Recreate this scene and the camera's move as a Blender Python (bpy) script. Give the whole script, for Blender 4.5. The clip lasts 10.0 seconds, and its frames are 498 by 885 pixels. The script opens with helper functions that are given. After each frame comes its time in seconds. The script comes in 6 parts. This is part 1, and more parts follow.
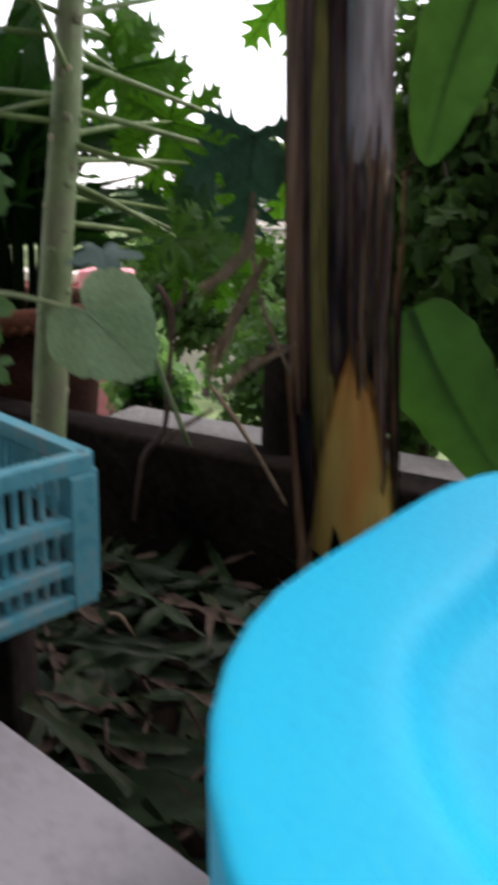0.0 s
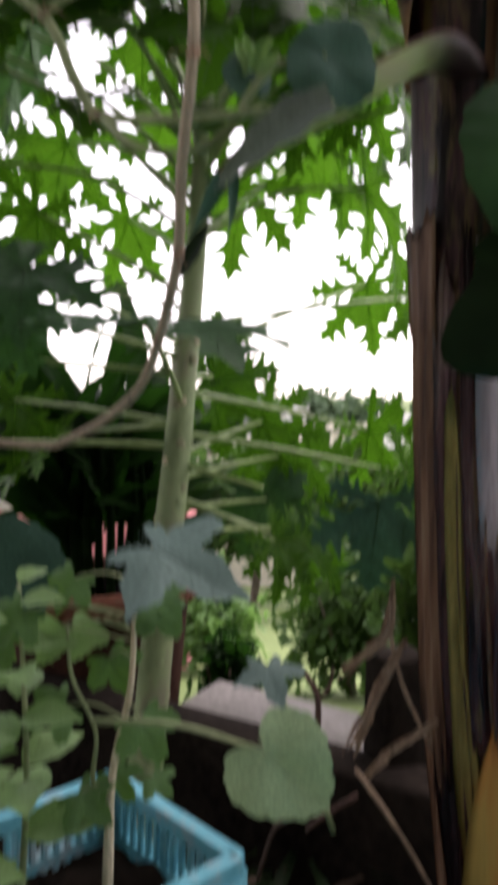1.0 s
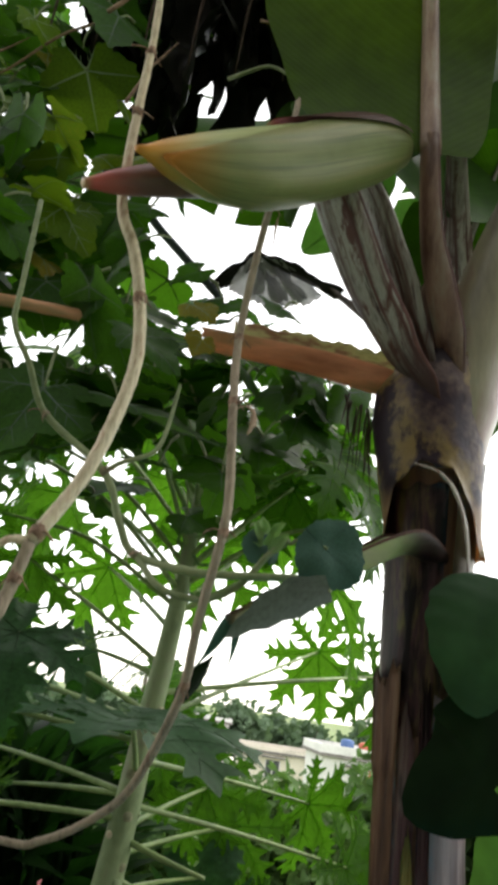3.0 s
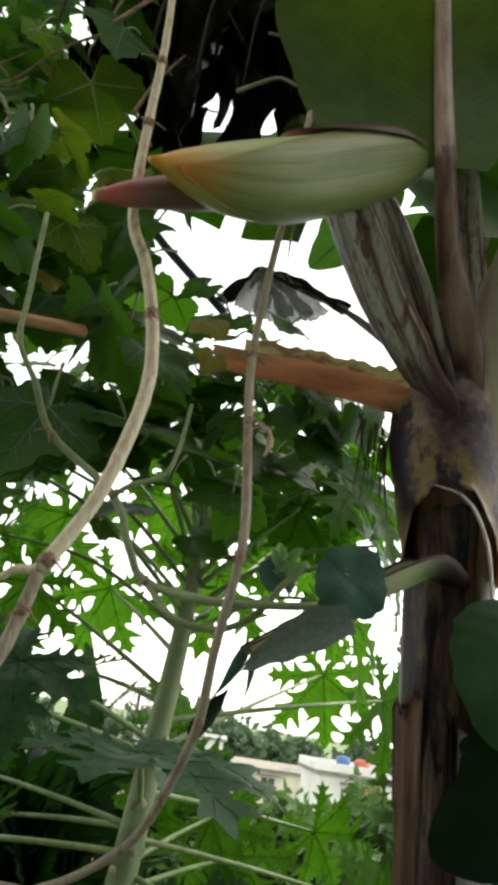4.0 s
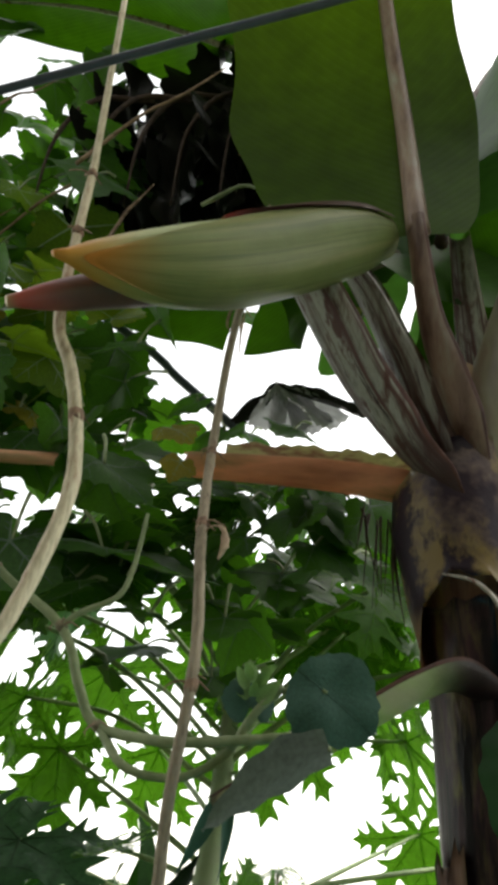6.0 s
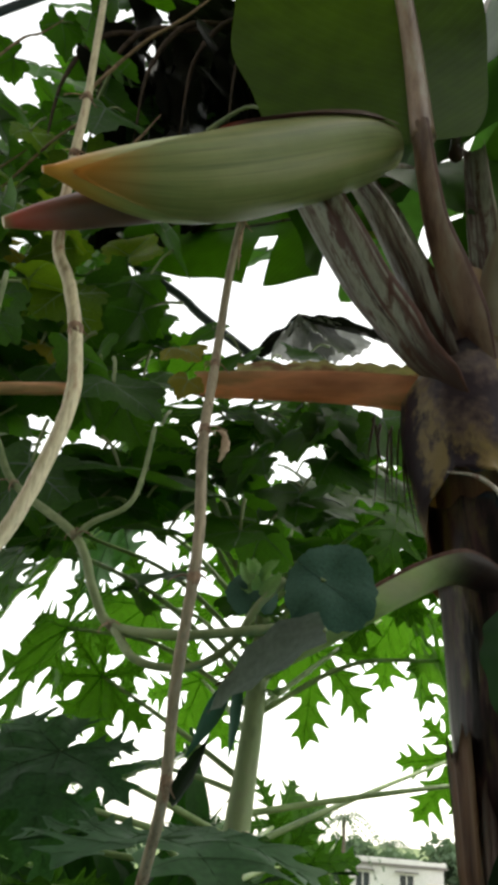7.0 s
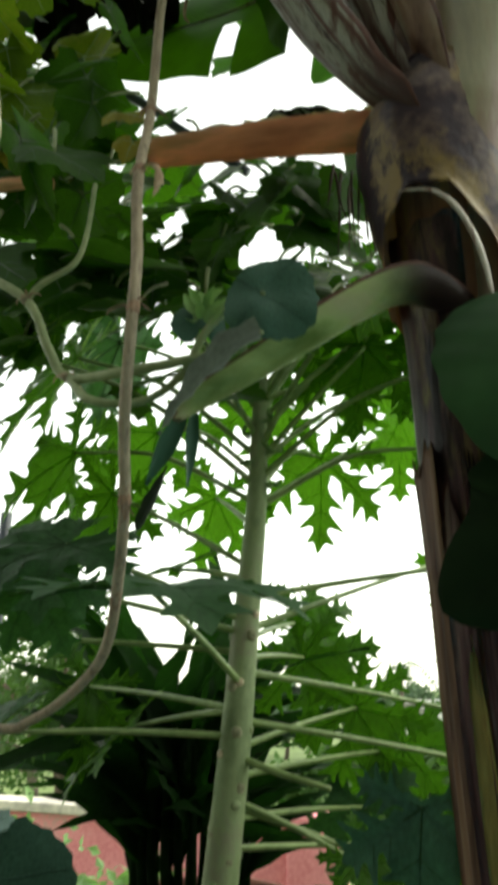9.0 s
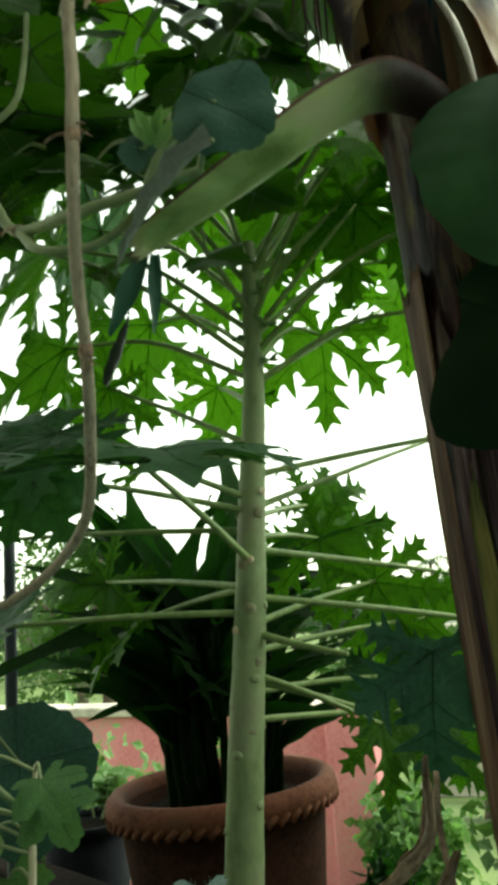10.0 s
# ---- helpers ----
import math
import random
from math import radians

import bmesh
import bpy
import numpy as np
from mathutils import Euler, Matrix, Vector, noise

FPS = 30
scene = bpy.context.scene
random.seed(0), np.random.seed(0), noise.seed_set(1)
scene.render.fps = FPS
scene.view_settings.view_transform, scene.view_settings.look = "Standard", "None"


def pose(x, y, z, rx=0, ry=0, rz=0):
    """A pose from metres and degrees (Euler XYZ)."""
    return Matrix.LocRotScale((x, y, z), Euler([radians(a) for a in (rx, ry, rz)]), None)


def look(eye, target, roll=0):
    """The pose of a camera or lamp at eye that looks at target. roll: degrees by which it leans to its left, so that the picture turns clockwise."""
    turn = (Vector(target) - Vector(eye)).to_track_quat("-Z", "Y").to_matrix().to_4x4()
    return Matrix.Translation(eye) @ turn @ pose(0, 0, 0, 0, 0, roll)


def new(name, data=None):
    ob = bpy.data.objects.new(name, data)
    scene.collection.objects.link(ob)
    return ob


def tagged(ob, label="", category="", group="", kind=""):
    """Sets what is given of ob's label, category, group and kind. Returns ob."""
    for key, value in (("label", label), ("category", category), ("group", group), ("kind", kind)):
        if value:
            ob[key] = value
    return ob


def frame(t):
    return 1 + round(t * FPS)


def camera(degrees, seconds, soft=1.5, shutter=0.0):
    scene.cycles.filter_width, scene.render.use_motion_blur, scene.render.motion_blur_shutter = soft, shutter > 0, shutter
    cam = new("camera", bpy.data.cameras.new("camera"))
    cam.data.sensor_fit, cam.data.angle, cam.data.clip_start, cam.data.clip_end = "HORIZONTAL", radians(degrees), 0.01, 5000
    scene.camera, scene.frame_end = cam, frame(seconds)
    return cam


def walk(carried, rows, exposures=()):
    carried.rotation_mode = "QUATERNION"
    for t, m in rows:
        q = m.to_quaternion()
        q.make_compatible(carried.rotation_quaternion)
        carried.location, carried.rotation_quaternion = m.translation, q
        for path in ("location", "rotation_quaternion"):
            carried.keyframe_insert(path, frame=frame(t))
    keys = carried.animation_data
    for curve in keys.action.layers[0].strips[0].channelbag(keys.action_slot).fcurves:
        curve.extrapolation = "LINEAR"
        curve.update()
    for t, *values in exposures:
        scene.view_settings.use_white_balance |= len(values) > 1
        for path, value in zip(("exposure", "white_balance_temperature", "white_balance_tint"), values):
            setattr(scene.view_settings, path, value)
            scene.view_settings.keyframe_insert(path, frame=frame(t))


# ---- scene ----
cam = camera(35.9, 10.0, 4.6, 0.5)
PATH = [
    (0, (0.107, 0.048, 0.92), (0.175, 1.95, 0.306), 2.1),
    (0.5, (0.046, 0.094, 1.02), (-0.033, 2.01, 0.452), -0.4),
    (1, (-0.006, 0.052, 1.119), (-0.056, 2.047, 0.995), 0.9),
    (1.5, (-0.021, 0.0, 1.175), (-0.039, 1.992, 1.352), 3.8),
    (2, (-0.028, -0.028, 1.185), (-0.021, 1.944, 1.516), 5.3),
    (2.5, (-0.055, -0.065, 1.225), (-0.04, 1.87, 1.73), 7.3),
    (3, (-0.084, -0.093, 1.242), (-0.043, 1.8, 1.889), 8.7),
    (3.2, (-0.089, -0.09, 1.261), (-0.035, 1.801, 1.909), 8.5),
    (4.3, (-0.112, -0.04, 1.255), (-0.067, 1.835, 1.949), 8.7),
    (4.5, (-0.107, -0.031, 1.24), (-0.089, 1.843, 1.94), 8.2),
    (5, (-0.084, -0.044, 1.286), (-0.132, 1.746, 2.177), 8.2),
    (5.2, (-0.069, -0.032, 1.283), (-0.115, 1.706, 2.272), 7.3),
    (6.3, (0.08, 0.088, 1.254), (-0.22, 1.791, 2.258), 5.8),
    (6.5, (0.087, 0.08, 1.24), (-0.225, 1.818, 2.18), 6.2),
    (7, (0.103, 0.096, 1.219), (-0.268, 1.842, 2.122), 4.6),
    (7.5, (0.111, 0.116, 1.208), (-0.289, 1.875, 2.07), 3.9),
    (8, (0.129, 0.137, 1.174), (-0.311, 1.918, 1.969), 2.2),
    (8.5, (0.164, 0.153, 1.128), (-0.283, 1.962, 1.853), 2.1),
    (9, (0.177, 0.182, 1.096), (-0.299, 2.027, 1.706), 0.0),
    (9.5, (0.191, 0.201, 1.056), (-0.34, 2.072, 1.524), -2.1),
    (10, (0.193, 0.257, 1.048), (-0.352, 2.141, 1.441), -4.5),
]
EXPOSURE = [(0, 1.77, 6550, 20), (0.5, 1.97, 7000, 36), (1.2, 2.0, 6900, 18), (2.2, 1.98, 7000, 9), (4.5, 1.93, 7000, 8), (7.5, 1.77, 7200, 4), (9, 1.82, 7400, -4), (10, 1.82, 7600, -16)]
walk(cam, [(t, look(eye, target, roll)) for t, eye, target, roll in PATH], EXPOSURE)


# ---- world and light ----
world = bpy.data.worlds.new("overcast_sky")
scene.world = world
world.use_nodes = True
wn, wl = world.node_tree.nodes, world.node_tree.links
bg = wn["Background"]
sky = wn.new("ShaderNodeTexSky")
sky.sky_type = "NISHITA"
sky.sun_disc = False
sky.sun_elevation = radians(52)
sky.sun_rotation = radians(50)
sky.dust_density = 1.0
hsv = wn.new("ShaderNodeHueSaturation")
hsv.inputs["Saturation"].default_value = 0.22
wl.new(sky.outputs[0], hsv.inputs["Color"])
wl.new(hsv.outputs[0], bg.inputs["Color"])
bg.inputs["Strength"].default_value = 0.15
sun = bpy.data.lights.new("sun", "SUN")
sun.energy, sun.angle, sun.color = 0.5, radians(40), (1.0, 0.97, 0.92)
sun_ob = new("sun", sun)
sun_ob.matrix_world = look((2.5, 2.0, 6.0), (0, 0, 0))

# ---- materials ----
from mathutils import geometry

MATS = {}


def nodes_of(name):
    m = bpy.data.materials.new(name)
    m.use_nodes = True
    nt = m.node_tree
    MATS[name] = m
    return m, nt.nodes, nt.links, nt.nodes["Principled BSDF"]


def ramp(nodes, stops):
    r = nodes.new("ShaderNodeValToRGB")
    while len(r.color_ramp.elements) < len(stops):
        r.color_ramp.elements.new(0.5)
    for e, (p, c) in zip(r.color_ramp.elements, stops):
        e.position, e.color = p, (*c, 1)
    return r


def surface(name, dark, light, rough=0.7, scale=8.0, fine=60.0, bump=0.15, stretch=(1, 1, 1), metal=0.0, spec=0.4, stain=None, grain=0.45):
    """A matt surface with a coarse and a fine variation and a little relief."""
    m, n, l, p = nodes_of(name)
    co = n.new("ShaderNodeTexCoord")
    mp = n.new("ShaderNodeMapping")
    mp.inputs["Scale"].default_value = stretch
    l.new(co.outputs["Object"], mp.inputs["Vector"])
    a, b = n.new("ShaderNodeTexNoise"), n.new("ShaderNodeTexNoise")
    a.inputs["Scale"].default_value, a.inputs["Detail"].default_value = scale, 6
    b.inputs["Scale"].default_value, b.inputs["Detail"].default_value = fine, 8
    l.new(mp.outputs[0], a.inputs["Vector"])
    l.new(mp.outputs[0], b.inputs["Vector"])
    add = n.new("ShaderNodeMath")
    add.operation = "MULTIPLY_ADD"
    add.inputs[1].default_value = grain
    l.new(b.outputs["Fac"], add.inputs[0])
    sub = n.new("ShaderNodeMath")
    sub.operation = "MULTIPLY"
    sub.inputs[1].default_value = 1.07 - grain
    l.new(a.outputs["Fac"], sub.inputs[0])
    l.new(sub.outputs[0], add.inputs[2])
    r = ramp(n, [(0.36, dark), (0.66, light)] if stain is None else [(0.36, dark), (0.56, light), (0.68, stain)])
    l.new(add.outputs[0], r.inputs["Fac"])
    l.new(r.outputs["Color"], p.inputs["Base Color"])
    p.inputs["Roughness"].default_value, p.inputs["Metallic"].default_value = rough, metal
    p.inputs["Specular IOR Level"].default_value = spec
    bp = n.new("ShaderNodeBump")
    bp.inputs["Strength"].default_value, bp.inputs["Distance"].default_value = bump, 0.004
    l.new(b.outputs["Fac"], bp.inputs["Height"])
    l.new(bp.outputs[0], p.inputs["Normal"])
    return m


def foliage(name, dark, light, glow, through_share=0.4, rough=0.45, ribs=0.0, rib_colour=None, spots=None, spec=0.12):
    """A leaf: a waxy face that lets light through, veins across it, and a tint of its own for each leaf."""
    m, n, l, p = nodes_of(name)
    co = n.new("ShaderNodeTexCoord")
    info = n.new("ShaderNodeObjectInfo")
    geo = n.new("ShaderNodeNewGeometry")
    noise_a = n.new("ShaderNodeTexNoise")
    noise_a.inputs["Scale"].default_value, noise_a.inputs["Detail"].default_value = 14, 5
    l.new(co.outputs["Object"], noise_a.inputs["Vector"])
    mix = n.new("ShaderNodeMath")
    mix.operation = "MULTIPLY_ADD"
    mix.inputs[1].default_value = 0.55
    l.new(info.outputs["Random"], mix.inputs[0])
    half = n.new("ShaderNodeMath")
    half.operation = "MULTIPLY"
    half.inputs[1].default_value = 0.5
    l.new(noise_a.outputs["Fac"], half.inputs[0])
    l.new(half.outputs[0], mix.inputs[2])
    stops = [(0.1, dark), (0.9, light)]
    if spots:
        stops = [(0.1, dark), (0.72, light), (0.92, spots)]
    r = ramp(n, stops)
    l.new(mix.outputs[0], r.inputs["Fac"])
    colour = r.outputs["Color"]
    height = noise_a.outputs["Fac"]
    if ribs:
        uv = n.new("ShaderNodeUVMap")
        sep = n.new("ShaderNodeSeparateXYZ")
        l.new(uv.outputs[0], sep.inputs[0])
        side = n.new("ShaderNodeMath")
        side.operation = "ABSOLUTE"
        shift = n.new("ShaderNodeMath")
        shift.operation = "SUBTRACT"
        shift.inputs[1].default_value = 0.5
        l.new(sep.outputs[0], shift.inputs[0])
        l.new(shift.outputs[0], side.inputs[0])
        slope = n.new("ShaderNodeMath")
        slope.operation = "MULTIPLY_ADD"
        slope.inputs[1].default_value = -0.35
        l.new(side.outputs[0], slope.inputs[0])
        l.new(sep.outputs[1], slope.inputs[2])
        wave = n.new("ShaderNodeMath")
        wave.operation = "MULTIPLY"
        wave.inputs[1].default_value = ribs * 6.283
        l.new(slope.outputs[0], wave.inputs[0])
        sine = n.new("ShaderNodeMath")
        sine.operation = "SINE"
        l.new(wave.outputs[0], sine.inputs[0])
        up = n.new("ShaderNodeMapRange")
        up.inputs["From Min"].default_value, up.inputs["From Max"].default_value = 0.75, 1.0
        l.new(sine.outputs[0], up.inputs["Value"])
        cm = n.new("ShaderNodeMix")
        cm.data_type = "RGBA"
        weight = n.new("ShaderNodeMath")
        weight.operation = "MULTIPLY"
        weight.inputs[1].default_value = 0.12 if ribs > 20 else 0.25
        l.new(up.outputs[0], weight.inputs[0])
        l.new(weight.outputs[0], cm.inputs["Factor"])
        l.new(colour, cm.inputs["A"])
        cm.inputs["B"].default_value = (*(rib_colour or light), 1)
        colour = cm.outputs["Result"]
        height = sine.outputs[0]
    fine = n.new("ShaderNodeTexNoise")
    fine.inputs["Scale"].default_value, fine.inputs["Detail"].default_value = 26, 4
    l.new(co.outputs["Object"], fine.inputs["Vector"])
    mottle = n.new("ShaderNodeMapRange")
    mottle.inputs["From Min"].default_value, mottle.inputs["From Max"].default_value = 0.3, 0.7
    mottle.inputs["To Min"].default_value, mottle.inputs["To Max"].default_value = 0.80, 1.16
    l.new(fine.outputs["Fac"], mottle.inputs["Value"])
    tone = n.new("ShaderNodeVectorMath")
    tone.operation = "SCALE"
    l.new(colour, tone.inputs[0])
    l.new(mottle.outputs[0], tone.inputs["Scale"])
    colour = tone.outputs[0]
    l.new(colour, p.inputs["Base Color"])
    p.inputs["Roughness"].default_value = rough
    p.inputs["Specular IOR Level"].default_value = spec
    bp = n.new("ShaderNodeBump")
    bp.inputs["Strength"].default_value, bp.inputs["Distance"].default_value = (0.06 if ribs > 20 else 0.2), 0.003
    l.new(height, bp.inputs["Height"])
    l.new(bp.outputs[0], p.inputs["Normal"])
    tr = n.new("ShaderNodeBsdfTranslucent")
    tint = n.new("ShaderNodeMix")
    tint.data_type, tint.blend_type = "RGBA", "MIX"
    tint.inputs["Factor"].default_value = 0.75
    l.new(colour, tint.inputs["A"])
    tint.inputs["B"].default_value = (*glow, 1)
    pass_tone = n.new("ShaderNodeVectorMath")
    pass_tone.operation = "SCALE"
    l.new(tint.outputs["Result"], pass_tone.inputs[0])
    l.new(mottle.outputs[0], pass_tone.inputs["Scale"])
    l.new(pass_tone.outputs[0], tr.inputs["Color"])
    ms = n.new("ShaderNodeMixShader")
    ms.inputs["Fac"].default_value = through_share
    l.new(p.outputs[0], ms.inputs[1])
    l.new(tr.outputs[0], ms.inputs[2])
    l.new(ms.outputs[0], n["Material Output"].inputs["Surface"])
    return m


# Soil taken near-black: the shade under the leaves is in its colour.
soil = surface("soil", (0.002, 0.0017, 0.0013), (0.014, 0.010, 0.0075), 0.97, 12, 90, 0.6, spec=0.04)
ground_mat = surface("ground_cover", (0.07, 0.11, 0.03), (0.17, 0.23, 0.075), 0.95, 0.35, 6, 0.3)
concrete = surface("old_concrete", (0.12, 0.11, 0.10), (0.27, 0.25, 0.235), 0.9, 5, 70, 0.35)
# Mossy concrete, darkened further to hold the shade of the canopy.
dark_concrete = surface("shaded_mossy_concrete", (0.004, 0.0032, 0.0028), (0.026, 0.020, 0.017), 0.97, 6, 60, 0.5, spec=0.04)
pale_slab = surface("pale_slab", (0.20, 0.185, 0.20), (0.27, 0.25, 0.27), 0.7, 3, 110, 0.06, spec=0.3, stain=(0.23, 0.21, 0.22))
blue_plastic = surface("blue_plastic", (0.002, 0.35, 0.57), (0.003, 0.41, 0.63), 0.45, 2.5, 160, 0.03, spec=0.10, stain=(0.015, 0.43, 0.60))
crate_plastic = surface("faded_blue_plastic", (0.04, 0.235, 0.315), (0.105, 0.38, 0.465), 0.55, 9, 80, 0.15, stain=(0.24, 0.35, 0.38))
stem_skin = surface("banana_stem", (0.08, 0.035, 0.033), (0.30, 0.18, 0.115), 0.42, 9, 70, 0.3, (3.5, 3.5, 0.45), stain=(0.36, 0.30, 0.09), grain=0.14)
sheath_purple = surface("purple_sheath", (0.045, 0.018, 0.024), (0.17, 0.085, 0.09), 0.36, 10, 80, 0.25, (3, 3, 0.4), stain=(0.28, 0.20, 0.17), grain=0.14)
sheath_dark = surface("dark_sheath", (0.022, 0.009, 0.014), (0.10, 0.045, 0.052), 0.30, 10, 80, 0.25, (3, 3, 0.5), stain=(0.20, 0.155, 0.06), grain=0.14)
sheath_olive = surface("olive_sheath", (0.21, 0.17, 0.045), (0.45, 0.37, 0.115), 0.45, 10, 80, 0.2, (3, 3, 0.4), stain=(0.22, 0.10, 0.05), grain=0.2)
sheath_dry = surface("dry_sheath", (0.11, 0.052, 0.036), (0.38, 0.22, 0.14), 0.65, 14, 90, 0.5, (4, 4, 0.4), stain=(0.50, 0.37, 0.26))
sheath_brown = surface("brown_sheath", (0.06, 0.026, 0.02), (0.24, 0.125, 0.075), 0.5, 12, 90, 0.4, (4, 4, 0.35), stain=(0.34, 0.22, 0.14), grain=0.2)
sheath_yellow = surface("yellow_sheath", (0.50, 0.33, 0.085), (0.76, 0.53, 0.15), 0.42, 7, 60, 0.2, (3, 3, 0.5), stain=(0.80, 0.38, 0.10), grain=0.14)
petiole_pale = surface("pale_petiole", (0.20, 0.20, 0.155), (0.46, 0.47, 0.40), 0.5, 9, 60, 0.25, (7, 7, 0.5), stain=(0.13, 0.06, 0.04), grain=0.22)
petiole_orange = surface("orange_petiole", (0.50, 0.23, 0.125), (0.82, 0.44, 0.26), 0.5, 12, 80, 0.3, (0.5, 2, 2), stain=(0.50, 0.32, 0.17), grain=0.14)
petiole_green = surface("green_petiole", (0.18, 0.25, 0.09), (0.42, 0.50, 0.25), 0.5, 9, 70, 0.2, (0.6, 2, 2), stain=(0.55, 0.56, 0.38), grain=0.14)
cut_green = surface("pale_cut_stalk", (0.19, 0.27, 0.085), (0.46, 0.56, 0.27), 0.45, 9, 70, 0.2, (0.6, 2, 2), stain=(0.50, 0.52, 0.33), grain=0.14)
collar_skin = surface("blotched_collar", (0.050, 0.028, 0.042), (0.20, 0.135, 0.115), 0.38, 11, 70, 0.3, (1, 1, 1.0), stain=(0.40, 0.29, 0.14), grain=0.28)
upper_skin = surface("olive_leaf_base", (0.10, 0.085, 0.06), (0.24, 0.225, 0.145), 0.4, 6, 80, 0.12, (2, 2, 0.5), stain=(0.20, 0.12, 0.09), grain=0.12)
mauve_skin = surface("mauve_sheath", (0.055, 0.032, 0.034), (0.20, 0.155, 0.10), 0.38, 8, 80, 0.2, (2.5, 2.5, 0.5), stain=(0.30, 0.25, 0.22), grain=0.14)
for skin, stops in ((collar_skin, (0.42, 0.52, 0.60)), (petiole_pale, (0.34, 0.54, 0.66))):
    cr = next(q for q in skin.node_tree.nodes if q.type == "VALTORGB").color_ramp
    for e, at in zip(cr.elements, stops):
        e.position = at
petiole_margin = surface("brown_margin", (0.05, 0.02, 0.014), (0.15, 0.065, 0.045), 0.6, 14, 90, 0.2, (2, 2, 0.5))
# Lilac lightened so that the pale sheen on the stem's right is in the colour.
sheath_lilac = surface("lilac_sheath", (0.22, 0.16, 0.17), (0.56, 0.48, 0.50), 0.33, 9, 70, 0.2, (3, 3, 0.35), stain=(0.30, 0.18, 0.14), grain=0.14)
petiole_brown = surface("brown_petiole", (0.11, 0.055, 0.04), (0.30, 0.21, 0.155), 0.45, 10, 90, 0.15, (2.5, 2.5, 0.6), stain=(0.36, 0.34, 0.26), grain=0.2)
margin_skin = surface("ragged_margin", (0.30, 0.30, 0.11), (0.52, 0.49, 0.22), 0.6, 16, 90, 0.4, (0.7, 2, 2), stain=(0.30, 0.17, 0.08))
vein_dark = surface("dark_leaf_vein", (0.05, 0.10, 0.05), (0.09, 0.15, 0.08), 0.6, 14, 90, 0.1)
vein_pale = surface("pale_leaf_vein", (0.22, 0.32, 0.16), (0.30, 0.40, 0.22), 0.6, 14, 90, 0.1)
# Grey of the added light-blocking slab; its tone sets the front fill.
blocker_mat = surface("blocker_grey", (0.10, 0.092, 0.08), (0.19, 0.175, 0.15), 0.9, 1.5, 40, 0.2)
bud_green = surface("green_bud", (0.22, 0.27, 0.085), (0.30, 0.36, 0.135), 0.46, 6, 60, 0.06, (1, 1, 1), grain=0.2)


def end_tint(m, axis, start, stop, colour):
    """A second colour, for pigment and for painted shade, that grows from start to stop along the thing's own length.
    """
    n, l = m.node_tree.nodes, m.node_tree.links
    p = n["Principled BSDF"]
    base = p.inputs["Base Color"].links[0].from_socket
    co, sep, rg, mix = n.new("ShaderNodeTexCoord"), n.new("ShaderNodeSeparateXYZ"), n.new("ShaderNodeMapRange"), n.new("ShaderNodeMix")
    l.new(co.outputs["Generated"], sep.inputs[0])
    rg.inputs["From Min"].default_value, rg.inputs["From Max"].default_value = start, stop
    rg.interpolation_type = "SMOOTHSTEP"
    l.new(sep.outputs[axis], rg.inputs["Value"])
    mix.data_type = "RGBA"
    l.new(rg.outputs[0], mix.inputs["Factor"])
    l.new(base, mix.inputs["A"])
    mix.inputs["B"].default_value = (*colour, 1)
    l.new(mix.outputs["Result"], p.inputs["Base Color"])


def blotches(m, scale, stretch, colour, level, edge=0.04, seed=0.0, way="Object"):
    """Sharp-edged patches of a second pigment."""
    n, l = m.node_tree.nodes, m.node_tree.links
    p = n["Principled BSDF"]
    base = p.inputs["Base Color"].links[0].from_socket
    co, mp, tx, rg, mix = n.new("ShaderNodeTexCoord"), n.new("ShaderNodeMapping"), n.new("ShaderNodeTexNoise"), n.new("ShaderNodeMapRange"), n.new("ShaderNodeMix")
    mp.inputs["Scale"].default_value = stretch
    mp.inputs["Location"].default_value = (seed, seed * 0.7, seed * 1.3)
    l.new(co.outputs[way], mp.inputs["Vector"])
    l.new(mp.outputs[0], tx.inputs["Vector"])
    tx.inputs["Scale"].default_value, tx.inputs["Detail"].default_value, tx.inputs["Roughness"].default_value = scale, 7, 0.62
    rg.inputs["From Min"].default_value, rg.inputs["From Max"].default_value = level - edge, level + edge
    l.new(tx.outputs["Fac"], rg.inputs["Value"])
    mix.data_type = "RGBA"
    l.new(rg.outputs[0], mix.inputs["Factor"])
    l.new(base, mix.inputs["A"])
    mix.inputs["B"].default_value = (*colour, 1)
    l.new(mix.outputs["Result"], p.inputs["Base Color"])


blotches(bud_green, 1.0, (17, 1.1, 1), (0.40, 0.40, 0.17), 0.56, 0.12, 2.0, "UV")
blotches(bud_green, 1.0, (40, 1.6, 1), (0.17, 0.22, 0.07), 0.60, 0.10, 5.0, "UV")
end_tint(bud_green, 0, 0.26, 0.0, (0.60, 0.26, 0.035))
bud_red = surface("red_bud", (0.065, 0.032, 0.030), (0.17, 0.090, 0.075), 0.42, 4, 50, 0.04, (0.6, 0.8, 3), grain=0.15)
end_tint(bud_red, 0, 0.24, 0.0, (0.44, 0.08, 0.06))
end_tint(bud_red, 0, 0.06, 0.0, (0.50, 0.38, 0.20))
papaya_bark = surface("papaya_bark", (0.13, 0.18, 0.08), (0.28, 0.355, 0.18), 0.6, 12, 90, 0.3, (1, 1, 0.6), stain=(0.27, 0.27, 0.18), grain=0.22)
scar_bark = surface("leaf_scar_bark", (0.17, 0.18, 0.10), (0.34, 0.33, 0.21), 0.75, 40, 140, 0.4)
papaya_stalk = surface("papaya_stalk", (0.12, 0.19, 0.06), (0.28, 0.38, 0.15), 0.5, 10, 60, 0.1)
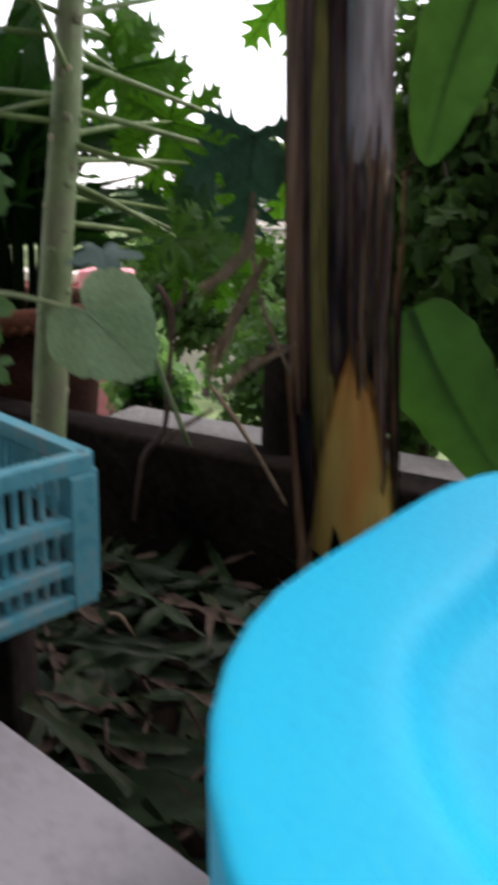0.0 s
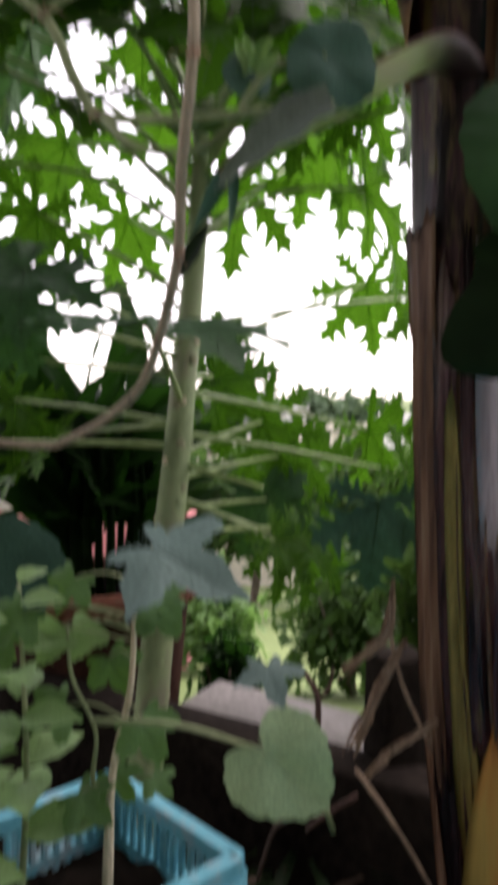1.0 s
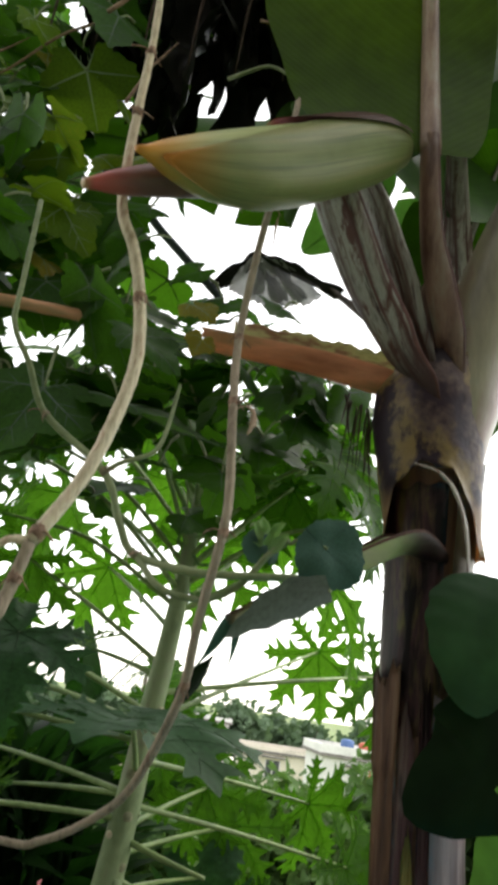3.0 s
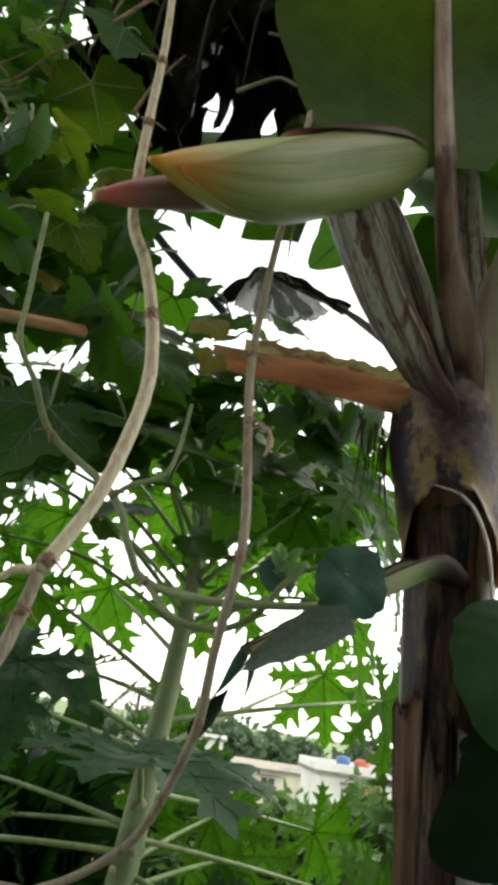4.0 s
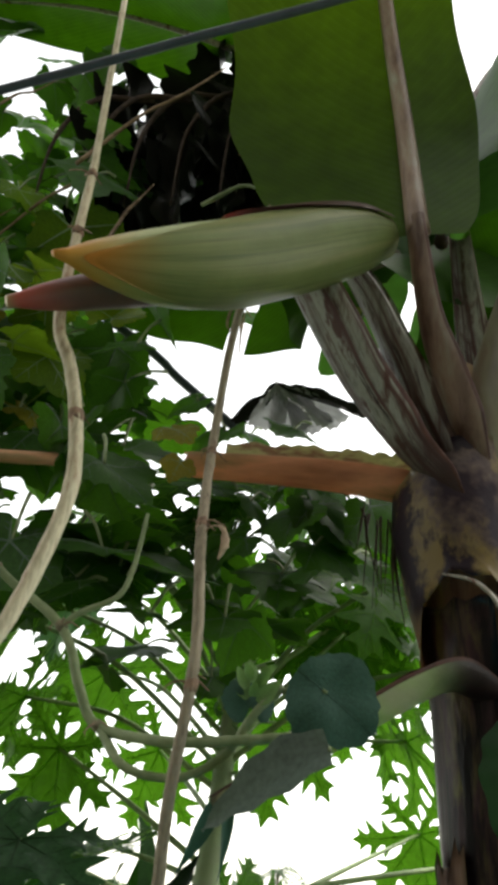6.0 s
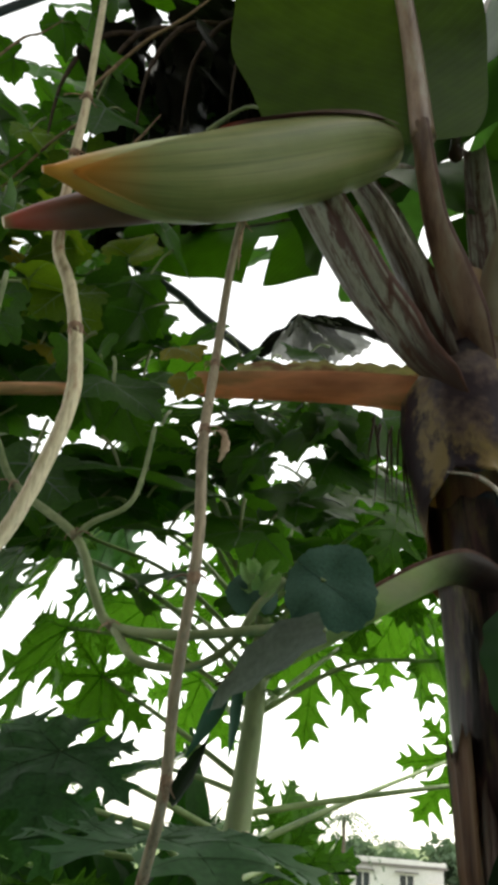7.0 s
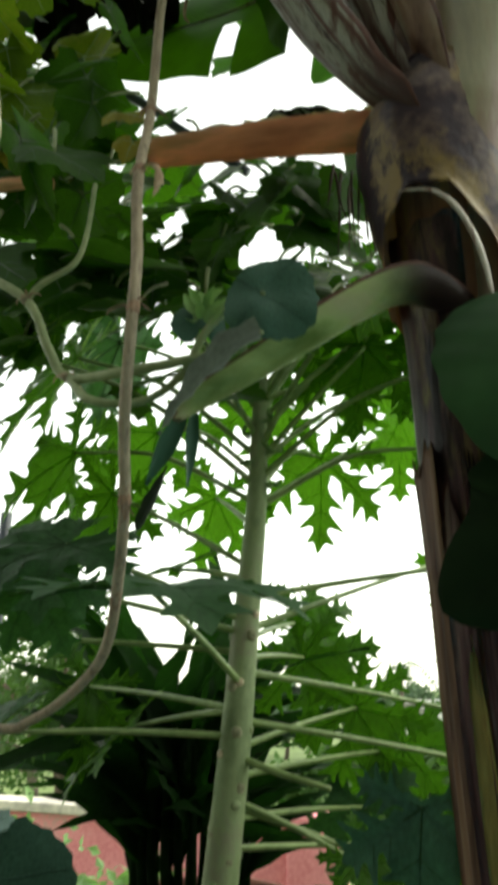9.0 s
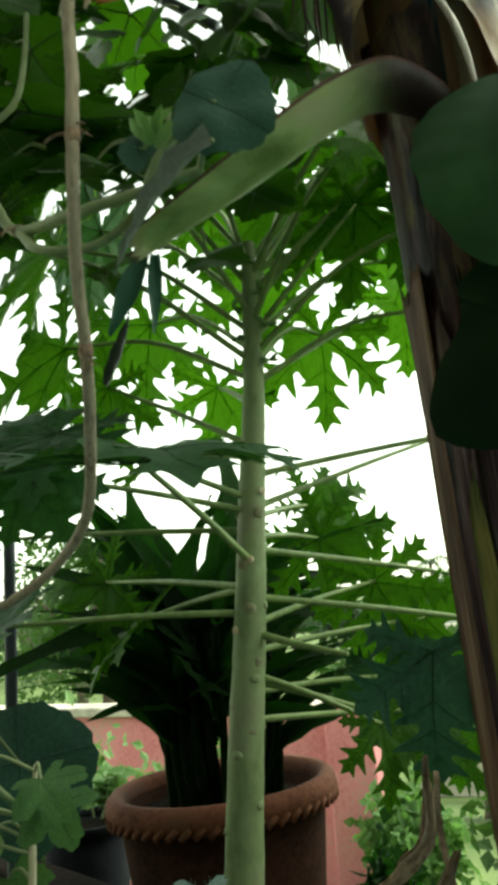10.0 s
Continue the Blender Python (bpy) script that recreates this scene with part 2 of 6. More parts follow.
vine_bark = surface("vine_bark", (0.33, 0.27, 0.17), (0.66, 0.59, 0.42), 0.7, 18, 120, 0.5, (2, 2, 0.5), stain=(0.40, 0.26, 0.17))
node_bark = surface("node_bark", (0.10, 0.06, 0.045), (0.34, 0.22, 0.15), 0.8, 60, 160, 0.5)
node_green = surface("green_node_bark", (0.09, 0.085, 0.05), (0.24, 0.21, 0.13), 0.8, 60, 160, 0.5)
vine_grey = surface("grey_vine_bark", (0.13, 0.10, 0.07), (0.34, 0.285, 0.205), 0.75, 18, 120, 0.5, (2, 2, 0.5), stain=(0.20, 0.135, 0.095))
vine_green = surface("green_vine_stem", (0.12, 0.17, 0.07), (0.26, 0.31, 0.16), 0.6, 14, 90, 0.2)
# Dead-leaf brown darkened for shaded litter; also colours the blackened shreds.
litter_brown = surface("darkened_dead_leaf", (0.018, 0.011, 0.008), (0.085, 0.055, 0.038), 0.9, 14, 90, 0.5, (1, 3, 3))
dead_brown = surface("dead_leaf", (0.10, 0.06, 0.04), (0.36, 0.25, 0.17), 0.9, 14, 90, 0.5, (1, 3, 3))
dead_pale = surface("bleached_dead_leaf", (0.22, 0.145, 0.10), (0.55, 0.42, 0.30), 0.9, 26, 140, 0.5, (2, 2, 1))
twig_red = surface("dark_twig", (0.035, 0.017, 0.013), (0.11, 0.055, 0.04), 0.8, 20, 120, 0.4)
# Dark copy of terracotta: the shade below the pot's rim, as colour.
dark_terracotta = surface("shaded_terracotta", (0.014, 0.007, 0.005), (0.05, 0.022, 0.016), 0.9, 7, 90, 0.3, spec=0.04)
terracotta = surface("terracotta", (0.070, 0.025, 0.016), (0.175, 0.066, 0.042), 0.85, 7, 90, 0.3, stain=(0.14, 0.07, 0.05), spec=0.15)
black_plastic = surface("black_plastic", (0.004, 0.005, 0.007), (0.012, 0.014, 0.02), 0.75, 6, 60, 0.1, spec=0.1)
pink_paint = surface("pink_paint", (0.66, 0.19, 0.22), (0.80, 0.30, 0.33), 0.8, 2.5, 50, 0.12, stain=(0.60, 0.35, 0.32))
cream_paint = surface("cream_paint", (0.50, 0.44, 0.36), (0.72, 0.66, 0.56), 0.85, 0.6, 12, 0.1, stain=(0.40, 0.36, 0.32))
white_paint = surface("white_paint", (0.55, 0.54, 0.52), (0.76, 0.75, 0.73), 0.85, 0.5, 9, 0.1)
dark_glass = surface("dark_window", (0.02, 0.025, 0.03), (0.05, 0.06, 0.07), 0.15, 1, 5, 0.0, spec=0.6)
red_paint = surface("red_paint", (0.40, 0.09, 0.05), (0.55, 0.15, 0.09), 0.7, 1, 20, 0.1)
blue_paint = surface("blue_tank", (0.05, 0.10, 0.25), (0.09, 0.17, 0.35), 0.6, 1, 20, 0.1)
cable_black = surface("cable_sheath", (0.03, 0.04, 0.055), (0.06, 0.075, 0.10), 0.5, 8, 60, 0.05)
tree_bark = surface("tree_bark", (0.05, 0.04, 0.03), (0.16, 0.13, 0.10), 0.9, 8, 40, 0.6)
yellow_paint = surface("yellow_paint", (0.60, 0.50, 0.20), (0.75, 0.66, 0.34), 0.8, 2, 30, 0.1)

papaya_leaf_mat = foliage("papaya_leaf", (0.018, 0.060, 0.007), (0.042, 0.105, 0.012), (0.085, 0.26, 0.010), 0.46, 0.42, 0)
# Papaya leaf with less glow, standing in for leaves shaded from above.
papaya_shaded_mat = foliage("shaded_papaya_leaf", (0.016, 0.050, 0.022), (0.042, 0.100, 0.044), (0.06, 0.22, 0.01), 0.20, 0.5, 0, None, None, 0.10)
# Near-black green for leaves hanging in shadow; the shadow is in the colour.
shaded_leaf_mat = foliage("shaded_leaf", (0.003, 0.008, 0.003), (0.009, 0.022, 0.008), (0.03, 0.10, 0.01), 0.03, 0.5, 60, (0.012, 0.026, 0.01), None, 0.06)
blob_leaf_mat = foliage("dark_round_leaf", (0.016, 0.042, 0.018), (0.034, 0.078, 0.034), (0.04, 0.16, 0.02), 0.06, 0.45, 0)
papaya_rib_mat = foliage("papaya_rib", (0.06, 0.13, 0.03), (0.11, 0.20, 0.06), (0.5, 0.8, 0.18), 0.85, 0.5, 0)
dark_rib_mat = foliage("dark_leaf_rib", (0.025, 0.055, 0.025), (0.045, 0.085, 0.04), (0.06, 0.2, 0.02), 0.1, 0.6, 0, None, None, 0.03)
vine_leaf_mat = foliage("vine_leaf", (0.014, 0.042, 0.009), (0.04, 0.095, 0.018), (0.10, 0.32, 0.010), 0.30, 0.5, 0, None, None)
# Lit copy of vine_leaf: backlight is put into brighter base and glow.
bright_leaf_mat = foliage("backlit_vine_leaf", (0.04, 0.09, 0.012), (0.08, 0.14, 0.02), (0.24, 0.42, 0.015), 0.5, 0.5, 0, None, (0.24, 0.16, 0.04))
teal_leaf_mat = foliage("blue_green_leaf", (0.03, 0.07, 0.054), (0.062, 0.13, 0.098), (0.03, 0.13, 0.03), 0.10, 0.5, 0)
underside_mat = foliage("pale_underside", (0.07, 0.09, 0.08), (0.125, 0.152, 0.135), (0.12, 0.22, 0.08), 0.15, 0.6, 0)
young_leaf_mat = foliage("young_leaf", (0.045, 0.10, 0.04), (0.11, 0.20, 0.085), (0.14, 0.34, 0.02), 0.25, 0.5, 0)
heart_leaf_mat = foliage("pale_heart_leaf", (0.17, 0.25, 0.13), (0.28, 0.38, 0.22), (0.16, 0.32, 0.10), 0.2, 0.5, 0)
grey_leaf_mat = foliage("grey_green_leaf", (0.06, 0.10, 0.09), (0.115, 0.17, 0.155), (0.05, 0.16, 0.05), 0.10, 0.5, 0)
fresh_leaf_mat = foliage("fresh_leaf", (0.12, 0.22, 0.08), (0.24, 0.36, 0.17), (0.22, 0.45, 0.08), 0.35, 0.5, 0)
yellow_leaf_mat = foliage("yellowing_leaf", (0.15, 0.17, 0.03), (0.32, 0.24, 0.05), (0.40, 0.36, 0.03), 0.5, 0.5, 0, None, (0.30, 0.16, 0.05))
banana_leaf_mat = foliage("banana_leaf", (0.011, 0.036, 0.003), (0.026, 0.068, 0.006), (0.09, 0.30, 0.004), 0.12, 0.5, 70, (0.09, 0.16, 0.04))
banana_broad_mat = foliage("broad_banana_leaf", (0.016, 0.034, 0.003), (0.034, 0.064, 0.006), (0.15, 0.31, 0.002), 0.20, 0.45, 70, (0.09, 0.16, 0.04))
# Lighter banana green: painted backlight on high leaves, own colour on young ones.
banana_lit_mat = foliage("lit_and_young_banana_leaf", (0.03, 0.07, 0.02), (0.06, 0.125, 0.035), (0.10, 0.30, 0.03), 0.22, 0.45, 70, (0.09, 0.16, 0.04))
banana_dry_mat = foliage("withered_banana_leaf", (0.30, 0.30, 0.31), (0.66, 0.66, 0.67), (0.50, 0.50, 0.52), 0.38, 0.7, 60, (0.45, 0.45, 0.46))
black_leaf_mat = foliage("rotten_banana_leaf", (0.005, 0.0055, 0.004), (0.022, 0.022, 0.018), (0.02, 0.02, 0.01), 0.03, 0.4, 40, (0.05, 0.05, 0.045))
# Strap-leaf green near black: the plant's inner shade is put in its colour.
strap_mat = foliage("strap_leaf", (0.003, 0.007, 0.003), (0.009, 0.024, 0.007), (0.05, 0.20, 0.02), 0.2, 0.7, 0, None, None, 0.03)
# Litter greens this dark carry the shade of the bed.
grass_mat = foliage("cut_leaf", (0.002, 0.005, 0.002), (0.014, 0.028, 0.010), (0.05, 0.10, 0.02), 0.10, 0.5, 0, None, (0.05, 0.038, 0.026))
crown_mat = foliage("tree_crown", (0.03, 0.065, 0.02), (0.09, 0.16, 0.05), (0.12, 0.26, 0.04), 0.25, 0.6, 0)
# Paler crown greens with the haze of distance mixed into them.
far_crown_mat = foliage("hazed_tree_crown", (0.06, 0.10, 0.06), (0.13, 0.19, 0.11), (0.14, 0.24, 0.08), 0.2, 0.7, 0)

blotches(collar_skin, 9, (1, 1, 0.8), (0.36, 0.25, 0.09), 0.55, 0.05, 1.7)
blotches(collar_skin, 13, (1, 1, 0.7), (0.035, 0.018, 0.030), 0.52, 0.03, 6.1)
blotches(petiole_pale, 1.0, (11, 1.3, 1), (0.13, 0.06, 0.045), 0.53, 0.05, 3.3, "UV")
blotches(petiole_pale, 1.0, (26, 4, 1), (0.05, 0.025, 0.022), 0.61, 0.03, 9.2, "UV")
blotches(sheath_dark, 8, (2.5, 2.5, 0.7), (0.20, 0.17, 0.05), 0.60, 0.05, 2.2)
blotches(sheath_dark, 12, (3, 3, 0.5), (0.010, 0.005, 0.007), 0.53, 0.05, 5.5)
blotches(sheath_purple, 11, (4, 4, 0.4), (0.020, 0.008, 0.010), 0.55, 0.04, 4.1)
blotches(sheath_dry, 14, (5, 5, 0.35), (0.035, 0.015, 0.012), 0.60, 0.03, 7.7)
blotches(sheath_lilac, 10, (3, 3, 0.4), (0.11, 0.05, 0.055), 0.60, 0.05, 8.8)
end_tint(sheath_yellow, 2, 0.55, 0.95, (0.72, 0.30, 0.07))
end_tint(petiole_pale, 2, 0.30, 0.06, (0.085, 0.045, 0.042))
# Stalk darkens toward the stem: the hood's shadow painted on.
end_tint(cut_green, 0, 0.60, 0.84, (0.045, 0.026, 0.028))
end_tint(cut_green, 0, 0.12, 0.0, (0.26, 0.20, 0.13))
end_tint(collar_skin, 2, 0.30, 0.16, (0.38, 0.22, 0.10))

# ---- building tools ----
WORLD = {}


def finish(name, bm, mat, smooth=True):
    me = bpy.data.meshes.new(name)
    bm.to_mesh(me)
    bm.free()
    for m in mat if isinstance(mat, (list, tuple)) else [mat]:
        me.materials.append(m)
    if smooth:
        me.shade_smooth()
    return me


def thing(name, at, label, category, group="", kind=""):
    ob = new(name)
    ob.location = at
    ob.empty_display_size = 0.05
    WORLD[ob.name] = Matrix.Translation(at)
    return tagged(ob, label, category, group, kind)


def put(name, me, parent, m=None, label=""):
    """A mesh as a part of a thing or of a part, at the pose m in the world."""
    ob = new(name, me)
    ob.parent = parent
    ob.matrix_parent_inverse = WORLD[parent.name].inverted()
    ob.matrix_basis = m if m is not None else Matrix.Identity(4)
    WORLD[ob.name] = ob.matrix_basis.copy()
    if label:
        ob["label"] = label
    return ob


def part(name, bm, mat, parent, label="", m=None, smooth=True):
    return put(name, finish(name, bm, mat, smooth), parent, m, label)


def single(name, bm, mat, label, category, group="", kind="", m=None, smooth=True):
    """A thing that is one mesh."""
    ob = new(name, finish(name, bm, mat, smooth))
    if m is not None:
        ob.matrix_world = m
    return tagged(ob, label, category, group, kind)


def curve(points, n=6):
    """A smooth line through the points."""
    p = [Vector(q) for q in points]
    p = [p[0] * 2 - p[1]] + p + [p[-1] * 2 - p[-2]]
    out = []
    for a, b, c, d in zip(p, p[1:], p[2:], p[3:]):
        for k in range(n):
            t = k / n
            out.append(0.5 * (2 * b + (c - a) * t + (2 * a - 5 * b + 4 * c - d) * t * t + (3 * b - a - 3 * c + d) * t ** 3))
    out.append(p[-2])
    return out


def tube(bm, points, radii, sides=8, n=6, flat=1.0, wobble=0.0, seed=0, smooth_path=True):
    """A round limb along the points; radii are spread over its length. flat squeezes it across."""
    pts = curve(points, n) if smooth_path else [Vector(q) for q in points]
    rng = random.Random(seed)
    side = None
    rings = []
    for i, q in enumerate(pts):
        d = (pts[min(i + 1, len(pts) - 1)] - pts[max(i - 1, 0)]).normalized()
        if side is None:
            side = d.orthogonal().normalized() if abs(d.x) > 0.9 else d.cross(Vector((1, 0, 0))).normalized()
        side = (side - d * side.dot(d)).normalized()
        other = d.cross(side)
        s = i / (len(pts) - 1) * (len(radii) - 1)
        k = min(int(s), len(radii) - 2)
        r = radii[k] + (radii[k + 1] - radii[k]) * (s - k)
        ring = []
        for j in range(sides):
            a = 2 * math.pi * j / sides
            rr = r * (1 + wobble * (rng.random() - 0.5))
            ring.append(bm.verts.new(q + side * (math.cos(a) * rr) + other * (math.sin(a) * rr * flat)))
        rings.append(ring)
    for a, b in zip(rings, rings[1:]):
        for j in range(sides):
            bm.faces.new((a[j], a[(j + 1) % sides], b[(j + 1) % sides], b[j]))
    bm.faces.new(rings[0][::-1])
    bm.faces.new(rings[-1])
    return pts


def box(bm, lo, hi, m=None, bevel=0.0):
    ret = bmesh.ops.create_cube(bm, size=1.0)
    vs = ret["verts"]
    lo, hi = Vector(lo), Vector(hi)
    for v in vs:
        v.co = Vector(((lo[i] + hi[i]) / 2 + v.co[i] * (hi[i] - lo[i]) for i in range(3)))
    if bevel:
        es = list({e for v in vs for e in v.link_edges})
        got = bmesh.ops.bevel(bm, geom=es, offset=bevel, segments=2, affect="EDGES", profile=0.5)
        vs = list({v for f in got["faces"] for v in f.verts} | {v for v in vs if v.is_valid})
    if m is not None:
        for v in vs:
            v.co = m @ v.co
    return vs


def aim(c, tip, normal):
    """The pose of a leaf whose base is at c, that points along tip and faces along normal."""
    y = Vector(tip).normalized()
    z = Vector(normal)
    z = (z - y * z.dot(y)).normalized()
    x = y.cross(z)
    m = Matrix((x, y, z)).transposed().to_4x4()
    m.translation = c
    return m


def sized(m, s):
    return m @ Matrix.Diagonal((s, s, s, 1))


def strip(bm, uv, length, half, n=16, droop=0.0, fold=0.0, twist=0.0, turn=0.0, start=(0, 0, 0), cols=2, wave=0.0, waves=5, lift=0.0, cut=None):
    """A blade along y from start: half(s) is its half width, droop bends it down, fold lifts the sides, turn points it aside."""
    rows = []
    c, sn = math.cos(turn), math.sin(turn)
    for i in range(n + 1):
        s = i / n
        w = half(s)
        row = []
        for j in range(-cols, cols + 1):
            u = j / cols
            x = w * u
            y = length * s
            z = abs(x) * fold - droop * length * s * s + lift * length * s + wave * math.sin(waves * math.pi * s + u * 1.5) * abs(u)
            a = twist * s
            x, z = x * math.cos(a) - z * math.sin(a) * 0.3, z + x * math.sin(a)
            v = bm.verts.new((start[0] + x * c - y * sn, start[1] + x * sn + y * c, start[2] + z))
            row.append((v, u * 0.5 + 0.5, s))
        rows.append(row)
    for i, (a, b) in enumerate(zip(rows, rows[1:])):
        for j in range(2 * cols):
            if cut and cut(i / n, j / cols - 1 + 0.5 / cols):
                continue
            q = (a[j], a[j + 1], b[j + 1], b[j])
            f = bm.faces.new([k[0] for k in q])
            for lp, k in zip(f.loops, q):
                lp[uv].uv = (k[1], k[2])
    return rows


def papaya_blade(seed, lobes=7, open_angle=2.45, mat=None, full=1.38):
    """A deeply cut palmate leaf of radius 1: one sheet with forked lobes, and raised ribs."""
    rng = random.Random(seed)
    dirs, ring, ribs = [], [], []
    for k in range(lobes):
        f = k / (lobes - 1) * 2 - 1
        ang = -f * open_angle + rng.uniform(-0.05, 0.05)
        size = (1.0 - 0.42 * abs(f) ** 1.6) * rng.uniform(0.9, 1.04)
        dirs.append((ang, size, rng.uniform(0.25, 0.75), rng.uniform(0.1, 0.3)))

        def at(s, w, ang=ang, size=size):
            return Vector((-math.sin(ang) * s * size + math.cos(ang) * w * size, math.cos(ang) * s * size + math.sin(ang) * w * size))

        sides = []
        for sg in (-1, 1):
            j = [rng.uniform(0.88, 1.12) for _ in range(8)]
            side = [(0.22, 0.075), (0.30, 0.055), (0.38, 0.065), (0.45, 0.11 * j[0]), (0.555 * j[1] ** 0.4, 0.19 * j[0]), (0.55, 0.125), (0.535, 0.072), (0.59, 0.066), (0.66, 0.115 * j[2]),
                    (0.78, 0.205 * j[2]), (0.76, 0.12), (0.745, 0.068), (0.79, 0.060), (0.84, 0.085 * j[3]), (0.92, 0.115 * j[3]), (0.895, 0.055), (0.93, 0.032)]
            side = [(q, w * full) for q, w in side]
            sides.append([at(s, sg * w) for s, w in side])
            for s0, s1, w1 in ((0.36, 0.54, 0.16 * j[0] * full), (0.57, 0.75, 0.16 * j[2] * full), (0.76, 0.90, 0.08 * j[3])):
                ribs.append((at(s0, 0), at(s1, sg * w1), 0.004 * size))
        ribs.append((Vector((0, 0)), at(0.97, 0), 0.008))
        ring += sides[0][::1] + [at(1.0, 0)] + sides[1][::-1]
    # from +angle to -angle the outline runs clockwise; close it at the stalk
    ring.append(Vector((0, -0.05)))
    line = []
    n = len(ring)
    for i in range(n):
        a, c, e, g = ring[i - 1], ring[i], ring[(i + 1) % n], ring[(i + 2) % n]
        line.append(c)
        line.append((c + e) * 0.5625 - (a + g) * 0.0625)

    def height(p):
        r = p.length
        best = min(dirs, key=lambda q: abs((math.atan2(-p.x, p.y) - q[0] + math.pi) % (2 * math.pi) - math.pi))
        ax = Vector((-math.sin(best[0]), math.cos(best[0])))
        w = abs(p.x * ax.y - p.y * ax.x)
        return 0.06 * r + best[3] * w - best[2] * max(0.0, r - 0.3) ** 2 + 0.012 * noise.noise((p.x * 7, p.y * 7, seed))

    inner = [Vector((x * 0.09 + rng.uniform(-0.02, 0.02), y * 0.09 + rng.uniform(-0.02, 0.02))) for x in range(-11, 12) for y in range(-9, 12)]
    count = len(line)
    vs, _, fs, _, _, _ = geometry.delaunay_2d_cdt(line + inner, [(i, (i + 1) % count) for i in range(count)], [list(range(count))], 1, 1e-5)
    bm = bmesh.new()
    uv = bm.loops.layers.uv.new("UVMap")
    made = [bm.verts.new((p.x, p.y, height(p))) for p in vs]
    for f in fs:
        face = bm.faces.new([made[i] for i in f])
        face.normal_update()
        if face.normal.z < 0:
            face.normal_flip()
    for v in [v for v in bm.verts if not v.link_faces]:
        bm.verts.remove(v)
    for a, c, w in ribs:
        across = (c - a).orthogonal().normalized()
        for s in (1, -1):
            prev = None
            for i in range(8):
                t = i / 7
                p = a.lerp(c, t)
                ww = w * (1 - 0.75 * t)
                z = height(p)
                l, r = p + across * ww, p - across * ww
                cur = (bm.verts.new((l.x, l.y, z + s * 0.004)), bm.verts.new((p.x, p.y, z + s * (0.006 + ww * 0.7))), bm.verts.new((r.x, r.y, z + s * 0.004)))
                if prev:
                    for q in (0, 1):
                        bm.faces.new((prev[q], prev[q + 1], cur[q + 1], cur[q])).material_index = 1
                prev = cur
    return finish("papaya_leaf", bm, [mat or papaya_leaf_mat, dark_rib_mat if mat else papaya_rib_mat])


def lobed_blade(name, seed, mat, vein_mat, lobes=5, depth=0.32, open_angle=2.5, notch=0.35, teeth=0.03, cup=0.15, ripple=0.05, point=1.0):
    """A broad vine leaf of radius 1, its stalk at the origin and its tip along y, with raised veins."""
    rng = random.Random(seed)
    bm = bmesh.new()
    uv = bm.loops.layers.uv.new("UVMap")
    steps = 22 * lobes
    ph = rng.uniform(0, 6)

    def height(x, y):
        r2 = x * x + y * y
        return -cup * r2 + ripple * math.sin(5 * x + ph) * math.cos(4 * y + ph) + 0.10 * abs(x)

    def radius(f):
        a = abs(f) * (lobes - 1) / 2
        near = abs(a - round(a)) * 2
        base = 1.0 - 0.38 * abs(f) ** 1.5
        r = base * (1 - depth * near ** point)
        r *= 1 + teeth * math.sin(f * 47 + ph) + teeth * 0.7 * math.sin(f * 83)
        if abs(f) > 0.86:
            r *= 1 - notch * (abs(f) - 0.86) / 0.14
        return r

    rings = []
    centre = bm.verts.new((0, 0, height(0, 0)))
    fr = (0.25, 0.5, 0.75, 1.0)
    for k in range(steps + 1):
        f = k / steps * 2 - 1
        a = f * open_angle
        col = []
        for q in fr:
            r = radius(f) * q
            x, y = -math.sin(a) * r, math.cos(a) * r
            col.append((bm.verts.new((x, y, height(x, y))), (0.5 + x / 2, 0.5 + y / 2)))
        rings.append(col)
    for a, b in zip(rings, rings[1:]):
        f = bm.faces.new((centre, b[0][0], a[0][0]))
        for i in range(len(fr) - 1):
            f = bm.faces.new((a[i][0], b[i][0], b[i + 1][0], a[i + 1][0]))
    # veins, a low ridge on each face
    for k in range(lobes):
        f = k / (lobes - 1) * 2 - 1
        a = f * open_angle
        top = radius(f) * 0.96
        for s in (1, -1):
            prev = None
            for i in range(9):
                r = top * i / 8
                w = 0.016 * (1 - 0.8 * i / 8)
                x, y = -math.sin(a) * r, math.cos(a) * r
                px, py = math.cos(a) * w, math.sin(a) * w
                z = height(x, y)
                cur = (bm.verts.new((x + px, y + py, z + s * 0.002)), bm.verts.new((x, y, z + s * 0.012)), bm.verts.new((x - px, y - py, z + s * 0.002)))
                if prev:
                    for u, v in ((0, 1), (1, 2)):
                        bm.faces.new((prev[u], prev[v], cur[v], cur[u])).material_index = 1
                prev = cur
        # side veins
        for q, sgn in ((0.35, 1), (0.35, -1), (0.6, 1), (0.6, -1)):
            prev = None
            for i in range(5):
                r0 = top * q
                g = i / 4 * top * 0.3
                aa = a + sgn * 0.75
                x = -math.sin(a) * r0 - math.sin(aa) * g
                y = math.cos(a) * r0 + math.cos(aa) * g
                w = 0.006 * (1 - 0.7 * i / 4)
                px, py = math.cos(aa) * w, math.sin(aa) * w
                z = height(x, y)
                cur = (bm.verts.new((x + px, y + py, z + 0.007)), bm.verts.new((x - px, y - py, z + 0.007)))
                if prev:
                    bm.faces.new((prev[0], prev[1], cur[1], cur[0])).material_index = 1
                prev = cur
    return finish(name, bm, [mat, vein_mat])


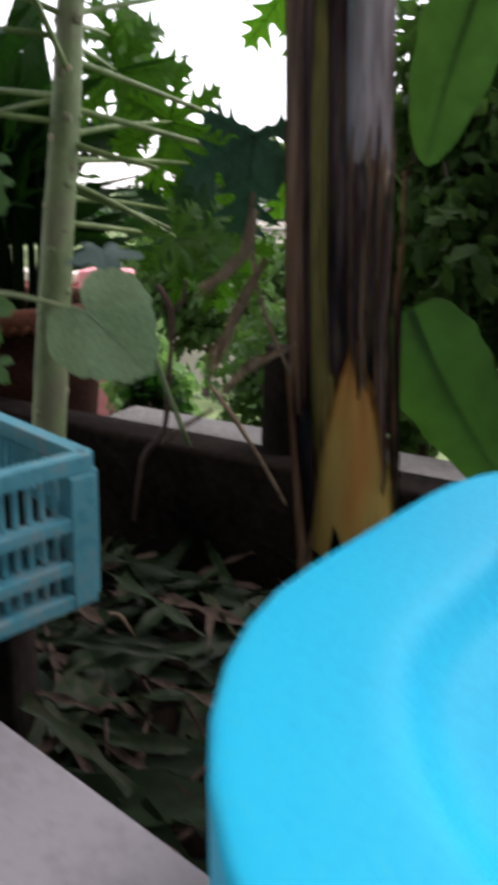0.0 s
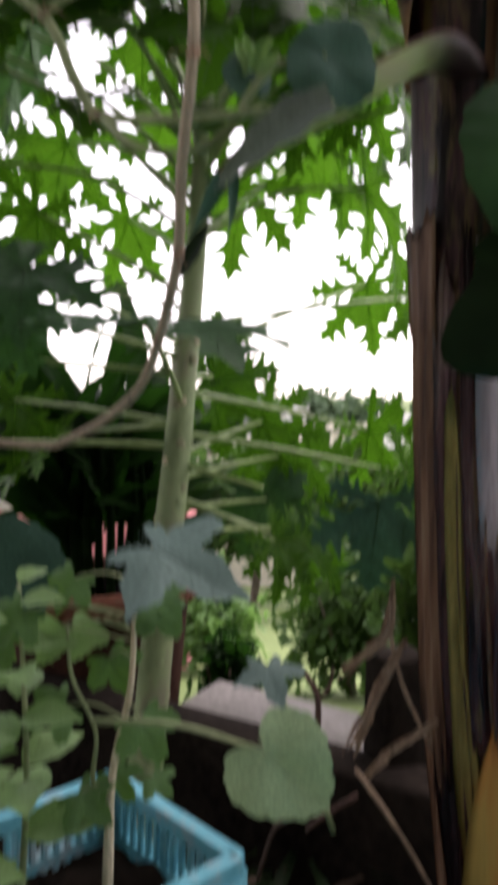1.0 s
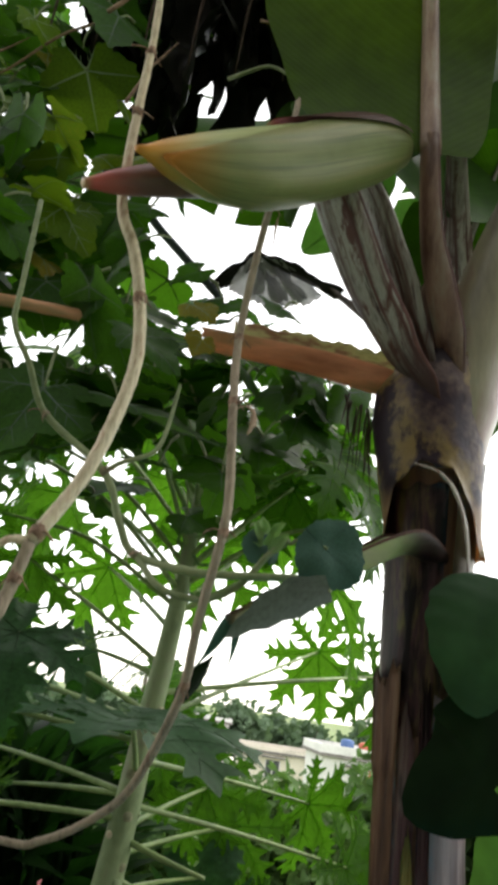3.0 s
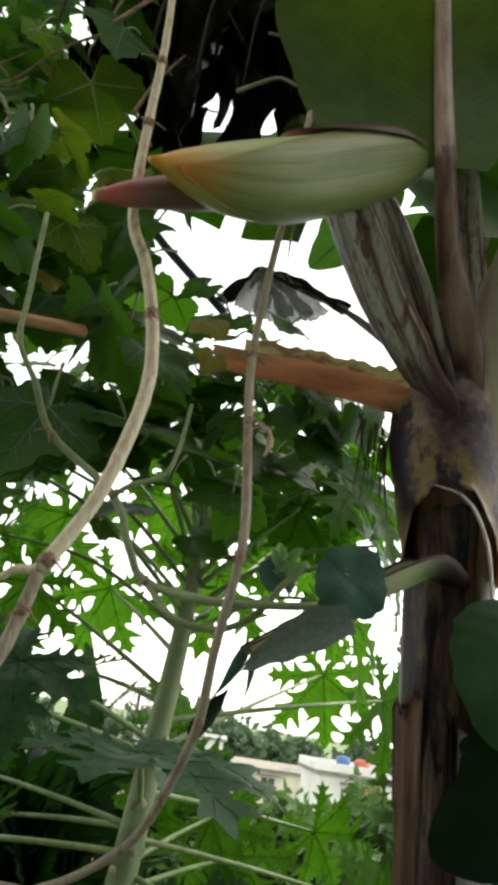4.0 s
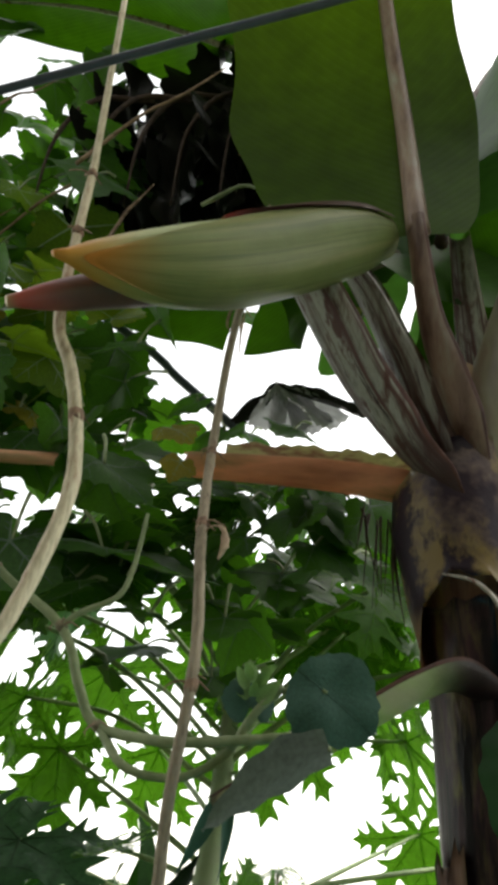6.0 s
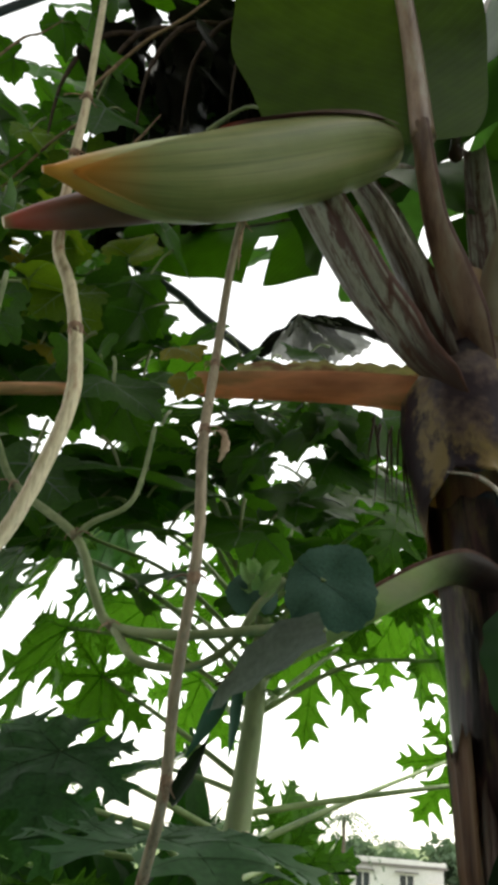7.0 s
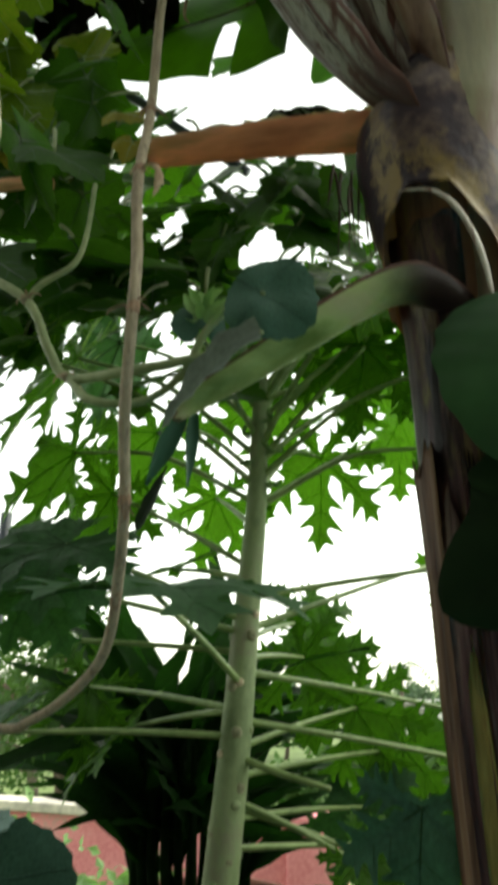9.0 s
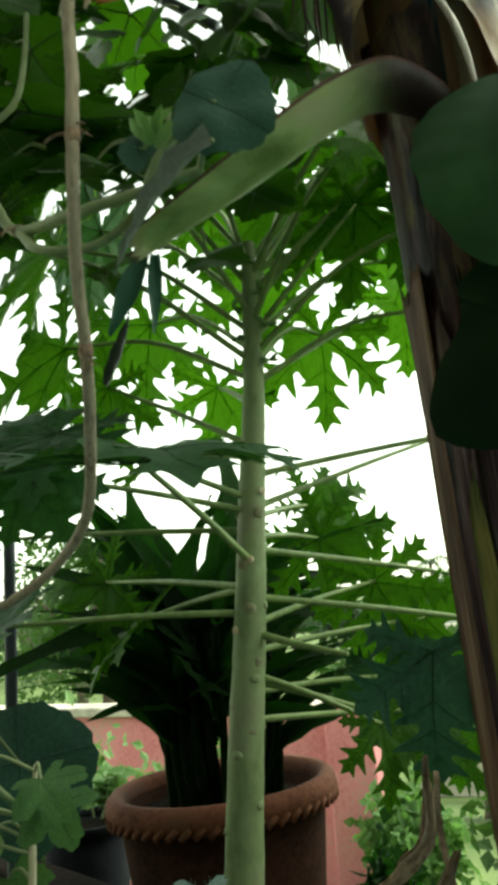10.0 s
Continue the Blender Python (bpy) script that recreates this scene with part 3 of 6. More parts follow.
def leaf_blade(name, mat, width=0.22, n=12, droop=0.2, fold=0.25, wave=0.0, seed=0, base=0.0):
    """A plain pointed leaf of length 1."""
    bm = bmesh.new()
    uv = bm.loops.layers.uv.new("UVMap")

    def half(s):
        return max(0.0015, width * math.sin(math.pi * min(1, (s + base) / (1 + base)) ** 0.8) ** 0.9)

    strip(bm, uv, 1.0, half, n, droop, fold, cols=2, wave=wave, waves=7)
    return finish(name, bm, mat)

# ---- setting ----
def ground_height(x, y):
    near = 0.22
    if y < 1.75:
        return near
    t = min(1.0, (y - 1.75) / 2.2)
    h = near + (-0.35 - near) * t
    if y > 3.95:
        h = -0.35 - 5.0 * min(1.0, (y - 3.95) / 22.0)
    return h


bm = bmesh.new()
xs = [-900, -300, -120, -50, -25, -12, -6, -3, -2, -1.2, -0.6, 0, 0.6, 1.2, 2, 3, 6, 12, 25, 50, 120, 300, 900]
ys = [-900, -300, -100, -40, -15, -6, -2, -1, 0, 0.5, 1.0, 1.5, 1.76, 2.2, 2.8, 3.4, 3.96, 6, 10, 16, 26, 50, 100, 250, 900, 2500]
grid = [[bm.verts.new((x, y, ground_height(x, y))) for x in xs] for y in ys]
for a, b in zip(grid, grid[1:]):
    for i in range(len(xs) - 1):
        bm.faces.new((a[i], a[i + 1], b[i + 1], b[i]))
single("ground", bm, ground_mat, "uneven green ground falling away behind the garden wall", "ground", kind="structure")

# bed of dark soil in front of the wall
bm = bmesh.new()
rng = random.Random(3)
n = 40
cells = [[bm.verts.new((-1.4 + 2.6 * i / n, 0.05 + 1.55 * j / n, 0.235 + 0.022 * noise.noise((i * 0.35, j * 0.35, 0)) + 0.008 * rng.random())) for i in range(n + 1)] for j in range(n + 1)]
for a, b in zip(cells, cells[1:]):
    for i in range(n):
        bm.faces.new((a[i], a[i + 1], b[i + 1], b[i]))
single("soil_bed", bm, soil, "bare soil of the planting bed, its shade painted near-black", "soil", kind="structure")

# low wall, running slantwise behind the bed
WALL = pose(0, 1.415, 0, 0, 0, -28)
bm = bmesh.new()
box(bm, (-3.2, 0, 0.05), (0.62, 0.11, 0.47), WALL, 0.012)
for v in bm.verts:
    v.co += Vector((noise.noise(v.co * 9), noise.noise(v.co * 9 + Vector((5, 0, 0))), noise.noise(v.co * 7))) * 0.006
single("wall_back", bm, dark_concrete, "low mossy concrete garden wall with shade painted near-black", "wall", kind="structure")

# pale paved strip behind the wall
bm = bmesh.new()
box(bm, (-0.36, 0.118, 0.1), (1.1, 0.42, 0.40), WALL, 0.01)
single("pavement", bm, concrete, "pale worn concrete strip behind the garden wall", "pavement", kind="structure")

# pale slab edge in the foreground
LEDGE = pose(-0.06, 0.575, 0, 0, 0, -40.5)
bm = bmesh.new()
box(bm, (-0.75, -0.95, 0.15), (0.34, 0.0, 0.505), LEDGE, 0.006)
single("ledge", bm, pale_slab, "smooth pale grey slab with a straight edge", "ledge", kind="structure")


# unseen slab behind the camera, added to block sky light and bounce some back
bm = bmesh.new()
box(bm, (-4.5, -1.05, 0.0), (4.5, -0.85, 4.4), None, 0.02)
single("wall_house", bm, blocker_mat, "plain grey slab added behind the camera to block light", "wall", kind="structure")


# ---- blue stool ----
def rounded(hx, hy, r, n=10):
    pts = []
    for cx, cy, a0 in ((hx - r, hy - r, 0), (-hx + r, hy - r, 90), (-hx + r, -hy + r, 180), (hx - r, -hy + r, 270)):
        for k in range(n + 1):
            a = radians(a0 + 90 * k / n)
            pts.append((cx + r * math.cos(a), cy + r * math.sin(a)))
    return pts


def blue_stool(at, turn, z):
    m = Matrix.Translation((at[0], at[1], 0)) @ pose(0, 0, 0, 0, 0, turn)
    ob = thing("stool", (at[0], at[1], 0.22), "bright sky-blue moulded plastic bench stool, slightly scratched", "stool")
    bm = bmesh.new()
    loops = []
    hx, hy, r = 0.34, 0.268, 0.262
    for shrink, zz in ((0.016, z - 0.10), (0.006, z - 0.095), (0.003, z - 0.09), (0.0005, z - 0.010), (0.0, z - 0.0055), (0.0008, z - 0.0028), (0.0028, z - 0.0008), (0.0055, z), (0.012, z), (0.066, z - 0.0005), (0.078, z - 0.0012), (0.086, z - 0.004), (0.094, z - 0.010), (0.102, z - 0.017), (0.112, z - 0.021), (0.124, z - 0.0225), (0.14, z - 0.023)):
        rr = max(0.03, r - shrink * 0.97)
        loops.append([bm.verts.new((x, y, zz)) for x, y in rounded(hx - shrink, hy - shrink, rr)])
    for a, b in zip(loops, loops[1:]):
        for i in range(len(a)):
            bm.faces.new((a[i], a[(i + 1) % len(a)], b[(i + 1) % len(a)], b[i]))
    bm.faces.new(loops[-1])
    part("seat", bm, blue_plastic, ob, m=m)
    for sx in (-1, 1):
        for sy in (-1, 1):
            bm = bmesh.new()
            lo, hi = 0.235, z - 0.04
            rings = []
            for k in range(6):
                s = k / 5
                zz = hi + (lo - hi) * s
                cx, cy = sx * (0.17 + 0.02 * s), sy * (0.09 + 0.02 * s)
                w = 0.034 - 0.008 * s
                rings.append([bm.verts.new((cx + px, cy + py, zz)) for px, py in rounded(w, w, 0.014, 3)])
            for a, b in zip(rings, rings[1:]):
                for i in range(len(a)):
                    bm.faces.new((a[i], b[i], b[(i + 1) % len(a)], a[(i + 1) % len(a)]))
            bm.faces.new(rings[0])
            bm.faces.new(rings[-1][::-1])
            part("leg", bm, blue_plastic, ob, m=m)
    return ob


stool = blue_stool((0.420, 0.375), 50, 0.70)
rng = random.Random(5)
for x, y, a, ln in ((0.30, 0.33, 2.3, 0.05), (0.315, 0.325, 2.2, 0.035), (0.34, 0.30, 2.5, 0.06), (0.27, 0.36, 0.4, 0.012), (0.35, 0.33, 2.1, 0.02)):
    bm = bmesh.new()
    way = Vector((math.cos(a), math.sin(a), 0))
    tube(bm, [Vector((x, y, 0.6995)), Vector((x, y, 0.6998)) + way * ln * 0.5 + Vector((0.0008, 0, 0)), Vector((x, y, 0.6995)) + way * ln], [0.0003, 0.0009, 0.0002], 5, 4)
    part("scratch", bm, concrete, stool, "faint grey scratch")


# ---- crate ----
def crate(corner, turn, lx, ly, z0, z1):
    """A slatted plastic crate; corner is its far right top corner, lx and ly its sides."""
    m = Matrix.Translation((corner[0], corner[1], 0)) @ pose(0, 0, 0, 0, 0, turn)
    ob = thing("plastic_crate", (corner[0], corner[1], z0), "faded light-blue slatted plastic crate filled with soil", "crate")
    th = 0.010
    h = z1 - z0
    bm = bmesh.new()
    box(bm, (-lx, -ly, z0), (0, 0, z0 + 0.008))
    part("base", bm, crate_plastic, ob, m=m, smooth=False)
    sides = (("x", 0.0, ly), ("x", -lx, ly), ("y", 0.0, lx), ("y", -ly, lx))
    for axis, at, run in sides:
        outer = 0.004 if at == 0 else -0.004

        def bar(bm, a, b, lo, hi, out=0.0, thick=th):
            inn = -thick if at == 0 else thick
            p, q = sorted((at + inn, at + out * (1 if at == 0 else -1)))
            if axis == "x":
                box(bm, (p, -b, lo), (q, -a, hi), None, 0.0015)
            else:
                box(bm, (-b, p, lo), (-a, q, hi), None, 0.0015)

        bm = bmesh.new()
        bar(bm, 0, run, z1 - 0.019, z1, 0.0075)
        part("rim", bm, crate_plastic, ob, m=m, smooth=False)
        for k in range(1, 3):
            bm = bmesh.new()
            zz = z0 + (h - 0.022) * k / 3
            bar(bm, 0.012, run - 0.012, zz - 0.007, zz + 0.007, 0.010)
            part("rail", bm, crate_plastic, ob, m=m, smooth=False)
        bm = bmesh.new()
        bar(bm, 0.012, run - 0.012, z0, z0 + 0.016, 0.010)
        part("rail", bm, crate_plastic, ob, m=m, smooth=False)
        posts = max(2, round(run / 0.11))
        for k in range(posts + 1):
            bm = bmesh.new()
            c = run * k / posts
            w = 0.028 if k in (0, posts) else 0.0065
            a = max(0.0, c - w)
            b = min(run, c + w)
            bar(bm, a, b, z0 + 0.002, z1 - 0.02, 0.012)
            part("post", bm, crate_plastic, ob, m=m, smooth=False)
        count = round(run / 0.0145)
        for k in range(count):
            c = run * (k + 0.5) / count
            bm = bmesh.new()
            bar(bm, c - 0.0034, c + 0.0034, z0 + 0.01, z1 - 0.02, -0.004, 0.010)
            part("slat", bm, crate_plastic, ob, m=m, smooth=False)
    bm = bmesh.new()
    n = 14
    rows = [[bm.verts.new((-lx + 0.012 + (lx - 0.024) * i / n, -ly + 0.012 + (ly - 0.024) * j / n, z1 - 0.075 + 0.02 * noise.noise((i * 0.4, j * 0.4, 2)))) for i in range(n + 1)] for j in range(n + 1)]
    for a, b in zip(rows, rows[1:]):
        for i in range(n):
            bm.faces.new((a[i], a[i + 1], b[i + 1], b[i]))
    part("soil", bm, soil, ob, "dark crumbly soil", m)
    return ob


crate((-0.027, 0.775), -45, 0.22, 0.36, 0.509, 0.672)
# squat block under the overhanging end of the crate
bm = bmesh.new()
box(bm, (-0.26, 0.79, 0.2), (-0.12, 0.90, 0.507), None, 0.006)
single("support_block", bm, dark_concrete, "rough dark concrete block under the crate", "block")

# ---- banana plant ----
banana = thing("banana_plant", (0.262, 0.93, 0.22), "banana plant with a purple-brown stem and cut leaf stalks", "banana plant")
AXIS = [(0.290, 0.90, 0.2), (0.262, 0.917, 0.5), (0.2335, 0.937, 0.8), (0.219, 0.952, 1.1), (0.209, 0.956, 1.4), (0.201, 0.952, 1.62), (0.197, 0.950, 1.76), (0.20, 0.950, 1.90)]


def axis_at(z):
    for a, b in zip(AXIS, AXIS[1:]):
        if z <= b[2]:
            t = (z - a[2]) / (b[2] - a[2])
            return Vector(a).lerp(Vector(b), t)
    return Vector(AXIS[-1])


def stem_radius(z):
    return 0.0545 - 0.003 * max(0, min(1, (z - 0.2) / 1.2)) + 0.014 * max(0, min(1, (z - 1.45) / 0.2))


bm = bmesh.new()
tube(bm, AXIS, [0.052, 0.051, 0.050, 0.049, 0.048, 0.053, 0.05, 0.03], 28, 8, 1.0, 0.02, 4)
part("pseudostem", bm, stem_skin, banana)


def sheath(z0, z1, a0, a1, mat, lift=0.004, flare=0.0, tip=0.0, ragged=0.012, seed=0, n=26, cols=10, taper=0.0, label="", soft=False):
    """A wrapped leaf base round the stem, between two heights and two angles (0 faces the path, 90 the right)."""
    rng = random.Random(seed)
    bm = bmesh.new()
    rows = []
    for i in range(n + 1):
        s = i / n
        row = []
        for j in range(cols + 1):
            u = j / cols
            f = 1 - taper * (s ** 1.7 if soft else s)
            a = radians((a0 + a1) / 2 + (a1 - a0) * (u - 0.5) * f)
            z = z0 + (z1 - z0) * s
            a += 0.075 * noise.noise((z * 7, seed * 3.1 + (1 if u > 0.5 else 0) * 5, 0))
            if i == n:
                z += rng.uniform(-1, 1) * ragged + tip * (1 - abs(2 * u - 1))
            if i == 0:
                z += rng.uniform(-1, 1) * ragged * 0.6
            c = axis_at(z)
            edge = 0.002 * abs(2 * u - 1) ** 4
            r = stem_radius(z) + (lift if soft else lift * min(1.0, s / 0.25)) - (0 if soft else 0.003 * (1 - min(1.0, s / 0.25))) + edge + flare * s * s + 0.0015 * math.sin(u * 19 + seed)
            row.append(bm.verts.new((c.x + math.sin(a) * r, c.y - math.cos(a) * r, z)))
        rows.append(row)
    for a, b in zip(rows, rows[1:]):
        for j in range(cols):
            bm.faces.new((a[j], a[j + 1], b[j + 1], b[j]))
    bmesh.ops.solidify(bm, geom=bm.faces[:], thickness=-0.0025)
    return part("sheath", bm, mat, banana, label)


sheath(0.50, 1.26, -88, -44, sheath_brown, 0.003, 0.0, 0.02, 0.015, 1, label="dry brown leaf sheath")
sheath(0.50, 1.24, -46, -20, sheath_purple, 0.004, 0.0, 0.03, 0.012, 2, label="dark purple leaf sheath")
sheath(0.56, 1.10, -40, -12, sheath_olive, 0.0065, 0.0, 0.04, 0.01, 3, taper=0.5, label="yellow-green strip of bare stem")
sheath(0.74, 1.30, -16, -4, sheath_purple, 0.004, 0.0, 0.0, 0.02, 14, label="dark purple leaf sheath")
sheath(0.54, 0.95, -10, 20, sheath_purple, 0.004, 0.0, 0.0, 0.05, 22, label="torn purple-brown leaf sheath")
sheath(0.54, 0.97, 19, 64, sheath_dry, 0.003, 0.0, 0.0, 0.05, 24, label="torn brown leaf sheath")
sheath(0.88, 1.30, 0, 76, sheath_lilac, 0.005, 0.0, 0.0, 0.02, 4, label="greyish lilac leaf sheath with its sheen painted pale")
sheath(0.28, 0.90, 46, 62, sheath_dry, 0.004, 0.002, 0.03, 0.04, 5, taper=0.4, label="torn brown leaf sheath")
sheath(0.28, 0.86, 60, 92, sheath_dry, 0.005, 0.002, 0.04, 0.05, 15, taper=0.4, label="torn brown leaf sheath")
sheath(0.74, 0.925, 10, 22, sheath_purple, 0.012, 0.007, 0.03, 0.01, 16, taper=0.62, label="torn dark strip of sheath")
sheath(0.70, 0.905, -16, -3, sheath_dark, 0.012, 0.007, 0.03, 0.01, 17, taper=0.66, label="torn dark strip of sheath")
sheath(0.72, 0.96, 27, 36, sheath_dry, 0.010, 0.006, 0.03, 0.03, 23, taper=0.5, label="torn brown strip of sheath")
sheath(0.66, 0.90, 38, 52, sheath_dry, 0.012, 0.006, 0.03, 0.03, 18, taper=0.6, label="torn brown strip of sheath")
sheath(0.50, 0.80, 56, 72, sheath_dark, 0.013, 0.008, 0.03, 0.03, 19, taper=0.5, label="torn dark strip of sheath")
sheath(0.40, 0.74, -66, -50, sheath_dry, 0.010, 0.007, 0.03, 0.03, 20, taper=0.6, label="torn brown strip of sheath")
sheath(0.50, 0.762, -42, 62, sheath_yellow, 0.0125, 0.0, 0.02, 0.003, 6, taper=0.86, soft=True, label="bare orange-yellow patch of stem")
rng = random.Random(27)
for k in range(13):
    mid = 4 + 6.4 * k + rng.uniform(-2, 2)
    half = rng.uniform(2.0, 5.0)
    foot = 0.66 if mid < 34 else 0.48 + rng.uniform(0, 0.1)
    sheath(foot, rng.uniform(0.80, 0.99), mid - half, mid + half, (sheath_dry, sheath_purple, sheath_dry, sheath_dark)[k % 4], rng.uniform(0.012, 0.017), rng.uniform(0.0, 0.010), 0.02, 0.02, 30 + k, n=18, cols=3, taper=rng.uniform(0.3, 0.75), label="frayed strip of dry sheath")
sheath(0.25, 0.70, -70, -30, sheath_dark, 0.008, 0.004, 0.0, 0.06, 7, taper=0.3, label="torn brown leaf sheath")
# Stem foot drawn in the near-black soil colour.
sheath(0.24, 0.53, -40, 66, soil, 0.009, 0.008, 0.0, 0.05, 8, label="torn brown leaf sheath")
sheath(1.16, 1.31, -100, -40, sheath_brown, 0.005, 0.004, 0.0, 0.025, 9, label="frayed brown sheath edge")
sheath(1.24, 1.56, -120, 10, sheath_dark, 0.003, 0.0, 0.0, 0.015, 10, label="dark purple leaf sheath")
sheath(1.26, 1.60, 18, 130, mauve_skin, 0.009, 0.006, 0.0, 0.02, 11, label="olive and purple leaf sheath")


def hood():
    """The blotched collar of old leaf bases, its lower border arched like a hood over the cut stalk."""
    rng = random.Random(12)
    bm = bmesh.new()
    cols, n = 48, 16
    path = [(1.40, 0.212, 0.936, 0.064), (1.50, 0.206, 0.936, 0.066), (1.58, 0.197, 0.937, 0.073), (1.66, 0.191, 0.94, 0.079), (1.70, 0.194, 0.942, 0.080), (1.76, 0.214, 0.946, 0.070)]

    def spot(z):
        for a, c in zip(path, path[1:]):
            if z <= c[0]:
                t = max(0.0, (z - a[0]) / (c[0] - a[0]))
                t = t * t * (3 - 2 * t) * 0.4 + t * 0.6
                return [p + (q - p) * t for p, q in zip(a, c)]
        return path[-1]

    rows = []
    for i in range(n + 1):
        s = i / n
        row = []
        for j in range(cols):
            deg = 360 * j / cols - 180
            low = 1.580 - 0.105 * min(1.0, abs(deg + 14) / 64) ** 2.2 + 0.004 * math.sin(deg * 0.21) + rng.uniform(-0.002, 0.002)
            z = low + (1.76 - low) * s ** 1.1
            _, x, y, r = spot(z)
            r += 0.006 * max(0.0, 1 - s / 0.12) + 0.0025 * math.sin(math.radians(deg) * 5 + z * 9)
            a = radians(deg)
            row.append(bm.verts.new((x + math.sin(a) * r, y - math.cos(a) * r, z)))
        rows.append(row)
    for a, c in zip(rows, rows[1:]):
        for j in range(cols):
            bm.faces.new((a[j], a[(j + 1) % cols], c[(j + 1) % cols], c[j]))
    bmesh.ops.solidify(bm, geom=bm.faces[:], thickness=-0.005)
    part("collar", bm, collar_skin, banana, "blotched yellow and purple collar of leaf bases")


hood()
bm = bmesh.new()
tube(bm, [(0.212, 0.945, 1.62), (0.226, 0.945, 1.70), (0.252, 0.945, 1.80), (0.285, 0.937, 1.93), (0.318, 0.925, 2.05), (0.345, 0.91, 2.14)], [0.066, 0.072, 0.066, 0.055, 0.046, 0.036], 28, 8, 0.95, 0.015, 6)
part("leaf_base", bm, upper_skin, banana, "smooth olive-grey clasping leaf base")
# peeling margin beside the hood
stalk_edge = bmesh.new()
tube(stalk_edge, [(0.158, 0.866, 1.578), (0.190, 0.858, 1.568), (0.214, 0.856, 1.54), (0.232, 0.862, 1.49), (0.240, 0.868, 1.42)], [0.002, 0.004, 0.0045, 0.0045, 0.002], 8, 6, 0.45, 0.25, 3)
part("margin", stalk_edge, petiole_pale, banana, "pale curled margin of the hood")

# trough-shaped cut leaf stalks
def stalk(name, points, radii, mat, label="", depth=0.8, seed=0, cols=34, cut=True, arms=0, edge=None):
    """A leaf stalk with a hollow upper side."""
    bm = bmesh.new()
    uv = bm.loops.layers.uv.new("UVMap")
    pts = curve(points, 6)
    rows = []
    rng = random.Random(seed)
    for i, q in enumerate(pts):
        d = (pts[min(i + 1, len(pts) - 1)] - pts[max(i - 1, 0)]).normalized()
        side = d.cross(Vector((0, 0, 1)))
        side = side.normalized() if side.length > 0.05 else Vector((1, 0, 0))
        up = side.cross(d)
        s = i / (len(pts) - 1) * (len(radii) - 1)
        k = min(int(s), len(radii) - 2)
        r = radii[k] + (radii[k + 1] - radii[k]) * (s - k)
        row = []
        for j in range(cols + 1):
            a = radians(-205 - arms + (230 + 2 * arms) * j / cols)
            off = d * rng.uniform(-0.004, 0.004) if i == len(pts) - 1 and cut else Vector()
            row.append(bm.verts.new(q + side * math.cos(a) * r + up * math.sin(a) * r * depth + off))
        rows.append(row)
    for i, (a, b) in enumerate(zip(rows, rows[1:])):
        for j in range(cols):
            f = bm.faces.new((a[j], a[j + 1], b[j + 1], b[j]))
            for lp, (u, v) in zip(f.loops, ((j, i), (j + 1, i), (j + 1, i + 1), (j, i + 1))):
                lp[uv].uv = (u / cols + 0.37 * seed, v / (len(rows) - 1))
            if edge and (j < 2 or j >= cols - 2):
                f.material_index = 1
    bmesh.ops.solidify(bm, geom=bm.faces[:], thickness=0.0035)
    return part(name, bm, [mat, edge] if edge else mat, banana, label)


stalk("cut_stalk", [(0.175, 0.945, 1.722), (0.13, 0.955, 1.733), (0.07, 0.96, 1.744), (0.0, 0.96, 1.751), (-0.155, 0.955, 1.756)], [0.020, 0.029, 0.028, 0.026, 0.022], petiole_orange, "orange-brown cut leaf stalk", 0.9, 1, arms=-12)
stalk("cut_stalk", [(0.224, 0.930, 1.458), (0.200, 0.904, 1.473), (0.158, 0.872, 1.481), (0.11, 0.848, 1.455), (0.03, 0.825, 1.398), (-0.055, 0.80, 1.338)], [0.010, 0.020, 0.028, 0.027, 0.023, 0.015], cut_green, "pale green cut leaf stalk", 0.9, 2, cols=44, arms=-14, edge=petiole_margin)
stalk("stalk", [(0.200, 0.874, 1.655), (0.184, 0.885, 1.70), (0.140, 0.905, 1.77), (0.074, 0.912, 1.88), (0.000, 0.90, 2.03), (-0.03, 0.89, 2.10)], [0.010, 0.040, 0.056, 0.056, 0.050, 0.044], petiole_pale, "pale grey-green leaf stalk with brown margins", 0.55, 3, edge=petiole_margin)
stalk("stalk", [(0.212, 0.885, 1.67), (0.200, 0.905, 1.74), (0.172, 0.93, 1.83), (0.135, 0.95, 1.94), (0.095, 0.97, 2.06), (0.05, 1.0, 2.18)], [0.012, 0.042, 0.054, 0.054, 0.048, 0.040], petiole_pale, "pale grey-green leaf stalk with brown streaks", 0.6, 4)
stalk("stalk", [(0.220, 0.885, 1.70), (0.205, 0.885, 1.78), (0.185, 0.885, 1.86), (0.165, 0.885, 1.95), (0.150, 0.885, 2.12)], [0.008, 0.030, 0.031, 0.025, 0.021], petiole_brown, "pale leaf stalk with red-brown margins", 0.8, 5, edge=petiole_margin)
stalk("stalk", [(0.228, 0.93, 1.72), (0.238, 0.96, 1.86), (0.240, 1.02, 2.06), (0.245, 1.08, 2.3)], [0.020, 0.030, 0.024, 0.018], petiole_pale, "pale leaf stalk with red-brown margins", 0.8, 6, edge=petiole_margin)
stalk("stalk", [(0.32, 0.925, 2.03), (0.355, 0.905, 2.10), (0.40, 0.86, 2.17)], [0.036, 0.030, 0.022], petiole_green, "green leaf stalk", 0.8, 7)

# thin yellow-green margin along the cut stalk
bm = bmesh.new()
rng = random.Random(9)
edge_pts = curve([(0.17, 0.985, 1.766), (0.09, 0.985, 1.775), (0.0, 0.982, 1.779), (-0.11, 0.975, 1.780)], 10)
low = [bm.verts.new(p - Vector((0, 0, 0.024))) for p in edge_pts]
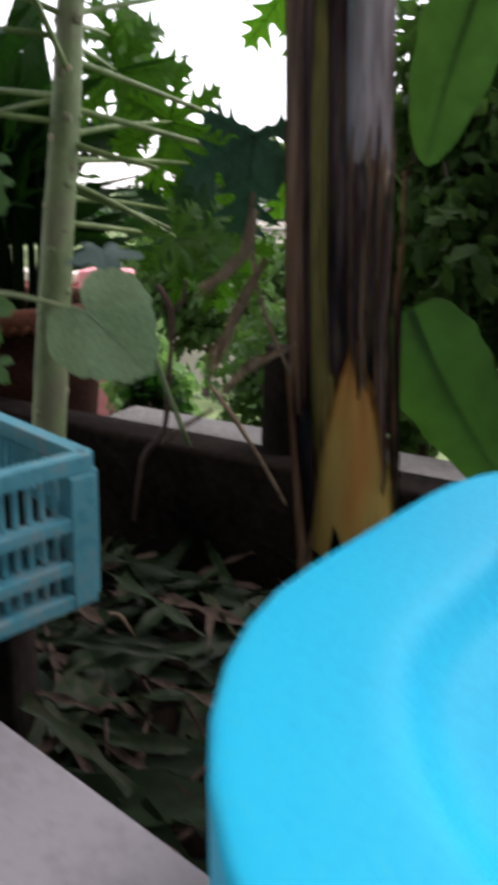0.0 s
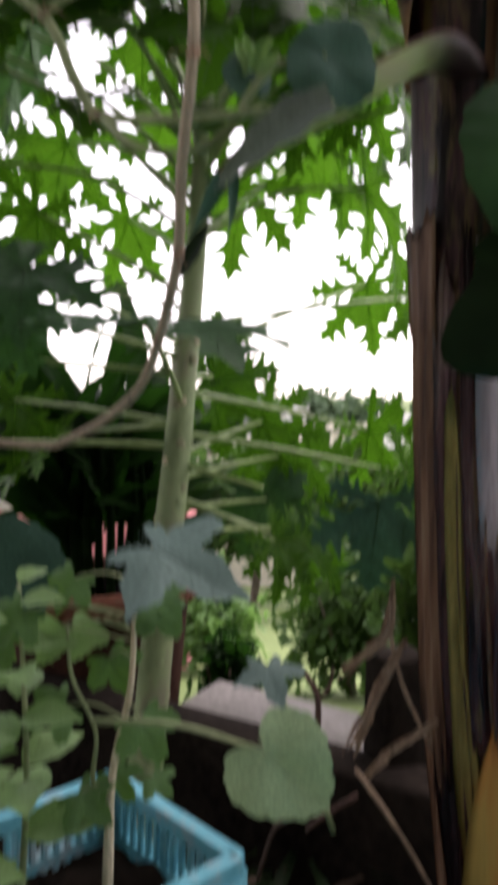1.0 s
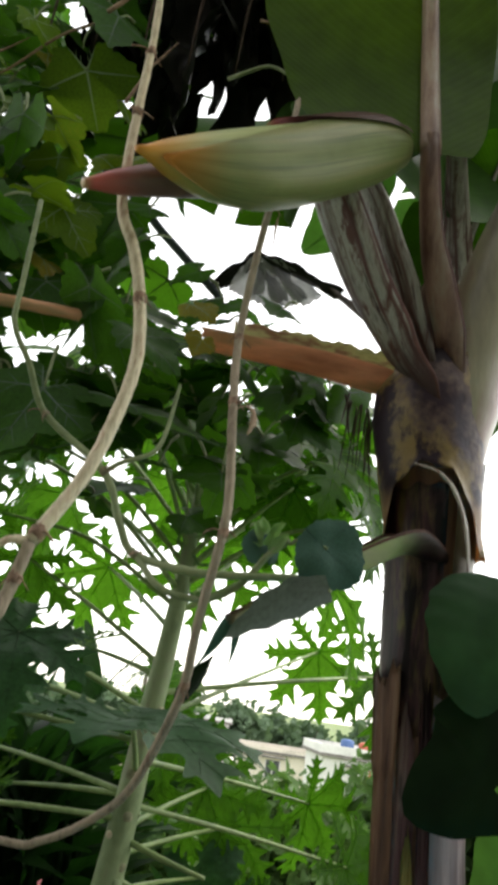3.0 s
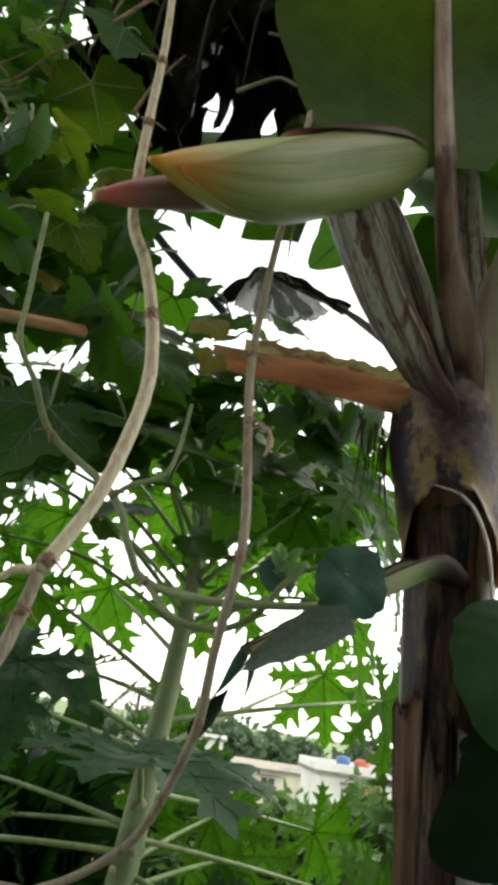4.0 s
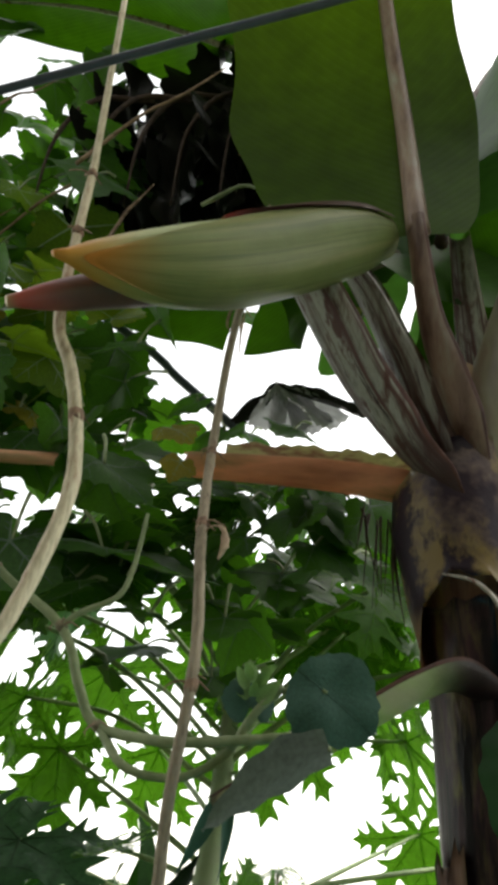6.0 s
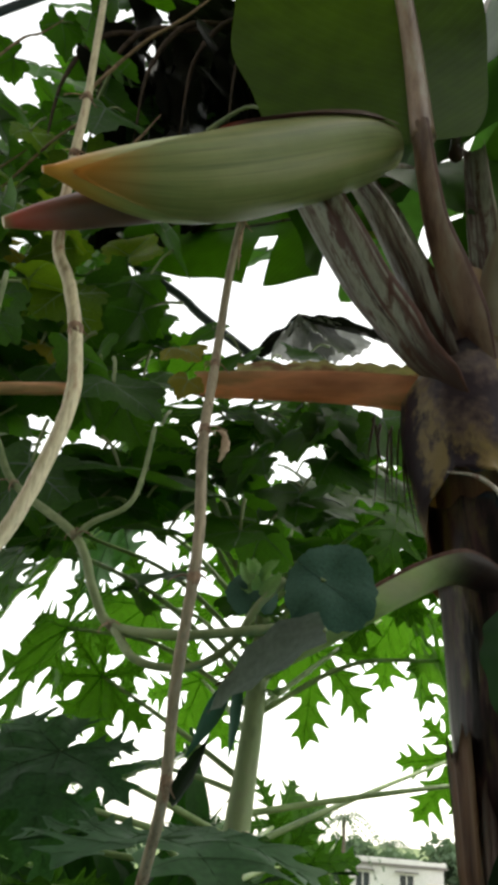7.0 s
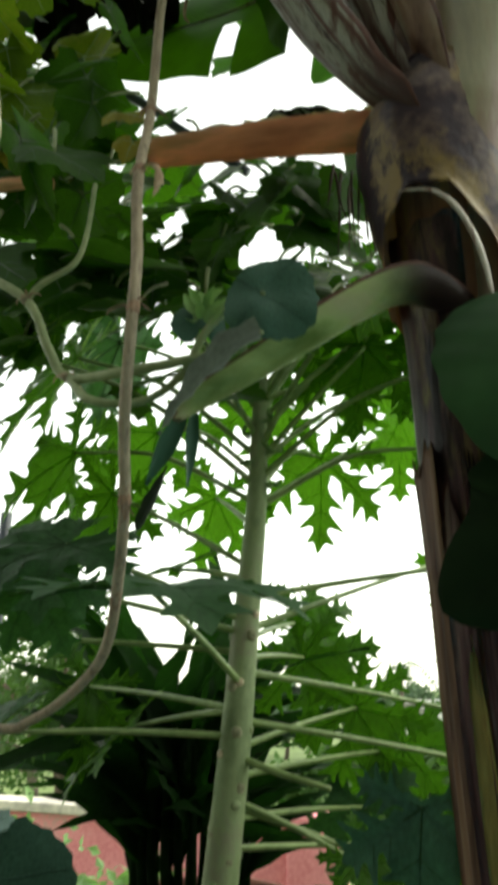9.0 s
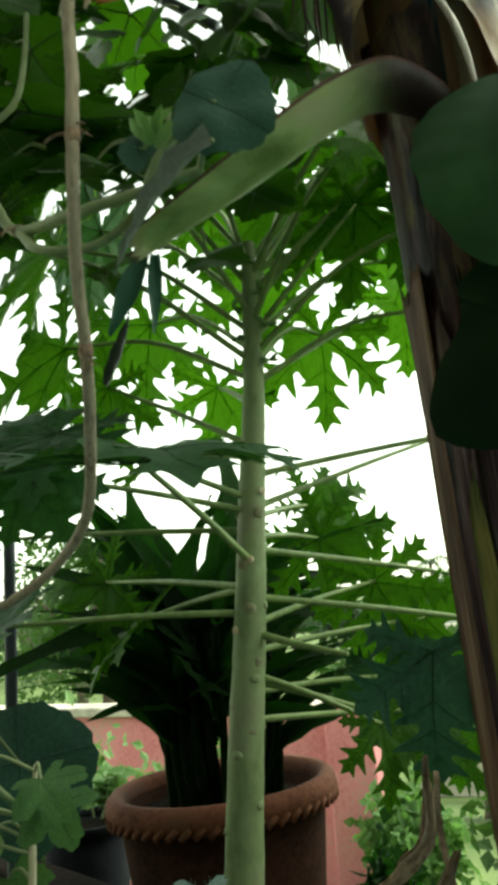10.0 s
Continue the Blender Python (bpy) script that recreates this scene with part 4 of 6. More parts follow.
high = [bm.verts.new(p + Vector((0, 0.004, 0.018 + rng.uniform(0.0, 0.010)))) for p in edge_pts]
for i in range(len(low) - 1):
    bm.faces.new((low[i], low[i + 1], high[i + 1], high[i]))
bmesh.ops.solidify(bm, geom=bm.faces[:], thickness=0.004)
part("margin", bm, margin_skin, banana, "ragged yellow-green margin of the cut stalk")

# flower bud
def spindle(name, a, b, radius, profile, mat, label="", sag=0.0, parent=None, turns=(0, 360), reach=(0.0, 1.0), lift=0.0, flat=1.0):
    """A pointed bud from a to b; profile gives its girth. turns and reach pick a bract that wraps part of it."""
    a, b = Vector(a), Vector(b)
    d = (b - a).normalized()
    side = d.cross(Vector((0, 0, 1))).normalized()
    up = side.cross(d)
    bm = bmesh.new()
    uv = bm.loops.layers.uv.new("UVMap")
    n, cols = 36, 28
    whole = turns[1] - turns[0] >= 360
    rows = []
    for i in range(n + 1):
        row = []
        for j in range(cols + (0 if whole else 1)):
            u = j / cols
            end = reach[1] if whole else reach[0] + (reach[1] - reach[0]) * (1 - abs(2 * u - 1) ** 2.2)
            s = reach[0] + (end - reach[0]) * i / n
            k = s * (len(profile) - 1)
            q = min(int(k), len(profile) - 2)
            p0, p1, p2, p3 = profile[max(q - 1, 0)], profile[q], profile[q + 1], profile[min(q + 2, len(profile) - 1)]
            t = k - q
            g = 0.5 * (2 * p1 + (p2 - p0) * t + (2 * p0 - 5 * p1 + 4 * p2 - p3) * t * t + (3 * p1 - p0 - 3 * p2 + p3) * t ** 3)
            r = radius * max(0.02, g) + lift
            an = radians(turns[0] + (turns[1] - turns[0]) * u)
            r *= 1 + 0.012 * math.sin(an * 3 + s * 5)
            row.append(bm.verts.new(a.lerp(b, s) + Vector((0, 0, -sag * math.sin(math.pi * s ** 1.5))) + side * math.cos(an) * r + up * math.sin(an) * r * flat))
        rows.append(row)
    for i, (p, q) in enumerate(zip(rows, rows[1:])):
        for j in range(len(p) if whole else cols):
            f = bm.faces.new((p[j], p[(j + 1) % len(p)], q[(j + 1) % len(p)], q[j]))
            for lp, (u, v) in zip(f.loops, ((j, i), (j + 1, i), (j + 1, i + 1), (j, i + 1))):
                lp[uv].uv = (u / cols, v / n)
    if whole:
        bm.faces.new(rows[0][::-1])
        bm.faces.new(rows[-1])
    else:
        bmesh.ops.solidify(bm, geom=bm.faces[:], thickness=-0.0015)
    return part(name, bm, mat, parent or banana, label)


BUD = [0.56, 0.82, 0.94, 0.99, 1.0, 1.0, 0.97, 0.88, 0.70, 0.42, 0.07]
BUD_A, BUD_B = (0.098, 0.90, 2.108), (-0.239, 0.609, 1.797)
bud = spindle("flower_bud", BUD_A, BUD_B, 0.052, BUD, bud_green, "large green bud with a yellow tip", 0.032)
spindle("bract", BUD_A, BUD_B, 0.052, BUD, bud_green, "outer green bract with a yellow edge", 0.032, bud, (96, 330), (0.0, 0.95), 0.003)
spindle("bract", BUD_A, BUD_B, 0.052, BUD, bud_red, "brownish purple bract on top of the bud", 0.032, bud, (15, 165), (0.0, 0.52), 0.008)
spindle("bract", (-0.005, 0.815, 1.975), (-0.298, 0.653, 1.773), 0.033, [0.3, 0.7, 0.9, 1.0, 1.0, 0.95, 0.88, 0.79, 0.67, 0.50, 0.22], bud_red, "purplish red bract under the bud", 0.0, bud, flat=0.8)

# blackened shreds hanging beside the collar
rng = random.Random(71)
for k in range(11):
    x = 0.076 + 0.0045 * k + rng.uniform(-0.003, 0.003)
    y = 0.985 + rng.uniform(-0.01, 0.02)
    top = 1.715 - 0.003 * k
    low = top - rng.uniform(0.05, 0.12) - 0.006 * k
    bm = bmesh.new()
    tube(bm, [(x, y, top), (x + rng.uniform(-0.006, 0.006), y - 0.004, top * 0.6 + low * 0.4), (x + rng.uniform(-0.010, 0.010), y, low)], [0.0035, rng.uniform(0.003, 0.006), 0.0008], 6, 5, 0.35, 0.4, k)
    part("shred", bm, litter_brown, banana, "thin blackened leaf shred")

# banana leaves
def banana_leaf(points, width, mat, normal, label="", tears=(), seed=0, rib=None, name="leaf", n=44, sag=0.25, shape=0.55, thick=1.0, narrow=1.0):
    """A broad blade along the midrib points."""
    rng = random.Random(seed)
    bm = bmesh.new()
    uv = bm.loops.layers.uv.new("UVMap")
    pts = curve(points, max(2, n // (len(points) - 1)))
    m = len(pts) - 1
    cols = 6
    rows = []
    for i, q in enumerate(pts):
        s = i / m
        d = (pts[min(i + 1, m)] - pts[max(i - 1, 0)]).normalized()
        nn = Vector(normal)
        nn = (nn - d * nn.dot(d)).normalized()
        x = d.cross(nn)
        w = width * (math.sin(math.pi * min(1, s * 0.98 + 0.02) ** shape) ** 0.55) * (1 + 0.03 * math.sin(s * 31 + seed))
        row = []
        for j in range(-cols, cols + 1):
            u = j / cols * (narrow if j < 0 else 1.0)
            z = -sag * w * u * u + 0.16 * w * abs(u) + 0.012 * w * math.sin(s * 40 + u * 2 + seed) * abs(u)
            row.append((bm.verts.new(q + x * (w * u) + nn * z), u * 0.5 + 0.5, s))
        rows.append(row)
    for i, (a, b) in enumerate(zip(rows, rows[1:])):
        for j in range(2 * cols):
            u = (j + 0.5) / cols - 1
            if any(abs(i / m - tr[0]) < tr[1] and tr[3] < u * tr[2] < (tr[4] if len(tr) > 4 else 2) for tr in tears):
                continue
            q = (a[j], a[j + 1], b[j + 1], b[j])
            f = bm.faces.new([k[0] for k in q])
            for lp, k in zip(f.loops, q):
                lp[uv].uv = (k[1], k[2])
    leaf = part(name, bm, mat, banana, label)
    bm = bmesh.new()
    tube(bm, [p + Vector(normal).normalized() * -0.004 for p in pts[:-1]], [r * thick for r in (0.013, 0.010, 0.006, 0.002)], 8, 1, 1, 0, 0, False)
    part("midrib", bm, rib or petiole_pale, leaf, "pale raised midrib")
    return leaf


banana_leaf([(0.15, 0.885, 2.10), (0.137, 0.90, 2.35), (0.10, 0.82, 2.65), (0.06, 0.60, 2.95), (0.02, 0.30, 3.15), (0.0, 0.0, 3.15)], 0.275, banana_broad_mat, (0, 0.75, 0.5), "broad dark green banana leaf seen from below", ((0.265, 0.005, 1, 0.15, 0.6),), 1, thick=1.35, rib=petiole_brown, narrow=0.42, n=100)
banana_leaf([(0.05, 1.0, 2.18), (0.14, 1.15, 2.32), (0.06, 1.28, 2.395), (-0.13, 1.36, 2.42), (-0.36, 1.42, 2.46), (-0.62, 1.45, 2.49)], 0.245, banana_leaf_mat, (0.1, -1, 0.25), "green banana leaf with a torn slit", ((0.60, 0.013, -1, 0.40), (0.3, 0.01, 1, 0.4)), 2, n=80, shape=0.6)
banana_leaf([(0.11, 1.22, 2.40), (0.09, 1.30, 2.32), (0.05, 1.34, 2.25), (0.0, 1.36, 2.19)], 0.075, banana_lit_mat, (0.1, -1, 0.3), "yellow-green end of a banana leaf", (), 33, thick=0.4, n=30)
# Two high leaves, added mostly out of view to shade the plants below.
banana_leaf([(0.10, 1.08, 2.5), (0.0, 1.15, 2.8), (-0.25, 1.15, 3.0), (-0.6, 1.1, 3.1), (-1.0, 1.0, 3.0)], 0.24, banana_leaf_mat, (0.1, -0.3, 1), "extra green banana leaf overhead, added for shade", ((0.5, 0.01, 1, 0.3),), 21)
banana_leaf([(0.2, 1.0, 2.3), (0.35, 1.1, 2.8), (0.65, 1.1, 3.1), (1.0, 1.0, 3.15), (1.4, 0.9, 3.0)], 0.25, banana_leaf_mat, (0.0, 0.0, 1), "extra green banana leaf overhead, added for shade", (), 24)
banana_leaf([(0.215, 1.10, 2.3), (0.26, 1.22, 2.6), (0.38, 1.35, 2.9), (0.55, 1.45, 3.05), (0.8, 1.5, 3.05)], 0.22, banana_lit_mat, (-0.5, -0.4, 1), "banana leaf against the sky, backlight painted light green", ((0.4, 0.012, -1, 0.2),), 3)
banana_leaf([(0.40, 0.86, 2.15), (0.50, 0.84, 2.4), (0.66, 0.80, 2.6), (0.9, 0.75, 2.65)], 0.19, banana_leaf_mat, (-0.7, -0.2, 0.8), "green banana leaf", ((0.5, 0.012, -1, 0.2),), 4)
# folded leaf hanging in front of the stem
banana_leaf([(0.256, 0.84, 1.438), (0.246, 0.822, 1.395), (0.239, 0.815, 1.34), (0.240, 0.818, 1.268)], 0.067, blob_leaf_mat, (-0.15, -1, 0.2), "dark green rounded leaf hanging in front of the stem", (), 5, shape=0.8, thick=0.2, rib=vein_dark)
banana_leaf([(0.33, 0.85, 1.30), (0.28, 0.838, 1.25), (0.245, 0.836, 1.205), (0.170, 0.84, 1.155)], 0.078, shaded_leaf_mat, (-0.1, -1, 0.05), "green leaf hanging in front of the stem, shade painted in", ((0.45, 0.01, -1, 0.3, 0.7), (0.6, 0.01, -1, 0.3, 0.6)), 25, shape=0.8, thick=0.25, rib=vein_dark)
# sucker leaves at the foot
banana_leaf([(0.396, 1.0, 1.24), (0.374, 1.0, 1.14), (0.352, 1.0, 1.05), (0.337, 1.0, 0.958)], 0.052, banana_lit_mat, (-0.3, -1, 0.2), "light green young leaf", (), 6, shape=0.8, thick=0.35, rib=petiole_green)
banana_leaf([(0.325, 0.95, 0.80), (0.36, 0.945, 0.735), (0.41, 0.94, 0.66), (0.48, 0.93, 0.56)], 0.062, banana_lit_mat, (-0.25, -1, 0.3), "green young leaf", (), 7, shape=0.7, thick=0.3, rib=vein_dark)
banana_leaf([(0.26, 1.15, 1.95), (0.31, 1.2, 2.15), (0.38, 1.2, 2.4), (0.48, 1.15, 2.75)], 0.15, banana_leaf_mat, (-0.3, -1, 0.25), "green banana leaf behind the stalks", ((0.5, 0.012, -1, 0.3),), 31, shape=0.7)
banana_leaf([(0.30, 1.3, 1.75), (0.36, 1.35, 1.95), (0.42, 1.35, 2.15), (0.5, 1.3, 2.4)], 0.12, banana_leaf_mat, (-0.3, -1, 0.1), "green banana leaf behind the stalks", (), 32, shape=0.7)
banana_leaf([(0.20, 1.22, 2.02), (0.24, 1.30, 2.22), (0.29, 1.34, 2.45), (0.34, 1.36, 2.72)], 0.085, banana_lit_mat, (-0.35, -1, 0.2), "banana leaf behind the stalks, backlight painted light green", ((0.55, 0.01, -1, 0.3),), 35, shape=0.75, thick=0.5)
# withered and rotten leaves
def back(p):
    return Vector((p[0] * 1.25 - 0.035, 0.03 + (p[1] - 0.03) * 1.25, 1.23 + (p[2] - 1.23) * 1.25))


for q, (foot, lean, wid) in enumerate((((0.05, 1.14, 1.93), 0.2, 0.030), ((0.02, 1.15, 1.925), 0.0, 0.028), ((-0.02, 1.15, 1.92), -0.1, 0.028), ((-0.06, 1.15, 1.93), -0.3, 0.024), ((-0.11, 1.16, 1.945), -0.4, 0.012), ((0.10, 1.13, 1.95), 0.4, 0.020))):
    bm = bmesh.new()
    uv = bm.loops.layers.uv.new("UVMap")
    apex = back((-0.045, 1.19, 2.04))
    way = back(foot) - apex
    strip(bm, uv, way.length, lambda s: 0.010 + 1.85 * wid * s * (1.05 - 0.35 * s), 18, 0.06, 0.5, lean, 0, (0, 0, 0), 8, 0.004, 3)
    for v in bm.verts:
        v.co.z += 0.004 * math.sin(v.co.x * 700)
    part("withered_leaf", bm, banana_dry_mat if q < 4 else black_leaf_mat, banana, "withered grey pleated leaf", aim(apex, way, (0.2, -1, 0.3)))
bm = bmesh.new()
tube(bm, [(0.15, 1.06, 1.86)] + [back(p) for p in ((0.10, 1.13, 1.95), (0.02, 1.18, 2.01), (-0.05, 1.19, 2.045), (-0.075, 1.19, 2.02), (-0.10, 1.18, 1.96))], [0.010, 0.008, 0.006, 0.005, 0.003, 0.001], 8, 6, 0.7, 0.3, 4)
part("midrib", bm, litter_brown, banana, "blackened bent midrib")


def rotten_leaf(top, drop, width, seed):
    """A blackened leaf, folded and twisted as it hangs."""
    rng = random.Random(seed)
    bm = bmesh.new()
    uv = bm.loops.layers.uv.new("UVMap")
    ph = rng.uniform(0, 6)
    ln = Vector(drop).length
    rows = strip(bm, uv, ln, lambda s: width * (0.25 + 0.75 * math.sin(math.pi * min(1, 0.1 + s * 0.88))) * (1 + 0.22 * math.sin(s * 23 + ph) + 0.15 * math.sin(s * 51 + ph)), 34, 0.12, 1.1, rng.uniform(-1.8, 1.8), 0, (0, 0, 0), 4, 0.022, 7)
    for v in bm.verts:
        v.co += Vector((noise.noise(v.co * 14 + Vector((seed, 0, 0))), 0, noise.noise(v.co * 11 + Vector((0, seed, 0))))) * 0.028
    leaf = part("leaf", bm, black_leaf_mat, banana, "blackened dead leaf hanging down", aim(top, drop, (rng.uniform(-0.6, 0.6), -1, 0.2)))
    return leaf


rng = random.Random(17)
for k in range(24):
    x = rng.uniform(-0.46, 0.06)
    z = rng.uniform(2.62, 3.05)
    y = 1.08 + 0.25 * (z - 2.6) + rng.uniform(0, 0.2)
    low = max(2.33 + 0.12 * rng.random(), z - rng.uniform(0.3, 0.55))
    rotten_leaf((x, y, z), (rng.uniform(-0.15, 0.1), rng.uniform(-0.04, 0.06), low - z), rng.uniform(0.045, 0.085), k)
for k in range(6):
    x = -0.05 - 0.09 * k
    bm = bmesh.new()
    tube(bm, [(x + 0.12, 1.12, 2.75), (x + 0.02, 1.06, 2.68), (x - 0.04, 1.05, 2.55), (x - 0.05, 1.06, 2.36)], [0.007, 0.006, 0.005, 0.002], 7, 6, 0.6, 0.3, k)
    part("midrib", bm, litter_brown, banana, "dry brown midrib of a dead leaf")

# ---- papaya tree ----
papaya = thing("papaya_tree", (-0.235, 1.42, 0.22), "young papaya tree with a grey-green scarred trunk", "papaya tree")
TRUNK = [(-0.238, 1.41, 0.2), (-0.215, 1.42, 0.5), (-0.193, 1.43, 0.78), (-0.173, 1.445, 1.0), (-0.158, 1.46, 1.2), (-0.142, 1.475, 1.42), (-0.135, 1.48, 1.66)]


def trunk_at(z):
    for a, b in zip(TRUNK, TRUNK[1:]):
        if z <= b[2]:
            return Vector(a).lerp(Vector(b), max(0, (z - a[2]) / (b[2] - a[2])))
    return Vector(TRUNK[-1])


bm = bmesh.new()
tube(bm, TRUNK, [0.034, 0.031, 0.028, 0.0255, 0.0225, 0.018, 0.012], 20, 10, 1.0, 0.035, 5)
trunk = part("trunk", bm, papaya_bark, papaya)
rng = random.Random(11)
for k in range(26):
    z = 0.35 + 0.036 * k
    a = k * 2.4
    c = trunk_at(z)
    r = 0.033 - 0.010 * (z - 0.2)
    bm = bmesh.new()
    bmesh.ops.create_uvsphere(bm, u_segments=8, v_segments=6, radius=0.009)
    for v in bm.verts:
        v.co.z *= 0.8
        v.co.y *= 0.35
    part("leaf_scar", bm, vine_bark if k % 3 == 0 else papaya_bark, trunk, m=Matrix.Translation(c + Vector((math.sin(a) * r, -math.cos(a) * r, 0))) @ pose(0, 0, 0, 0, 0, math.degrees(a)))

BLADES = [papaya_blade(s) for s in (1, 2, 3, 4, 5)]
SHADED_BLADES = [papaya_blade(s, 7, 2.45, papaya_shaded_mat, 1.9) for s in (6, 7, 8)]


# old picks the blades that have shade put into their material.
def papaya_leaf(z, end, size, tip, normal, seed, bow=0.03, blade=True, thick=0.0065, old=False):
    a = trunk_at(z)
    e = Vector(end)
    mid = a.lerp(e, 0.5) + Vector((0, 0, bow))
    bm = bmesh.new()
    tube(bm, [a, a.lerp(e, 0.06) + Vector((0, 0, 0.004)), mid, e], [thick * 1.9, thick, thick * 0.85, thick * 0.6], 8, 6)
    p = part("petiole", bm, papaya_stalk, papaya)
    if blade:
        put("leaf", SHADED_BLADES[seed % 3] if old else BLADES[seed % len(BLADES)], p, sized(aim(e, tip, normal), size))


LOWER = [
    (1.12, (0.26, 2.1, 1.03), 0.21, (0.5, 0.4, -0.7), (-0.1, -0.9, 0.5)),
    (1.045, (0.30, 1.75, 0.95), 0.20, (0.7, 0.4, -0.6), (0.0, -0.8, 0.6)),
    (0.93, (0.009, 1.5, 0.842), 0.13, (0.6, 0.2, -0.7), (0.2, -0.7, 0.5)),
    (0.92, (0.06, 1.55, 0.827), 0.15, (0.7, 0.3, -0.7), (0.2, -0.6, 0.5)),
    (1.185, (0.25, 2.15, 1.42), 0.21, (0.15, 0.3, -0.9), (0.0, -1, 0.15)),
    (1.24, (0.36, 1.9, 1.36), 0.20, (0.7, 0.3, -0.6), (0.0, -0.9, 0.4)),
    (1.40, (0.082, 2.15, 1.76), 0.22, (-0.1, 0.4, -0.9), (0.1, -1, 0.1)),
    (1.02, (-0.526, 1.3, 1.032), 0.20, (-0.9, -0.1, -0.4), (0.1, -0.3, 0.9)),
    (1.06, (-0.472, 1.7, 1.02), 0.20, (-0.8, 0.3, -0.5), (0.0, -0.4, 0.8)),
    (1.15, (-0.659, 1.5, 1.187), 0.20, (-0.9, 0.1, -0.3), (0.0, -0.4, 0.9)),
    (1.10, (-0.160, 1.03, 1.205), 0.225, (0.55, -0.8, -0.10), (0.05, -0.17, 1.0)),
    (1.27, (-0.34, 1.6, 1.318), 0.18, (-0.8, 0.4, -0.1), (0.1, -0.4, 0.9)),
    (1.20, (-0.385, 1.24, 1.305), 0.20, (-0.5, -0.6, -0.35), (0.2, -0.35, 0.9)),
    (1.29, (-0.477, 1.6, 1.477), 0.20, (-0.6, 0.3, -0.7), (0.2, -0.9, 0.4)),
    (1.00, (-0.02, 1.80, 1.06), 0.19, (0.4, 0.2, -0.8), (0.0, -0.9, 0.4)),
    (0.96, (0.06, 1.90, 0.98), 0.18, (0.6, 0.2, -0.7), (0.1, -0.9, 0.4)),
    (0.90, (-0.01, 1.80, 0.88), 0.17, (0.4, -0.1, -0.8), (0.0, -0.8, 0.5)),
    (0.86, (0.10, 1.90, 0.80), 0.16, (0.6, 0.0, -0.7), (0.1, -0.8, 0.5)),
    (1.36, (-0.347, 1.9, 1.53), 0.20, (-0.3, 0.3, -0.7), (0.1, -1, 0.3)),
    (1.14, (-0.14, 1.88, 1.16), 0.21, (0.6, 0.1, -0.5), (0.0, -0.9, 0.45)),
    (1.06, (-0.56, 1.72, 1.10), 0.20, (-0.6, -0.2, -0.6), (0.1, -0.8, 0.5)),
    (1.17, (-0.16, 1.95, 1.24), 0.18, (0.5, 0.2, -0.3), (0.0, -0.8, 0.6)),
    (1.56, (0.19, 1.52, 1.83), 0.21, (-0.35, 0.0, -0.9), (-0.05, -1, 0.2)),
    (1.18, (-0.44, 1.25, 1.25), 0.13, (0.55, -0.1, -0.8), (0.25, -1, 0.35)),
    (1.48, (0.06, 1.50, 1.70), 0.18, (-0.2, 0.1, -0.9), (0.1, -1, 0.1)),
    (1.58, (0.02, 1.62, 1.88), 0.22, (0.25, 0.1, -0.9), (0.0, -1, 0.25)),
    (1.60, (0.16, 1.70, 1.78), 0.20, (0.4, 0.1, -0.8), (-0.1, -1, 0.2)),
    (1.52, (-0.12, 1.72, 1.86), 0.20, (-0.2, 0.1, -0.9), (0.1, -1, 0.25)),
]
for k, (z, end, size, tip, nrm) in enumerate(LOWER):
    papaya_leaf(z, end, size, tip, nrm, k, 0.006, thick=0.0058, old=k in (7, 10, 12, 16, 23))
papaya_leaf(0.99, (-0.014, 1.4, 0.956), 0, (1, 0, 0), (0, 0, 1), 0, 0.0, False)
rng = random.Random(21)
for k in range(24):
    z = 1.40 + 0.0107 * k
    a = k * 2.399 + 0.5
    up = 0.10 + 0.62 * (k / 23) ** 1.2
    reach = rng.uniform(0.34, 0.54) * (1 - 0.35 * k / 23)
    c = trunk_at(z)
    d = Vector((math.cos(a), math.sin(a), 0))
    end = c + d * reach + Vector((0, 0, 0.10 + reach * up * 1.1))
    tip = d * 0.8 + Vector((rng.uniform(-0.3, 0.3), 0, -1.5 + 0.9 * k / 23))
    size = rng.uniform(0.20, 0.27) * (1 - 0.2 * k / 23)
    if d.x > 0.0 and d.y < -0.6:
        continue
    papaya_leaf(z, end, size, tip, d + Vector((0, -0.35, 0.55)), k, 0.04, True, 0.0055, k == 14)
# scars of fallen leaves on the trunk
for k, (z, a) in enumerate(((0.884, -2.35), (0.849, -0.95), (0.80, -1.7), (0.95, -0.6), (0.74, -1.2), (0.69, -2.2), (0.63, -1.5), (0.57, -0.9), (1.10, -1.9), (1.18, -0.8), (0.52, -2.0), (1.03, -1.25))):
    c = trunk_at(z) + Vector((math.cos(a), math.sin(a), 0)) * 0.0235
    bm = bmesh.new()
    bmesh.ops.create_uvsphere(bm, u_segments=12, v_segments=8, radius=0.009)
    for v in bm.verts:
        v.co.z *= 1.0 + 0.4 * (v.co.x / 0.009) ** 2
        v.co.y *= 0.5
        v.co *= 1 + 0.15 * noise.noise(v.co * 200 + Vector((k, 0, 0)))
    part("leaf_scar", bm, scar_bark, papaya, "pale scar of a fallen leaf", Matrix.Translation(c) @ Matrix.Rotation(a - math.pi / 2, 4, "Z"))
